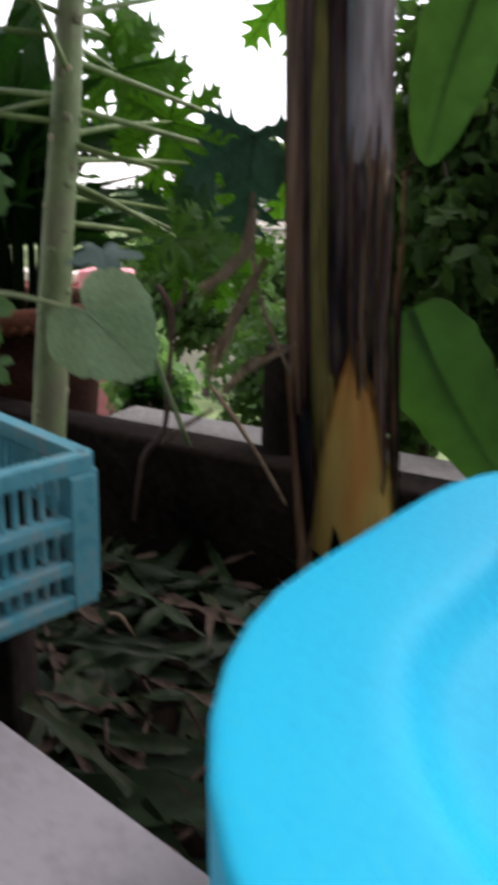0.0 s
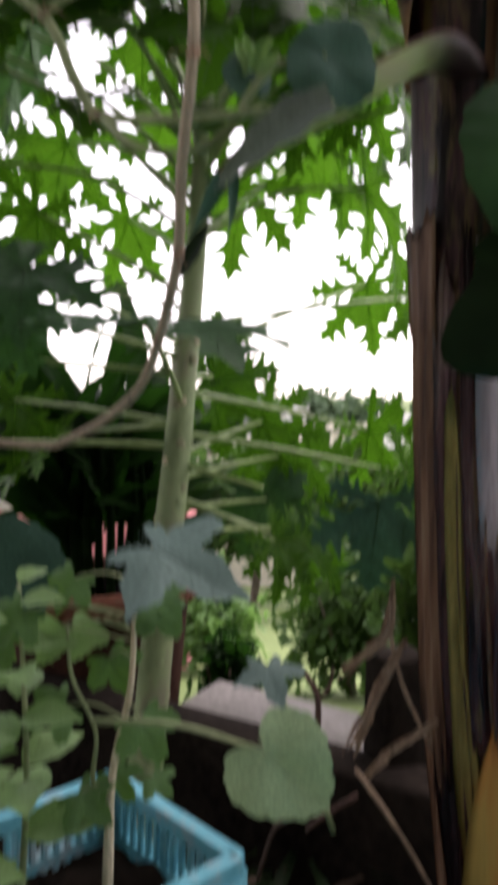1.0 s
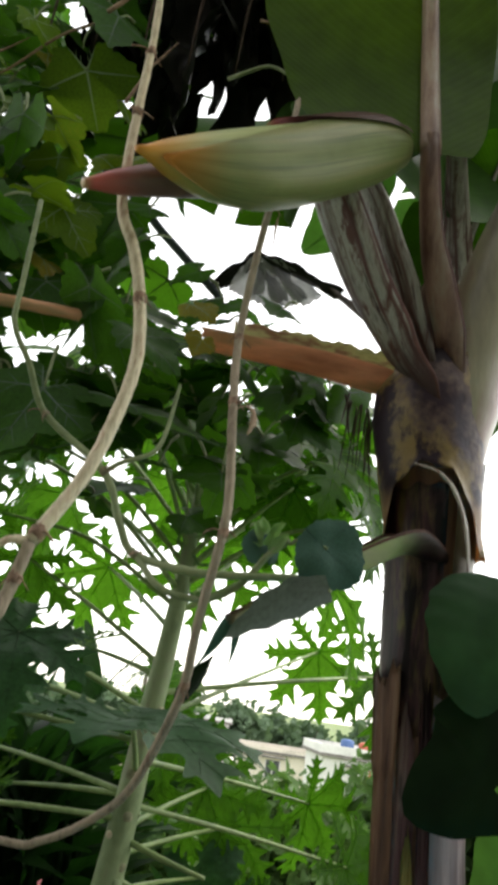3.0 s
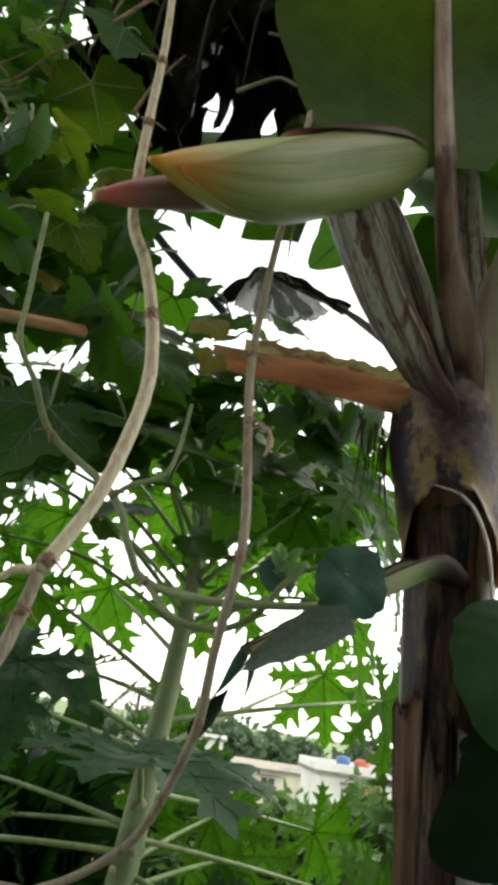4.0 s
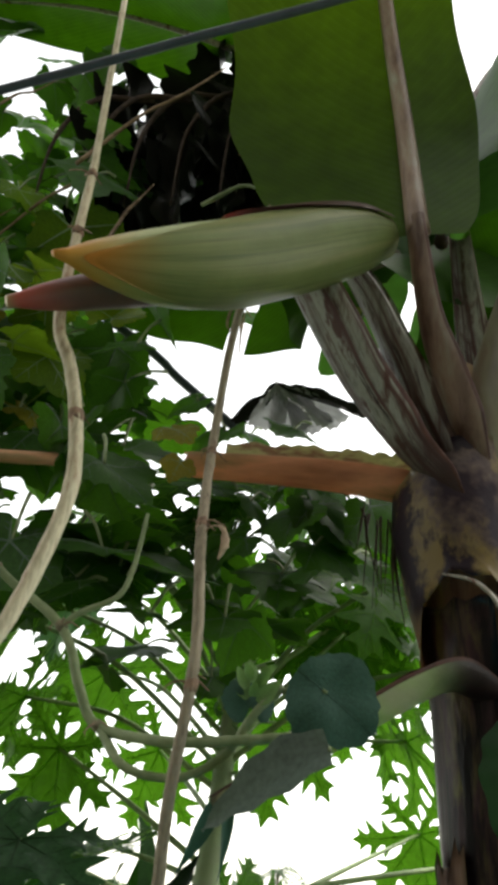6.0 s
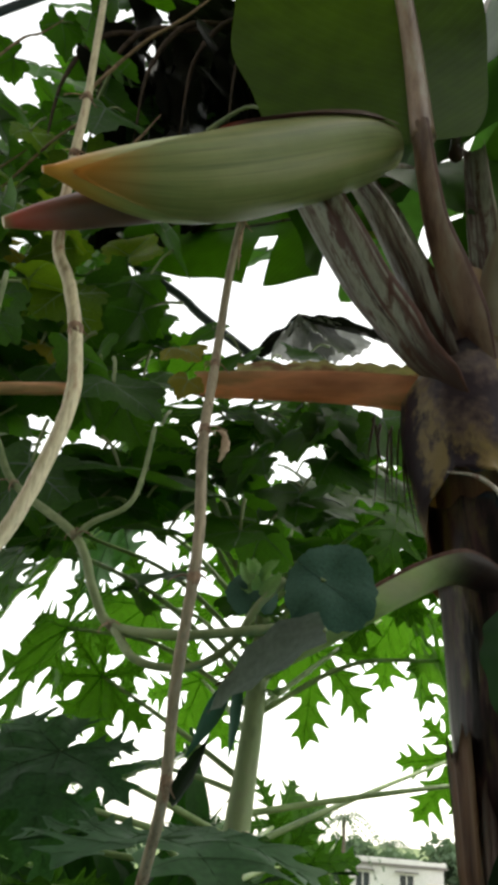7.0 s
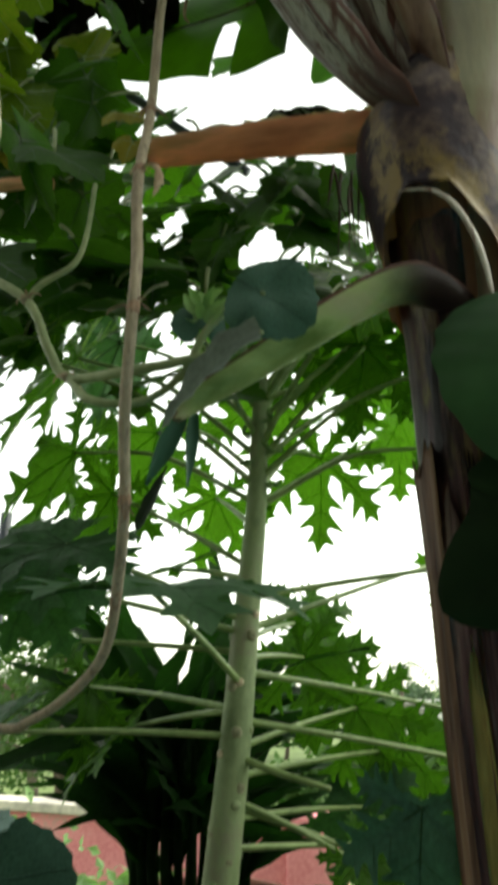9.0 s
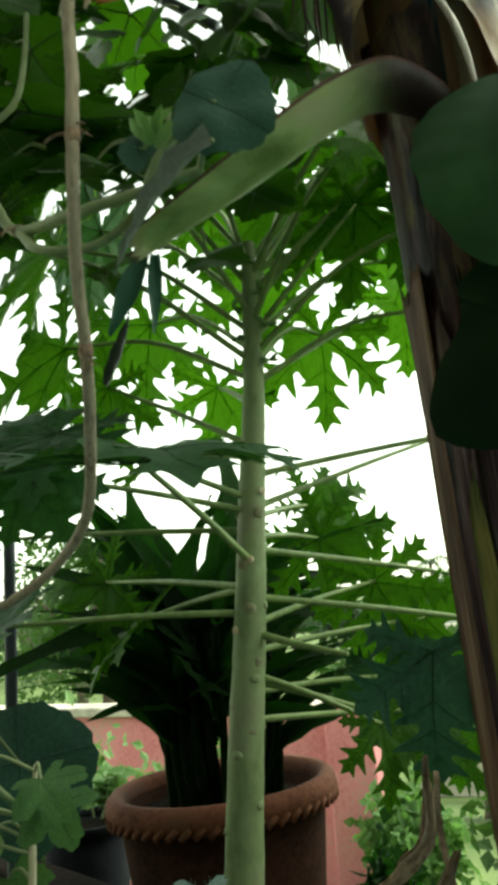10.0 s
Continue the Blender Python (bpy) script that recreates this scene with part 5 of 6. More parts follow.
for k in range(7):
    z = 1.44 + 0.02 * k
    a = k * 2.0
    c = trunk_at(z) + Vector((math.cos(a), math.sin(a), 0)) * 0.03
    bm = bmesh.new()
    for q in range(4):
        o = Vector((rng.uniform(-1, 1), rng.uniform(-1, 1), rng.uniform(-0.5, 1))) * 0.012
        tube(bm, [c, c + o, c + o * 1.7], [0.0025, 0.004, 0.001], 6, 3)
    part("flower", bm, fresh_leaf_mat, papaya, "small pale green flower buds")

# ---- climbing vine ----
vine = thing("gourd_vine", (-0.30, 0.75, 0.22), "climbing vine with bare knotted stems and lobed leaves", "vine")


def vine_stem(points, radii, mat=vine_bark, label="", knots=(), sides=9):
    bm = bmesh.new()
    pts = tube(bm, points, radii, sides, 7, 1, 0.12, 2)
    st = part("stem", bm, mat, vine, label)
    for k in knots:
        at = min(len(pts) - 1, int(k * (len(pts) - 1)))
        q = pts[at]
        along = (pts[min(at + 1, len(pts) - 1)] - pts[max(at - 1, 0)]).to_track_quat("Z", "Y").to_matrix().to_4x4()
        r = radii[min(len(radii) - 1, int(k * len(radii)))]
        bm = bmesh.new()
        bmesh.ops.create_uvsphere(bm, u_segments=12, v_segments=9, radius=r * 1.14)
        for v in bm.verts:
            v.co *= 1 + 0.22 * noise.noise(v.co * 300)
            v.co.z *= 1.7
        nd = part("node", bm, node_green if mat == vine_green else node_bark, st, "brown swollen node", Matrix.Translation(q) @ along)
        rg = random.Random(int(k * 1000) + len(pts))
        for _ in range(3):
            way = Vector((rg.uniform(-1, 1), rg.uniform(-0.8, 0.2), rg.uniform(-0.8, 0.5))) * rg.uniform(0.012, 0.024)
            bm = bmesh.new()
            tube(bm, [q, q + way * 0.5 + Vector((0, 0, 0.004)), q + way, q + way * 1.2 + Vector((0.003, 0, -0.004))], [0.0018, 0.0011, 0.0008, 0.0004], 5, 4)
            part("tendril", bm, dead_brown, nd, "dry curled tendril")
    return st


vine_stem([(-0.30, 0.72, 2.45), (-0.275, 0.71, 2.105), (-0.271, 0.71, 2.03), (-0.270, 0.71, 1.93), (-0.262, 0.705, 1.792), (-0.234, 0.70, 1.725), (-0.214, 0.70, 1.655), (-0.205, 0.70, 1.582), (-0.216, 0.69, 1.50), (-0.233, 0.68, 1.435), (-0.265, 0.665, 1.364)], [0.0042, 0.0048, 0.0055, 0.0062, 0.0068, 0.0072, 0.0075, 0.0078, 0.0075, 0.0075], vine_bark, "thick bare straw-coloured vine stem", (0.21, 0.31, 0.59, 0.995))
vine_stem([(-0.265, 0.665, 1.364), (-0.273, 0.66, 1.313), (-0.283, 0.65, 1.273), (-0.33, 0.64, 1.15), (-0.40, 0.68, 0.9), (-0.36, 0.74, 0.5), (-0.31, 0.75, 0.24)], [0.0065, 0.0068, 0.007, 0.0075, 0.008], vine_grey, "thick brown lower vine stem", (0.12,))
vine_stem([(-0.263, 0.665, 1.365), (-0.285, 0.662, 1.362), (-0.304, 0.66, 1.349), (-0.36, 0.66, 1.335)], [0.0055, 0.004, 0.0035, 0.002], vine_bark, "short side shoot of the vine")
vine_stem([(-0.12, 1.08, 2.6), (-0.07, 0.92, 2.25), (-0.075, 0.83, 2.0), (-0.090, 0.82, 1.85), (-0.098, 0.82, 1.695), (-0.090, 0.778, 1.574), (-0.080, 0.762, 1.48), (-0.079, 0.757, 1.422), (-0.090, 0.775, 1.33), (-0.095, 0.796, 1.255), (-0.112, 0.83, 1.196), (-0.138, 0.87, 1.136), (-0.173, 0.89, 1.099), (-0.229, 0.90, 1.066), (-0.289, 0.91, 1.059), (-0.6, 0.95, 1.08)], [0.0042, 0.0048, 0.0052, 0.0056, 0.0056, 0.0054, 0.0052, 0.005, 0.0046, 0.0042], vine_grey, "thin hanging grey-brown vine stem", (0.18, 0.267, 0.333, 0.467, 0.60))
vine_stem([(-0.40, 0.83, 1.86), (-0.391, 0.82, 1.727), (-0.387, 0.82, 1.665), (-0.358, 0.83, 1.615), (-0.325, 0.84, 1.555), (-0.236, 0.833, 1.49), (-0.205, 0.833, 1.43), (-0.178, 0.83, 1.394), (-0.102, 0.80, 1.380), (-0.031, 0.80, 1.386), (0.015, 0.80, 1.392)], [0.0034, 0.0036, 0.004, 0.0045, 0.005, 0.0052, 0.0052, 0.005, 0.0046], vine_green, "grey-green vine stem", (0.4, 0.5, 0.7))
vine_stem([(-0.178, 0.83, 1.394), (-0.14, 0.805, 1.357), (-0.09, 0.81, 1.352), (-0.05, 0.81, 1.375), (-0.025, 0.80, 1.41), (0.0, 0.80, 1.435)], [0.0044, 0.004, 0.004, 0.004], vine_green)
vine_stem([(-0.236, 0.833, 1.49), (-0.217, 0.83, 1.505), (-0.181, 0.83, 1.524), (-0.169, 0.83, 1.558), (-0.163, 0.83, 1.62)], [0.0036, 0.003, 0.0024], vine_green)
vine_stem([(-0.60, 1.0, 1.785), (-0.484, 1.0, 1.784), (-0.357, 1.0, 1.779), (-0.32, 1.0, 1.77)], [0.010, 0.010, 0.009], petiole_orange, "reddish brown dry stalk")

OLD_LOBED = papaya_blade(9, 5, 1.9, teal_leaf_mat, 1.75)
GOURD = [lobed_blade("vine_leaf", s, vine_leaf_mat, vein_dark, 5, 0.30, 2.5, 0.35, 0.035, 0.18, 0.06) for s in (1, 2, 3, 4)]
TEAL = [lobed_blade("vine_leaf", s, teal_leaf_mat, teal_leaf_mat, 5, d, 2.6, 0.2, 0.02, 0.2, 0.05) for s, d in ((5, 0.08), (6, 0.42))]
GREY = lobed_blade("vine_leaf", 14, grey_leaf_mat, grey_leaf_mat, 5, 0.56, 2.5, 0.3, 0.05, 0.2, 0.06)
BRIGHT = [lobed_blade("vine_leaf", q, bright_leaf_mat, vein_pale, 5, 0.30, 2.6, 0.35, 0.035, 0.18, 0.06) for q in (41, 42)]
YELLOW = lobed_blade("vine_leaf", 12, yellow_leaf_mat, vein_pale, 5, 0.25, 2.5, 0.3, 0.03, 0.3, 0.1)


def vine_leaf(me, c, size, tip, normal, label="", parent=None, stem=None):
    lf = put("leaf", me, parent or vine, sized(aim(Vector(c), tip, normal), size), label)
    if stem:
        bm = bmesh.new()
        tube(bm, [c, Vector(c).lerp(Vector(stem), 0.5) + Vector((0, 0, 0.01)), stem], [0.002, 0.0025, 0.003], 6, 5)
        part("leaf_stalk", bm, vine_green, lf)
    return lf


ROUND = lobed_blade("vine_leaf", 15, teal_leaf_mat, teal_leaf_mat, 5, 0.10, 3.13, 0.0, 0.02, 0.2, 0.06)
vine_leaf(ROUND, (0.040, 0.765, 1.424), 0.052, (0.80, 0, -0.60), (-0.1, -1, 0.3), "dark blue-green rounded leaf", None, (0.0, 0.80, 1.43))
vine_leaf(TEAL[0], (-0.03, 0.80, 1.415), 0.032, (-0.2, 0.1, 1), (0.5, -1, 0.3), "dark blue-green young leaf")
FOLDED = leaf_blade("vine_leaf", underside_mat, 0.21, 14, 0.22, 0.35, 0.02, 0, 0.15)
vine_leaf(FOLDED, (0.045, 0.735, 1.372), 0.13, (-0.85, 0.2, -0.36), (0.15, -0.8, 0.6), "limp folded leaf with a pale underside", None, (0.012, 0.80, 1.392))
rng = random.Random(8)
SPROUT = leaf_blade("leaf", fresh_leaf_mat, 0.26, 8, -0.2, 0.5, 0.03, 0, 0.1)
for k in range(9):
    a = k * 2.4
    tip = Vector((math.cos(a) * 0.6, math.sin(a) * 0.5, rng.uniform(0.4, 1.4)))
    vine_leaf(SPROUT, (-0.028 + 0.006 * math.cos(a), 0.797, 1.418 + 0.003 * k), rng.uniform(0.016, 0.030), tip, (0.2, -1, 0.3), "small pale downy young leaf")
HEART = lobed_blade("vine_leaf", 8, heart_leaf_mat, vein_pale, 5, 0.10, 2.75, 0.45, 0.018, 0.15, 0.05)
for v in HEART.vertices:
    v.co.x *= 0.80
    v.co.y *= 0.65 if v.co.y < 0 else 1.0
vine_leaf(HEART, (-0.004, 0.668, 0.826), 0.070, (0.74, -0.12, -0.68), (-0.1, -1, 0.25), "pale green heart-shaped leaf", None, (-0.16, 0.72, 0.825))
vine_leaf(GREY, (-0.074, 0.52, 1.022), 0.063, (0.90, -0.40, -0.22), (0.1, -0.55, 0.85), "grey-green lobed leaf", None, (-0.14, 0.78, 0.9))
vine_leaf(OLD_LOBED, (0.135, 1.02, 0.985), 0.13, (-0.05, 0.0, -1), (-0.15, -1, 0.3), "dark blue-green deeply lobed leaf", None, (0.12, 1.05, 0.97))
vine_leaf(GREY, (-0.003, 0.747, 0.868), 0.043, (0.3, -0.75, -0.4), (0.1, -0.6, 0.9), "grey-green rounded leaf", None, (0.07, 0.84, 0.66))
vine_leaf(ROUND, (-0.405, 1.16, 0.865), 0.115, (0.2, -0.2, -0.9), (0.3, -1, 0.4), "large dark rounded leaf", None, (-0.40, 0.92, 1.05))
rng = random.Random(31)
for k, (a, b) in enumerate((((-0.052, 0.83, 1.345), (-0.085, 0.82, 1.275)), ((-0.045, 0.835, 1.345), (-0.048, 0.83, 1.275)))):
    bm = bmesh.new()
    uv = bm.loops.layers.uv.new("UVMap")
    ln = (Vector(b) - Vector(a)).length
    strip(bm, uv, ln, lambda s: 0.004 + (0.006 if k == 0 else 0.003) * math.sin(math.pi * s), 12, 0.1, 0.6, 1.5)
    part("leaf", bm, teal_leaf_mat, vine, "dark shrivelled hanging leaf", aim(a, Vector(b) - Vector(a), (0.2, -1, 0.1)))

CURL = leaf_blade("vine_leaf", shaded_leaf_mat, 0.20, 14, -0.25, 0.5, 0.01, 0, 0.1)
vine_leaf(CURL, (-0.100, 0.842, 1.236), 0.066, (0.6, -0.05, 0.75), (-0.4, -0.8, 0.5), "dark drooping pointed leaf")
vine_leaf(GOURD[1], (-0.235, 0.86, 1.70), 0.085, (0.7, -0.1, -0.5), (0.2, -0.6, 0.8), "crumpled green leaf", None, (-0.25, 0.88, 1.75))
vine_leaf(GOURD[2], (-0.26, 0.99, 1.64), 0.16, (0.9, 0.05, -0.08), (0.1, -0.35, 0.9), "large dark green leaf", None, (-0.30, 1.0, 1.70))
vine_leaf(GOURD[0], (-0.36, 0.93, 1.62), 0.12, (-0.3, -0.3, -0.7), (0.1, -0.8, 0.6), "large dark green leaf", None, (-0.36, 0.95, 1.70))
vine_leaf(YELLOW, (-0.17, 0.90, 1.775), 0.045, (0.5, -0.3, -0.3), (0.3, -0.8, 0.4), "curled yellow-brown leaf")
vine_leaf(YELLOW, (-0.15, 0.89, 1.72), 0.03, (-0.2, -0.2, -0.8), (0.3, -0.8, 0.4), "curled yellow-brown leaf")
bm = bmesh.new()
tube(bm, [(-0.071, 0.785, 1.87), (-0.073, 0.782, 1.845), (-0.072, 0.782, 1.80)], [0.0012, 0.005, 0.001], 6, 5, 0.4, 0.4)
part("leaf", bm, dead_brown, vine, "small shrivelled brown leaf")
bm = bmesh.new()
tube(bm, [(-0.088, 0.776, 1.578), (-0.076, 0.770, 1.582), (-0.066, 0.768, 1.576), (-0.064, 0.768, 1.560), (-0.069, 0.768, 1.545)], [0.0010, 0.0012, 0.0035, 0.0045, 0.0008], 7, 6, 0.45, 0.5, 5)
part("leaf", bm, dead_pale, vine, "small shrivelled brown leaf")

# canopy of vine leaves overhead
rng = random.Random(41)


def canopy(count, lo, hi, meshes, size, labels=""):
    for _ in range(count):
        c = Vector((rng.uniform(lo[0], hi[0]), rng.uniform(lo[1], hi[1]), rng.uniform(lo[2], hi[2])))
        a = rng.uniform(0, 6.28)
        tip = Vector((math.cos(a), math.sin(a) * 0.6, rng.uniform(-1.1, 0.1)))
        nrm = Vector((rng.uniform(-0.5, 0.5), rng.uniform(-1.1, 0.1), 0.8))
        st = c + Vector((rng.uniform(-0.05, 0.05), rng.uniform(0, 0.08), rng.uniform(0.02, 0.08)))
        vine_leaf(rng.choice(meshes), c, rng.uniform(*size), tip, nrm, labels, None, st)


canopy(64, (-0.72, 0.88, 1.58), (-0.27, 1.35, 2.15), GOURD, (0.07, 0.12))
canopy(90, (-1.2, 1.1, 2.15), (-0.5, 1.6, 3.3), GOURD, (0.08, 0.13))
canopy(100, (-1.0, 1.0, 2.0), (-0.36, 1.7, 2.95), GOURD, (0.07, 0.12))
canopy(16, (-0.32, 0.95, 1.55), (-0.06, 1.3, 1.74), GOURD, (0.06, 0.10))
canopy(26, (-0.62, 1.0, 1.62), (-0.28, 1.3, 1.98), GOURD, (0.07, 0.11))
canopy(30, (-0.22, 1.12, 1.70), (0.03, 1.5, 1.98), GOURD, (0.06, 0.10))
canopy(12, (-0.80, 1.0, 1.95), (-0.42, 1.35, 2.4), GOURD, (0.08, 0.12))
canopy(8, (-0.10, 1.15, 1.66), (0.02, 1.40, 1.80), GOURD, (0.06, 0.09))
canopy(15, (-0.10, 1.03, 1.68), (0.09, 1.13, 1.80), GOURD, (0.05, 0.075))
canopy(7, (-0.75, 1.0, 1.9), (-0.42, 1.3, 2.5), [YELLOW], (0.05, 0.09), "yellowing vine leaf")
canopy(40, (-0.6, 1.2, 2.62), (0.1, 1.7, 3.2), GOURD, (0.08, 0.13))
canopy(22, (-0.66, 0.98, 1.98), (-0.40, 1.25, 2.40), BRIGHT, (0.07, 0.12), "vine leaf with backlight painted in as lighter green")
vine_leaf(YELLOW, (0.035, 1.3, 2.37), 0.09, (-0.6, 0.1, -0.8), (0.1, -1, 0.2), "yellowing vine leaf", None, (0.06, 1.32, 2.45))

rng = random.Random(77)
for k in range(12):
    a = Vector((rng.uniform(-0.75, -0.05), rng.uniform(0.9, 1.05), rng.uniform(2.12, 2.6)))
    way = Vector((rng.uniform(-0.25, 0.25), rng.uniform(-0.05, 0.05), rng.uniform(-0.15, 0.2)))
    bm = bmesh.new()
    tube(bm, [a, a + way * 0.4 + Vector((0, 0, 0.02)), a + way * 0.75 - Vector((0.01, 0, 0.01)), a + way], [0.0035, 0.003, 0.0025, 0.001], 6, 6, 1, 0.3, k)
    part("twig", bm, dead_brown if k % 3 else vine_green, vine, "thin dry twig")


# ---- plants in the crate ----
PALMATE = [lobed_blade("leaf", s, young_leaf_mat, young_leaf_mat, 5, dp, 2.2, 0.3, 0.03, 0.25, 0.08, 1.6) for s, dp in ((31, 0.5), (32, 0.55), (33, 0.42))]
PALE_LOBED = lobed_blade("leaf", 34, fresh_leaf_mat, fresh_leaf_mat, 3, 0.35, 1.6, 0.3, 0.03, 0.2, 0.06)
climber = thing("potted_climber", (-0.151, 0.76, 0.585), "young climber with a straw-coloured stem and small lobed leaves", "plant", "plants in the crate")
bm = bmesh.new()
main = tube(bm, [(-0.154, 0.76, 0.585), (-0.152, 0.758, 0.680), (-0.148, 0.758, 0.760), (-0.132, 0.758, 0.840), (-0.128, 0.757, 0.910), (-0.124, 0.756, 0.945)], [0.0055, 0.005, 0.0035, 0.003, 0.0025, 0.0015], 8, 8)
part("stem", bm, vine_bark, climber, "straw-coloured stem")
bm = bmesh.new()
tube(bm, [(-0.151, 0.757, 0.700), (-0.166, 0.755, 0.750), (-0.164, 0.755, 0.800), (-0.186, 0.755, 0.850), (-0.191, 0.755, 0.900)], [0.003, 0.0025, 0.002, 0.002, 0.0015], 7, 7)
part("stem", bm, vine_green, climber)
rng = random.Random(90)
for x, z, s, pale in ((-0.083, 0.828, 0.034, 0), (-0.141, 0.754, 0.032, 0), (-0.113, 0.762, 0.026, 0), (-0.071, 0.950, 0.028, 0), (-0.158, 0.833, 0.034, 0), (-0.118, 0.878, 0.030, 0), (-0.161, 0.910, 0.034, 1), (-0.132, 0.910, 0.034, 1), (-0.146, 0.958, 0.030, 0), (-0.071, 0.776, 0.020, 0), (-0.075, 0.932, 0.030, 0), (-0.19, 0.93, 0.032, 0), (-0.22, 0.90, 0.036, 0), (-0.26, 0.93, 0.034, 1)):
    at = Vector((x - 0.036, 0.752 + rng.uniform(-0.02, 0.02), z - 0.010))
    near = min(main, key=lambda q: (q - at).length)
    side = 1 if x > near.x else -1
    tip = Vector((side * 0.6, -0.35, rng.uniform(-0.9, -0.2)))
    lf = put("leaf", PALE_LOBED if pale else rng.choice(PALMATE), climber, sized(aim(at, tip, (rng.uniform(-0.3, 0.3), -0.75, 0.75)), s * 1.25))
    bm = bmesh.new()
    tube(bm, [near, near.lerp(at, 0.5) + Vector((0, 0, 0.008)), at], [0.0014, 0.0012, 0.001], 5, 5)
    part("leaf_stalk", bm, vine_green, lf)
OVAL = leaf_blade("leaf", fresh_leaf_mat, 0.30, 10, 0.25, 0.3, 0.02)
for i, (x, y, h) in enumerate(((-0.235, 0.74, 0.36), (-0.275, 0.66, 0.27), (-0.300, 0.72, 0.33))):
    ob = thing("basil_plant", (x, y, 0.585), "leafy herb with oval bright green leaves", "plant", "plants in the crate")
    bm = bmesh.new()
    tube(bm, [(x, y, 0.58), (x + 0.01, y, 0.58 + h * 0.5), (x, y + 0.01, 0.58 + h)], [0.004, 0.003, 0.002], 7, 6)
    part("stem", bm, vine_green, ob)
    for k in range(16):
        z = 0.58 + h * (0.35 + 0.65 * k / 15)
        a = k * 1.57 + (k // 2) * 0.4 + i
        d = Vector((math.cos(a), math.sin(a), 0.35))
        put("leaf", OVAL, ob, sized(aim(Vector((x, y, z)) + d * 0.006, d, (0, -0.45, 1)), 0.078 - 0.035 * k / 15))

# ---- dead stalks and litter beside the stem ----
deadwood = thing("dead_stalks", (0.17, 0.90, 0.23), "dry broken brown leaf stalks leaning on the banana stem", "dead leaf stalks")


def dry_strip(points, width, seed, mat):
    """A dry leaf remnant: a thin crumpled strip, folded along its length and ragged at the sides."""
    rg = random.Random(seed)
    bm = bmesh.new()
    pts = curve(points, 9)
    rows = []
    for i, q in enumerate(pts):
        f = i / (len(pts) - 1)
        d = (pts[min(i + 1, len(pts) - 1)] - pts[max(i - 1, 0)]).normalized()
        side = d.cross(Vector((0, 1, 0))).normalized()
        turn = 0.7 * noise.noise((f * 5, seed, 0))
        side = (side * math.cos(turn) + d.cross(side) * math.sin(turn)).normalized()
        out = d.cross(side)
        w = width * math.sin(math.pi * (0.04 + 0.94 * f)) ** 0.7 * (1 + 0.35 * noise.noise((f * 6, seed * 2.3, 1))) * rg.uniform(0.93, 1.07)
        rows.append([bm.verts.new(q + side * (w * u) + out * (w * 0.30 * math.cos(u * 4 + seed + f * 3) + 0.003 * noise.noise((f * 20, u * 3, seed)))) for u in (-1, -0.6, -0.2, 0.2, 0.6, 1)])
    for p, q in zip(rows, rows[1:]):
        for k in range(5):
            bm.faces.new((p[k], p[k + 1], q[k + 1], q[k]))
    bmesh.ops.solidify(bm, geom=bm.faces[:], thickness=0.0012)
    return part("dry_leaf", bm, mat, deadwood, "crumpled dry brown leaf")


rng = random.Random(19)
for k, (pts, width) in enumerate((([(0.120, 0.865, 0.930), (0.115, 0.865, 0.877), (0.094, 0.865, 0.851), (0.065, 0.865, 0.824)], 0.009), ([(0.135, 0.865, 0.865), (0.109, 0.865, 0.808), (0.092, 0.865, 0.771), (0.078, 0.865, 0.739)], 0.009), ([(0.172, 0.865, 0.775), (0.126, 0.84, 0.754), (0.108, 0.84, 0.742), (0.092, 0.84, 0.722)], 0.009), ([(0.205, 0.86, 0.56), (0.190, 0.855, 0.46), (0.2, 0.85, 0.40)], 0.010))):
    for q in range(4):
        jig = [Vector((p[0] + 0.012, p[1] + 0.01, p[2] - 0.008)) + Vector((rng.uniform(-1, 1), rng.uniform(-1, 1), rng.uniform(-1, 1))) * (0.002 + 0.010 * i / len(pts)) for i, p in enumerate(pts)]
        dry_strip(jig, width * rng.uniform(0.25, 0.62), k * 5 + q, (dead_pale, dead_brown, dead_pale, dead_pale)[q])
# Lower twigs take the dark twig colour in place of the shadow on them.
for pts, r, mat in (([(0.092, 0.84, 0.727), (0.122, 0.84, 0.686), (0.150, 0.85, 0.64), (0.180, 0.86, 0.585)], 0.0035, dead_brown), ([(0.037, 0.84, 0.829), (0.051, 0.84, 0.798), (0.048, 0.84, 0.727), (0.040, 0.87, 0.665), (0.010, 0.93, 0.61), (-0.01, 1.0, 0.50)], 0.0042, twig_red), ([(0.095, 0.84, 0.70), (0.070, 0.84, 0.684), (0.049, 0.84, 0.668), (0.042, 0.85, 0.655)], 0.003, twig_red), ([(0.050, 0.84, 0.80), (0.062, 0.84, 0.815), (0.066, 0.84, 0.835)], 0.0025, twig_red), ([(0.136, 0.90, 0.905), (0.134, 0.90, 0.86), (0.148, 0.895, 0.80), (0.180, 0.89, 0.73)], 0.0035, dead_brown)):
    bm = bmesh.new()
    tube(bm, pts, [r, r * 1.1, r * 0.9, r * 0.8], 7, 6, 0.7, 0.4, 3)
    part("stalk", bm, mat, deadwood)

litter = thing("leaf_litter", (0.0, 0.95, 0.24), "heap of wilted green and brown strap leaves on the soil", "leaf litter")
rng = random.Random(51)
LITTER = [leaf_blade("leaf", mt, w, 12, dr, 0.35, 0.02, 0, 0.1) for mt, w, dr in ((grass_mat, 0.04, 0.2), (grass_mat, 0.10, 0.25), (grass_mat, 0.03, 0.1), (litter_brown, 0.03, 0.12))]
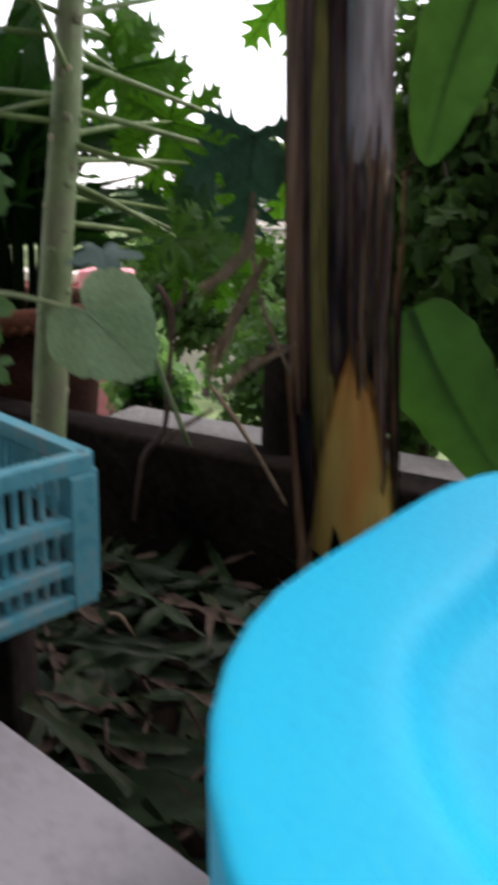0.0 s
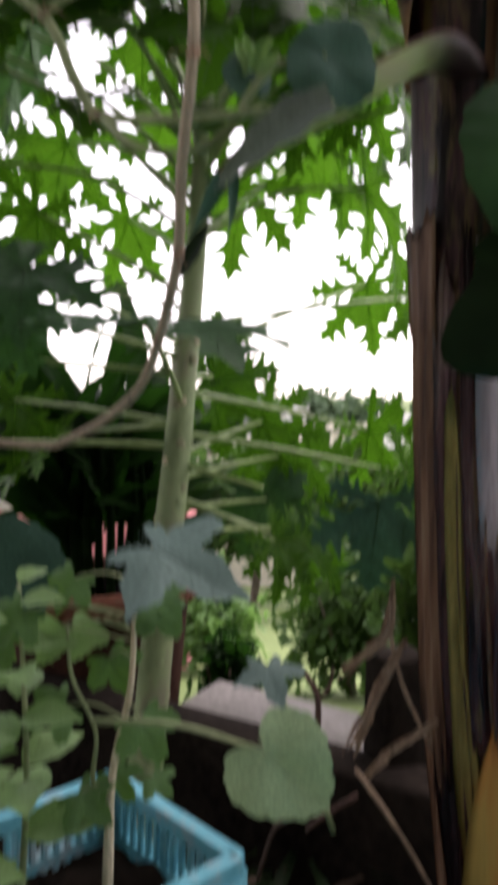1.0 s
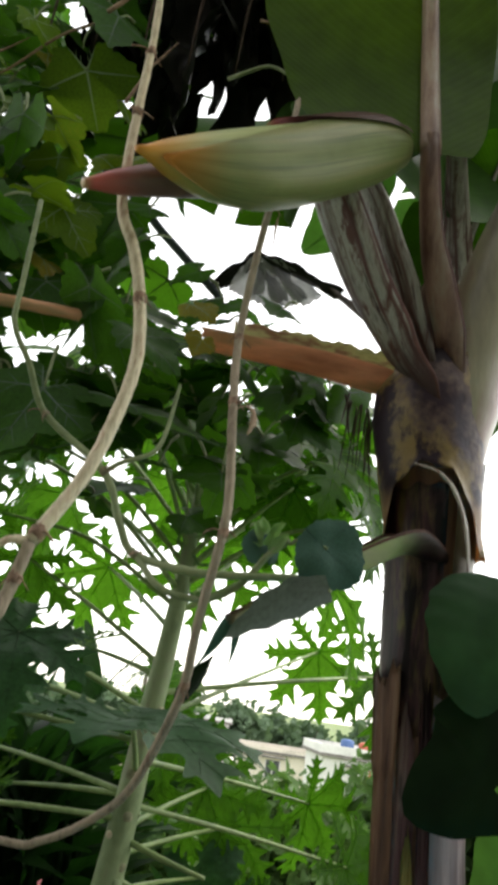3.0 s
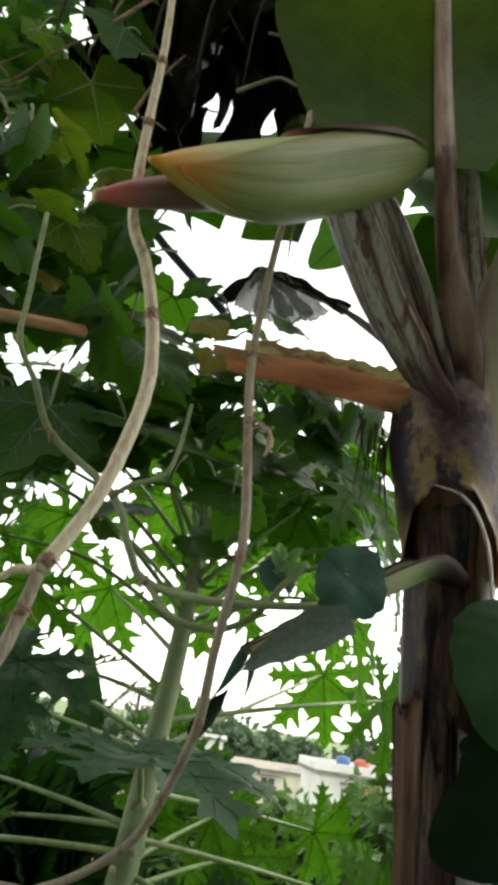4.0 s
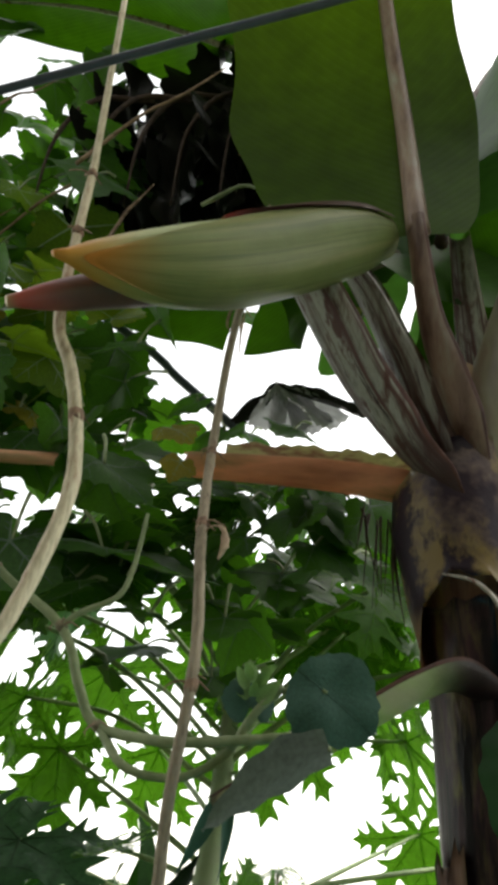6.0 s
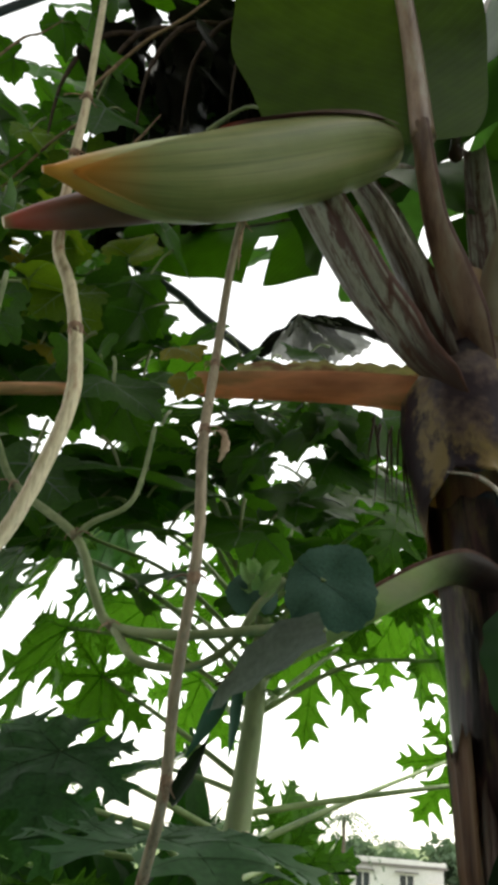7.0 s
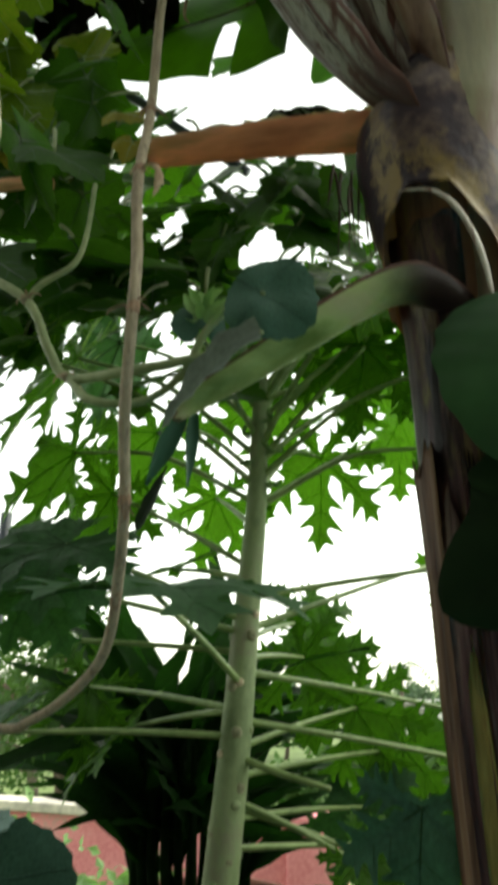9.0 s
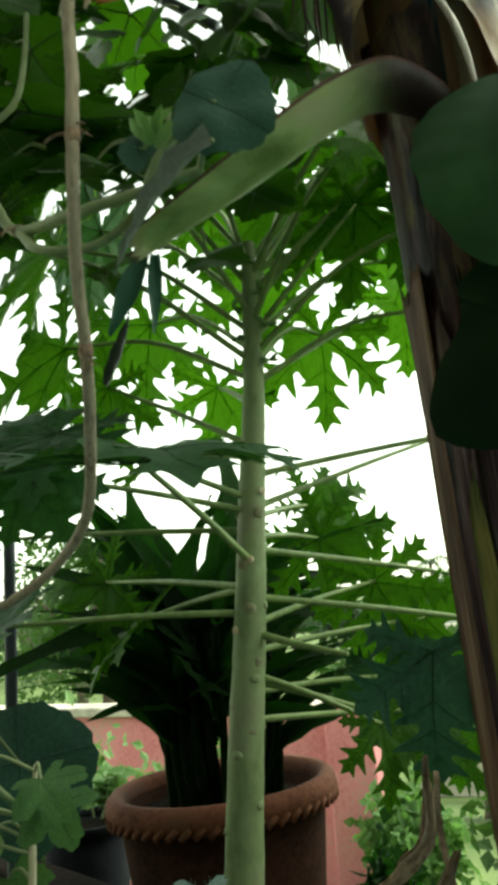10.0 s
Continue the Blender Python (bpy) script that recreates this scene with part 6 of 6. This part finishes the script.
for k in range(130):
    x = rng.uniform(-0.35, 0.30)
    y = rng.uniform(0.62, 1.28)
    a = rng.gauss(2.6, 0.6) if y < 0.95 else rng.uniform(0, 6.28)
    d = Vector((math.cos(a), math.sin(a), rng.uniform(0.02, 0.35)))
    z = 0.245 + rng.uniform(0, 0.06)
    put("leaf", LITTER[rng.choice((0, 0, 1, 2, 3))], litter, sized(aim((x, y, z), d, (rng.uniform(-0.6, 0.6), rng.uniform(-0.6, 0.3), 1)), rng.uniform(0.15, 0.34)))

for k in range(34):
    x, y = rng.uniform(-0.3, 0.25), rng.uniform(0.62, 1.2)
    a = rng.uniform(0, 6.28)
    way = Vector((math.cos(a), math.sin(a), 0)) * rng.uniform(0.05, 0.14)
    p = Vector((x, y, 0.262 + rng.uniform(0, 0.03)))
    bm = bmesh.new()
    tube(bm, [p, p + way * 0.5 + Vector((0, 0, 0.012)), p + way], [0.003, 0.0045, 0.002], 6, 4, 0.5, 0.5, k)
    part("stalk", bm, dead_brown if k % 5 == 0 else litter_brown, litter)
BROAD = leaf_blade("leaf", grass_mat, 0.28, 16, 0.15, 0.25, 0.03, 0, 0.1)
for c, d, s in (((-0.13, 0.66, 0.275), (0.75, 0.65, 0.15), 0.17), ((-0.24, 0.80, 0.27), (0.9, 0.2, 0.1), 0.16), ((-0.10, 0.95, 0.275), (0.9, 0.35, 0.2), 0.15)):
    put("leaf", BROAD, litter, sized(aim(c, d, (0.1, -0.4, 1)), s))

# ---- pot with strap-leaved plant ----
pot = thing("flower_pot", (-0.425, 1.98, 0.22), "large terracotta pot with a roped rim", "flower pot")
POT = Matrix.Translation((-0.405, 1.98, 0.03)) @ pose(0, 0, 0, 0, -2.5, 0) @ Matrix.Diagonal((1.03, 1.03, 1, 1))


def lathe(profile, sides=48):
    bm = bmesh.new()
    rings = [[bm.verts.new((r * math.cos(2 * math.pi * k / sides), r * math.sin(2 * math.pi * k / sides), z)) for k in range(sides)] for r, z in profile]
    for a, b in zip(rings, rings[1:]):
        for k in range(sides):
            bm.faces.new((a[k], a[(k + 1) % sides], b[(k + 1) % sides], b[k]))
    bm.faces.new(rings[0][::-1])
    return bm


part("body", lathe([(0.160, 0.12), (0.168, 0.13), (0.222, 0.58), (0.20, 0.60), (0.19, 0.57), (0.0, 0.56)]), dark_terracotta, pot, "terracotta painted dark for the shade below the rim", m=POT)
bm = bmesh.new()
rings = []
for k in range(64):
    a = 2 * math.pi * k / 64
    ring = []
    for j in range(10):
        b = 2 * math.pi * j / 10
        r = 0.228 + 0.022 * math.cos(b)
        z = 0.60 + 0.028 * math.sin(b)
        ring.append(bm.verts.new((r * math.cos(a), r * math.sin(a), z)))
    rings.append(ring)
for k in range(64):
    for j in range(10):
        bm.faces.new((rings[k][j], rings[(k + 1) % 64][j], rings[(k + 1) % 64][(j + 1) % 10], rings[k][(j + 1) % 10]))
part("rim", bm, terracotta, pot, m=POT)
for k in range(56):
    a = 2 * math.pi * k / 56
    bm = bmesh.new()
    tube(bm, [(0.2440 * math.cos(a), 0.2440 * math.sin(a), 0.574), (0.2440 * math.cos(a + 0.09), 0.2440 * math.sin(a + 0.09), 0.592)], [0.007, 0.007], 6, 2)
    part("rope_moulding", bm, terracotta, pot, m=POT)
part("soil", lathe([(0.19, 0.55), (0.19, 0.575), (0.10, 0.585), (0.0, 0.59)]), soil, pot, m=POT)
lily = thing("strap_leaf_plant", (-0.425, 1.98, 0.58), "dense potted plant with long arching strap leaves, shade painted near-black", "plant")
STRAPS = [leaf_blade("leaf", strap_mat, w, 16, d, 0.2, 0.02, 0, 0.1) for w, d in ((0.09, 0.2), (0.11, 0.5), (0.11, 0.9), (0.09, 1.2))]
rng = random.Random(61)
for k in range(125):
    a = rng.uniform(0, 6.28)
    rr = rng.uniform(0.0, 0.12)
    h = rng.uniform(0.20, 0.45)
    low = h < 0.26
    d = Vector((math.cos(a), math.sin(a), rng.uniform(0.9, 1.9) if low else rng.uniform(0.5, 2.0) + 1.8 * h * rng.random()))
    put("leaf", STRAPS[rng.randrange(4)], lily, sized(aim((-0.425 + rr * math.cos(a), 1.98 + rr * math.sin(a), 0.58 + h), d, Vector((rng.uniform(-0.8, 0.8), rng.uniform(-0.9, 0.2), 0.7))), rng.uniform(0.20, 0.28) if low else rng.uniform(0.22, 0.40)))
for k in range(22):
    a = k * 2.1
    lift = 0.09 + 0.018 * (k % 9)
    put("leaf", STRAPS[2], lily, sized(aim((-0.425 + 0.1 * math.cos(a), 1.98 + 0.1 * math.sin(a), 0.60 + lift), Vector((math.cos(a), math.sin(a), 1.3 + 0.1 * (k % 7))), (0, -0.5, 0.7)), 0.20 + 0.012 * (k % 6)))
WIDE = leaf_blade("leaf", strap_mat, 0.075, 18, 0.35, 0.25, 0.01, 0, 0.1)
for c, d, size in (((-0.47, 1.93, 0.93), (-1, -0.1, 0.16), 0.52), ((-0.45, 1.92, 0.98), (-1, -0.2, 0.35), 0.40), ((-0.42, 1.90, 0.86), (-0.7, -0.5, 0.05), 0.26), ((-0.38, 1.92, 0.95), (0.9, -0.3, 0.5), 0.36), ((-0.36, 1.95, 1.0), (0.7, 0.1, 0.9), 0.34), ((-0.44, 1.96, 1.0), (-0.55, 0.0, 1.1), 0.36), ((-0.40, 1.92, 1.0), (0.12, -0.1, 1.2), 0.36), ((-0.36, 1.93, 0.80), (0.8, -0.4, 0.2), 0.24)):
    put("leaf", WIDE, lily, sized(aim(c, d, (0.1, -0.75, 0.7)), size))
for k in range(26):
    a = k * 0.93
    bm = bmesh.new()
    tube(bm, [(-0.425 + (0.04 + 0.025 * (k % 4)) * math.cos(a), 1.98 + (0.04 + 0.025 * (k % 4)) * math.sin(a), 0.56), (-0.425 + 0.13 * math.cos(a), 1.98 + 0.13 * math.sin(a), 0.75), (-0.425 + 0.12 * math.cos(a), 1.98 + 0.12 * math.sin(a), 0.98)], [0.012, 0.010, 0.006], 7, 4)
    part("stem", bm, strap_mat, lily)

# nursery tubs beside the pot
def nursery_tub(at, radius, height, mat, label, seedlings, seed):
    x, y = at
    z = ground_height(x, y) - 0.01
    ob = thing("plant_tub", (x, y, z), label, "plant tub", "tubs beside the pot")
    m = Matrix.Translation((x, y, z))
    part("body", lathe([(radius * 0.78, 0), (radius * 0.8, 0.004), (radius * 0.96, height - 0.02), (radius * 0.92, height - 0.02), (radius * 0.85, height - 0.03), (0.0, height - 0.035)]), mat, ob, m=m)
    part("rim", lathe([(radius * 0.90, height - 0.022), (radius * 1.04, height - 0.022), (radius * 1.05, height), (radius * 0.93, height), (radius * 0.90, height - 0.018)]), mat, ob, m=m)
    part("soil", lathe([(radius * 0.88, height - 0.026), (radius * 0.5, height - 0.014), (0.0, height - 0.012)]), soil, ob, m=m)
    rng = random.Random(seed)
    blade = leaf_blade("leaf", fresh_leaf_mat, 0.34, 8, 0.3, 0.4, 0.03, 0, 0.15)
    for k in range(seedlings):
        plant = thing("seedling", (x, y, z + height - 0.02), "small bright green seedling in a tub", "seedling", "seedlings in the tub")
        a = rng.uniform(0, 6.28)
        p = Vector((x + radius * 0.6 * math.cos(a) * rng.random(), y + radius * 0.6 * math.sin(a), z + height - 0.022))
        top = p + Vector((rng.uniform(-0.03, 0.03), rng.uniform(-0.03, 0.03), rng.uniform(0.08, 0.17)))
        bm = bmesh.new()
        tube(bm, [p, p.lerp(top, 0.5) + Vector((0.006, 0, 0)), top], [0.0035, 0.003, 0.002], 6, 4)
        part("stem", bm, vine_green, plant)
        for j in range(9):
            c = p.lerp(top, 0.3 + 0.08 * j)
            e = j * 2.4 + k
            put("leaf", blade, plant, sized(aim(c, Vector((math.cos(e), math.sin(e), 0.5)), (0, -0.3, 1)), rng.uniform(0.045, 0.075)))


nursery_tub((-0.88, 2.18), 0.115, 0.42, black_plastic, "dark plastic tub with seedlings beside the pot", 7, 5)

# ---- shrubs and trees behind ----
def leaf_cloud(name, centre, radii, count, size, mat, seed, parent=None, shell=0.55):
    """Many small bent leaves filling an uneven crown."""
    rng = np.random.RandomState(seed)
    v = rng.normal(size=(count, 3))
    v /= np.linalg.norm(v, axis=1)[:, None]
    r = shell + (1 - shell) * rng.rand(count)
    lump = 0.72 + 0.28 * np.sin(v[:, 0] * 5 + seed) * np.cos(v[:, 1] * 4 + seed * 2) + 0.18 * np.sin(v[:, 2] * 9 + v[:, 0] * 7)
    c = v * (r * lump)[:, None] * np.array(radii) + np.array(centre)
    a = rng.normal(size=(count, 3))
    a[:, 2] -= 0.5
    a /= np.linalg.norm(a, axis=1)[:, None]
    b = np.cross(a, rng.normal(size=(count, 3)))
    b /= np.linalg.norm(b, axis=1)[:, None]
    nn = np.cross(a, b)
    s = (size * (0.6 + 0.8 * rng.rand(count)))[:, None]
    quads = np.stack([c, c + a * s * 0.5 + b * s * 0.28 + nn * s * 0.08, c + a * s, c + a * s * 0.5 - b * s * 0.28 + nn * s * 0.08], 1).reshape(-1, 3)
    me = bpy.data.meshes.new(name)
    me.from_pydata(quads.tolist(), [], [(4 * i, 4 * i + 1, 4 * i + 2, 4 * i + 3) for i in range(count)])
    me.materials.append(mat)
    return me


def tree(at, height, spread, seed, label, count=5000, leaf=0.2, mat=None, group="trees behind the wall", category="tree"):
    rng = random.Random(seed)
    x, y, z = at
    ob = thing("tree", at, label, category, group)
    bm = bmesh.new()
    r = height * 0.022
    tube(bm, [(x, y, z - 0.05), (x + r, y, z + height * 0.3), (x - r, y, z + height * 0.7)], [r * 1.4, r, r * 0.5], 9, 6, 1, 0.2, seed)
    for k in range(6):
        a = k * 1.1 + seed
        b = Vector((x, y, z + height * (0.3 + 0.06 * k)))
        tube(bm, [b, b + Vector((math.cos(a), math.sin(a), 0.6)) * spread * 0.35, b + Vector((math.cos(a), math.sin(a), 0.8)) * spread * 0.65], [r * 0.6, r * 0.4, r * 0.15], 6, 4)
    part("trunk", bm, tree_bark, ob)
    put("crown", leaf_cloud("crown", (x, y, z + height * 0.66), (spread, spread, height * 0.40), count, leaf, mat or crown_mat, seed), ob)
    return ob


def shrub(at, radii, seed, label, count=2500, leaf=0.06, mat=None, group="shrubs behind the wall"):
    x, y, z = at
    ob = thing("shrub", at, label, "shrub", group)
    bm = bmesh.new()
    for k in range(6):
        a = k * 1.05 + seed
        tube(bm, [(x, y, z - 0.02), (x + radii[0] * 0.3 * math.cos(a), y + radii[1] * 0.3 * math.sin(a), z + radii[2] * 0.6), (x + radii[0] * 0.6 * math.cos(a), y + radii[1] * 0.6 * math.sin(a), z + radii[2] * 1.3)], [0.012, 0.009, 0.004], 6, 4)
    part("stem", bm, tree_bark, ob)
    put("foliage", leaf_cloud("foliage", (x, y, z + radii[2]), radii, count, leaf, mat or crown_mat, seed, None, 0.25), ob)
    return ob


shrub((0.85, 1.9, 0.2), (0.42, 0.4, 0.62), 1, "dense dark green small-leaved shrub", 5200, 0.06)
shrub((0.68, 2.1, 0.12), (0.27, 0.25, 0.82), 12, "tall dark green leafy shrub beside the wall", 4200, 0.075)
shrub((0.55, 2.3, 0.1), (0.30, 0.3, 0.42), 2, "dense dark green small-leaved shrub", 2600, 0.06)
shrub((0.42, 3.4, -0.25), (0.55, 0.4, 0.40), 3, "low bright green shrub", 2600, 0.07)
shrub((-0.30, 4.2, -0.40), (0.32, 0.32, 0.30), 4, "low bright green shrub", 2600, 0.07, fresh_leaf_mat)
shrub((-1.35, 2.9, -0.1), (0.32, 0.3, 0.42), 5, "low yellow-green shrub beside the pink wall", 1800, 0.06, fresh_leaf_mat)
shrub((-0.95, 3.2, -0.2), (0.3, 0.25, 0.40), 6, "low yellow-green shrub beside the pink wall", 1500, 0.06, fresh_leaf_mat)
shrub((-0.11, 2.22, 0.09), (0.12, 0.10, 0.20), 9, "low dark leafy weed beside the pot", 700, 0.055, strap_mat)
# Next two stand unseen at the sides, added to block low-angle light.
shrub((1.25, 1.0, 0.2), (0.45, 0.6, 0.8), 7, "dense dark green small-leaved shrub", 5200, 0.07)
shrub((-1.5, 1.0, 0.2), (0.5, 0.7, 0.8), 8, "dense dark green small-leaved shrub", 5200, 0.07)
for k, (x, y, h, w, c) in enumerate(((1.2, 9, 2.0, 1.2, 5000), (-0.2, 12, 2.5, 1.5, 5000), (3.0, 13, 2.9, 1.9, 5000), (-4.4, 9, 3.9, 1.5, 3000), (-7.0, 13, 5.0, 2.2, 3000), (1.0, 20, 4.0, 2.4, 5000), (5.2, 22, 4.5, 2.6, 5000), (-3.4, 24, 4.3, 2.6, 5000))):
    tree((x, y, ground_height(x, y)), h, w, k + 3, "leafy green tree on the slope", c, 0.11 if c == 3000 else 0.16 + 0.006 * y)
for k in range(26):
    x = -52 + 4.0 * k
    y = 74 + 8 * math.sin(k * 1.7)
    tree((x, y, ground_height(x, y)), 6.9 + 0.7 * math.sin(k * 2.3), 3.2, 40 + k, "distant green tree beyond the houses, haze painted in", 1100, 0.8, far_crown_mat, "distant trees")


def palm(at, height, seed):
    x, y, z = at
    rng = random.Random(seed)
    ob = thing("palm_tree", at, "distant coconut palm with feathery fronds", "palm tree", "distant palms")
    bm = bmesh.new()
    top = Vector((x + 0.2, y, z + height))
    tube(bm, [(x, y, z - 0.1), (x + 0.1, y, z + height * 0.5), top], [0.22, 0.15, 0.12], 8, 6)
    part("trunk", bm, tree_bark, ob)
    for k in range(17):
        a = k * 2.4
        up = 1.0 - 1.5 * k / 17
        bm = bmesh.new()
        ln = 2.7
        d = Vector((math.cos(a), math.sin(a), 0))
        prev = top
        for i in range(11):
            s = (i + 1) / 11
            q = top + d * ln * s + Vector((0, 0, up * ln * s - 1.0 * ln * s * s * 0.9))
            side = Vector((-d.y, d.x, 0))
            for sg in (1, -1):
                e = q + side * sg * 0.42 * (1 - 0.6 * s) + Vector((0, 0, -0.32)) + d * 0.1
                w = d * 0.07
                bm.faces.new([bm.verts.new(p) for p in (q - w, q + w, e)])
            bm.faces.new([bm.verts.new(p) for p in (prev + side * 0.03, q + side * 0.03, q - side * 0.03, prev - side * 0.03)])
            prev = q
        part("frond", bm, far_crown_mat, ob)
    return ob


palm((-3.9, 60, ground_height(0, 60)), 8.0, 1)
palm((-1.0, 78, ground_height(0, 78)), 6.6, 2)


# ---- houses ----
def house(name, at, size, label, mat, openings, turn=0.0, parapet=0.25, tanks=(), group="distant houses"):
    """A flat-roofed block: wall, roof slab and parapet, windows set in the front (x, z, width, height, is_door)."""
    x, y, z = at
    sx, sy, sz = size
    m = Matrix.Translation(at) @ pose(0, 0, 0, 0, 0, turn)
    ob = thing(name, at, label, "house", group)
    bm = bmesh.new()
    box(bm, (-sx / 2, 0, 0), (sx / 2, sy, sz), None, 0.02)
    part("wall", bm, mat, ob, m=m, smooth=False)
    bm = bmesh.new()
    box(bm, (-sx / 2 - 0.25, -0.3, sz + 0.003), (sx / 2 + 0.25, sy + 0.25, sz + 0.16), None, 0.02)
    part("roof", bm, concrete, ob, m=m, smooth=False)
    for a, b in (((-sx / 2 - 0.2, -0.25), (sx / 2 + 0.2, -0.1)), ((-sx / 2 - 0.2, sy), (sx / 2 + 0.2, sy + 0.15)), ((-sx / 2 - 0.2, -0.095), (-sx / 2 - 0.05, sy - 0.005)), ((sx / 2 + 0.05, -0.095), (sx / 2 + 0.2, sy - 0.005))):
        bm = bmesh.new()
        box(bm, (*a, sz + 0.164), (*b, sz + 0.164 + parapet), None, 0.01)
        part("parapet", bm, mat, ob, m=m, smooth=False)
    for ox, oz, w, h, door in openings:
        bm = bmesh.new()
        box(bm, (ox - w / 2, -0.02, oz), (ox + w / 2, 0.05, oz + h), None, 0.01)
        o = part("door" if door else "window", bm, red_paint if door else dark_glass, ob, m=m, smooth=False)
        if not door:
            bm = bmesh.new()
            for q in (-0.5, 0.0, 0.5):
                box(bm, (ox + q * w - 0.04, -0.045, oz), (ox + q * w + 0.04, -0.022, oz + h))
            box(bm, (ox - w / 2 - 0.08, -0.16, oz - 0.1), (ox + w / 2 + 0.08, -0.022, oz - 0.02))
            part("frame", bm, white_paint, o, m=m, smooth=False)
        bm = bmesh.new()
        box(bm, (ox - w / 2 - 0.3, -0.5, oz + h + 0.15), (ox + w / 2 + 0.3, -0.003, oz + h + 0.24))
        part("sunshade", bm, concrete, ob, m=m, smooth=False)
    for tx, ty, r, h, tm in tanks:
        bm = lathe([(r, 0), (r * 1.02, h * 0.5), (r, h * 0.9), (r * 0.5, h), (0.0, h * 1.02)], 20)
        part("water_tank", bm, tm, ob, "plastic roof water tank", m @ Matrix.Translation((tx, ty, sz + 0.165)))
    return ob


G = ground_height(0, 45)
house("house", (10.6, 41, G), (7.5, 6, 4.9), "white flat-roofed house with water tanks on its roof", white_paint, ((-1.9, 3.3, 0.9, 1.1, 0), (-1.0, 2.9, 0.8, 1.7, 1), (1.4, 3.3, 0.9, 1.1, 0), (-1.9, 0.9, 0.9, 1.1, 0), (1.4, 0.9, 0.9, 1.1, 0)), 0, 0.4, ((-2.3, 1.5, 0.35, 0.75, blue_paint), (-1.3, 1.5, 0.4, 0.7, red_paint)))
house("house", (6.0, 56, G), (7, 6, 3.9), "pale cream house behind trees", cream_paint, ((-3.0, 2.4, 1.0, 1.1, 0), (0, 2.4, 1.0, 1.1, 0), (3.0, 2.4, 1.0, 1.1, 0)), 4)
house("house", (-0.6, 24, ground_height(0, 24)), (3.6, 4, 4.2), "weathered grey-white house with barred windows", cream_paint, ((-1.1, 2.7, 0.7, 0.9, 0), (0.2, 2.7, 0.7, 0.9, 0), (1.2, 2.7, 0.7, 0.9, 0)), -3, 0.15)
house("house", (20, 60, G), (10, 7, 4.6), "white flat-roofed house far off", white_paint, ((-2.5, 3.1, 1.0, 1.1, 0), (2.0, 3.1, 1.0, 1.1, 0)), 5)
house("house", (-0.5, 62, G), (7, 5, 5.2), "white low house far off", white_paint, ((-2.0, 3.6, 1.0, 1.1, 0), (1.0, 3.6, 1.0, 1.1, 0)), 0)

# pink boundary wall with a post
pink = thing("pink_wall", (-1.9, 4.4, -0.4), "pink painted boundary wall with a thicker post", "wall")
PINK = Matrix.Translation((-0.50, 4.3, 0)) @ pose(0, 0, 0, 0, 0, -8)
bm = bmesh.new()
box(bm, (-6.5, 0.02, -0.5), (-0.2, 0.14, 0.42), PINK, 0.01)
part("panel", bm, pink_paint, pink, smooth=False)
bm = bmesh.new()
box(bm, (-0.195, -0.04, -0.5), (0.06, 0.2, 0.50), PINK, 0.015)
part("post", bm, pink_paint, pink, smooth=False)
bm = bmesh.new()
box(bm, (-6.5, -0.02, 0.424), (-0.22, 0.18, 0.48), PINK, 0.01)
part("coping", bm, cream_paint, pink, smooth=False)

# concrete post behind the wall
bm = bmesh.new()
box(bm, (-0.045, -0.045, 0.3), (0.045, 0.045, 0.66), Matrix.Translation((0.235, 1.42, 0)) @ pose(0, 0, 0, 0, 0, 20), 0.008)
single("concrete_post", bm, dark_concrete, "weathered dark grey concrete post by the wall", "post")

# grey pipe behind the leaves
bm = bmesh.new()
tube(bm, [(-1.2, 1.55, 3.0), (-0.468, 1.5, 2.404), (-0.332, 1.5, 2.278), (-0.166, 1.5, 2.127)], [0.011, 0.011], 10, 4)
single("pipe", bm, cable_black, "slanting dark blue-grey pipe behind the leaves", "pipe")
bm = bmesh.new()
tube(bm, [(-0.845, 1.8, 0.2), (-0.845, 1.8, 1.5)], [0.014, 0.014], 10, 4)
single("pole", bm, cable_black, "thin upright dark blue-grey pole", "pole")

# cable overhead
bm = bmesh.new()
tube(bm, [(-2.5, 0.75, 1.75), (-0.9, 0.63, 1.88), (-0.435, 0.60, 2.014), (-0.156, 0.60, 2.125), (0.16, 0.60, 2.256), (0.8, 0.58, 2.55), (2.5, 0.5, 3.4)], [0.0055, 0.0055], 8, 8)
single("overhead_cable", bm, cable_black, "dark grey cable strung overhead", "cable")
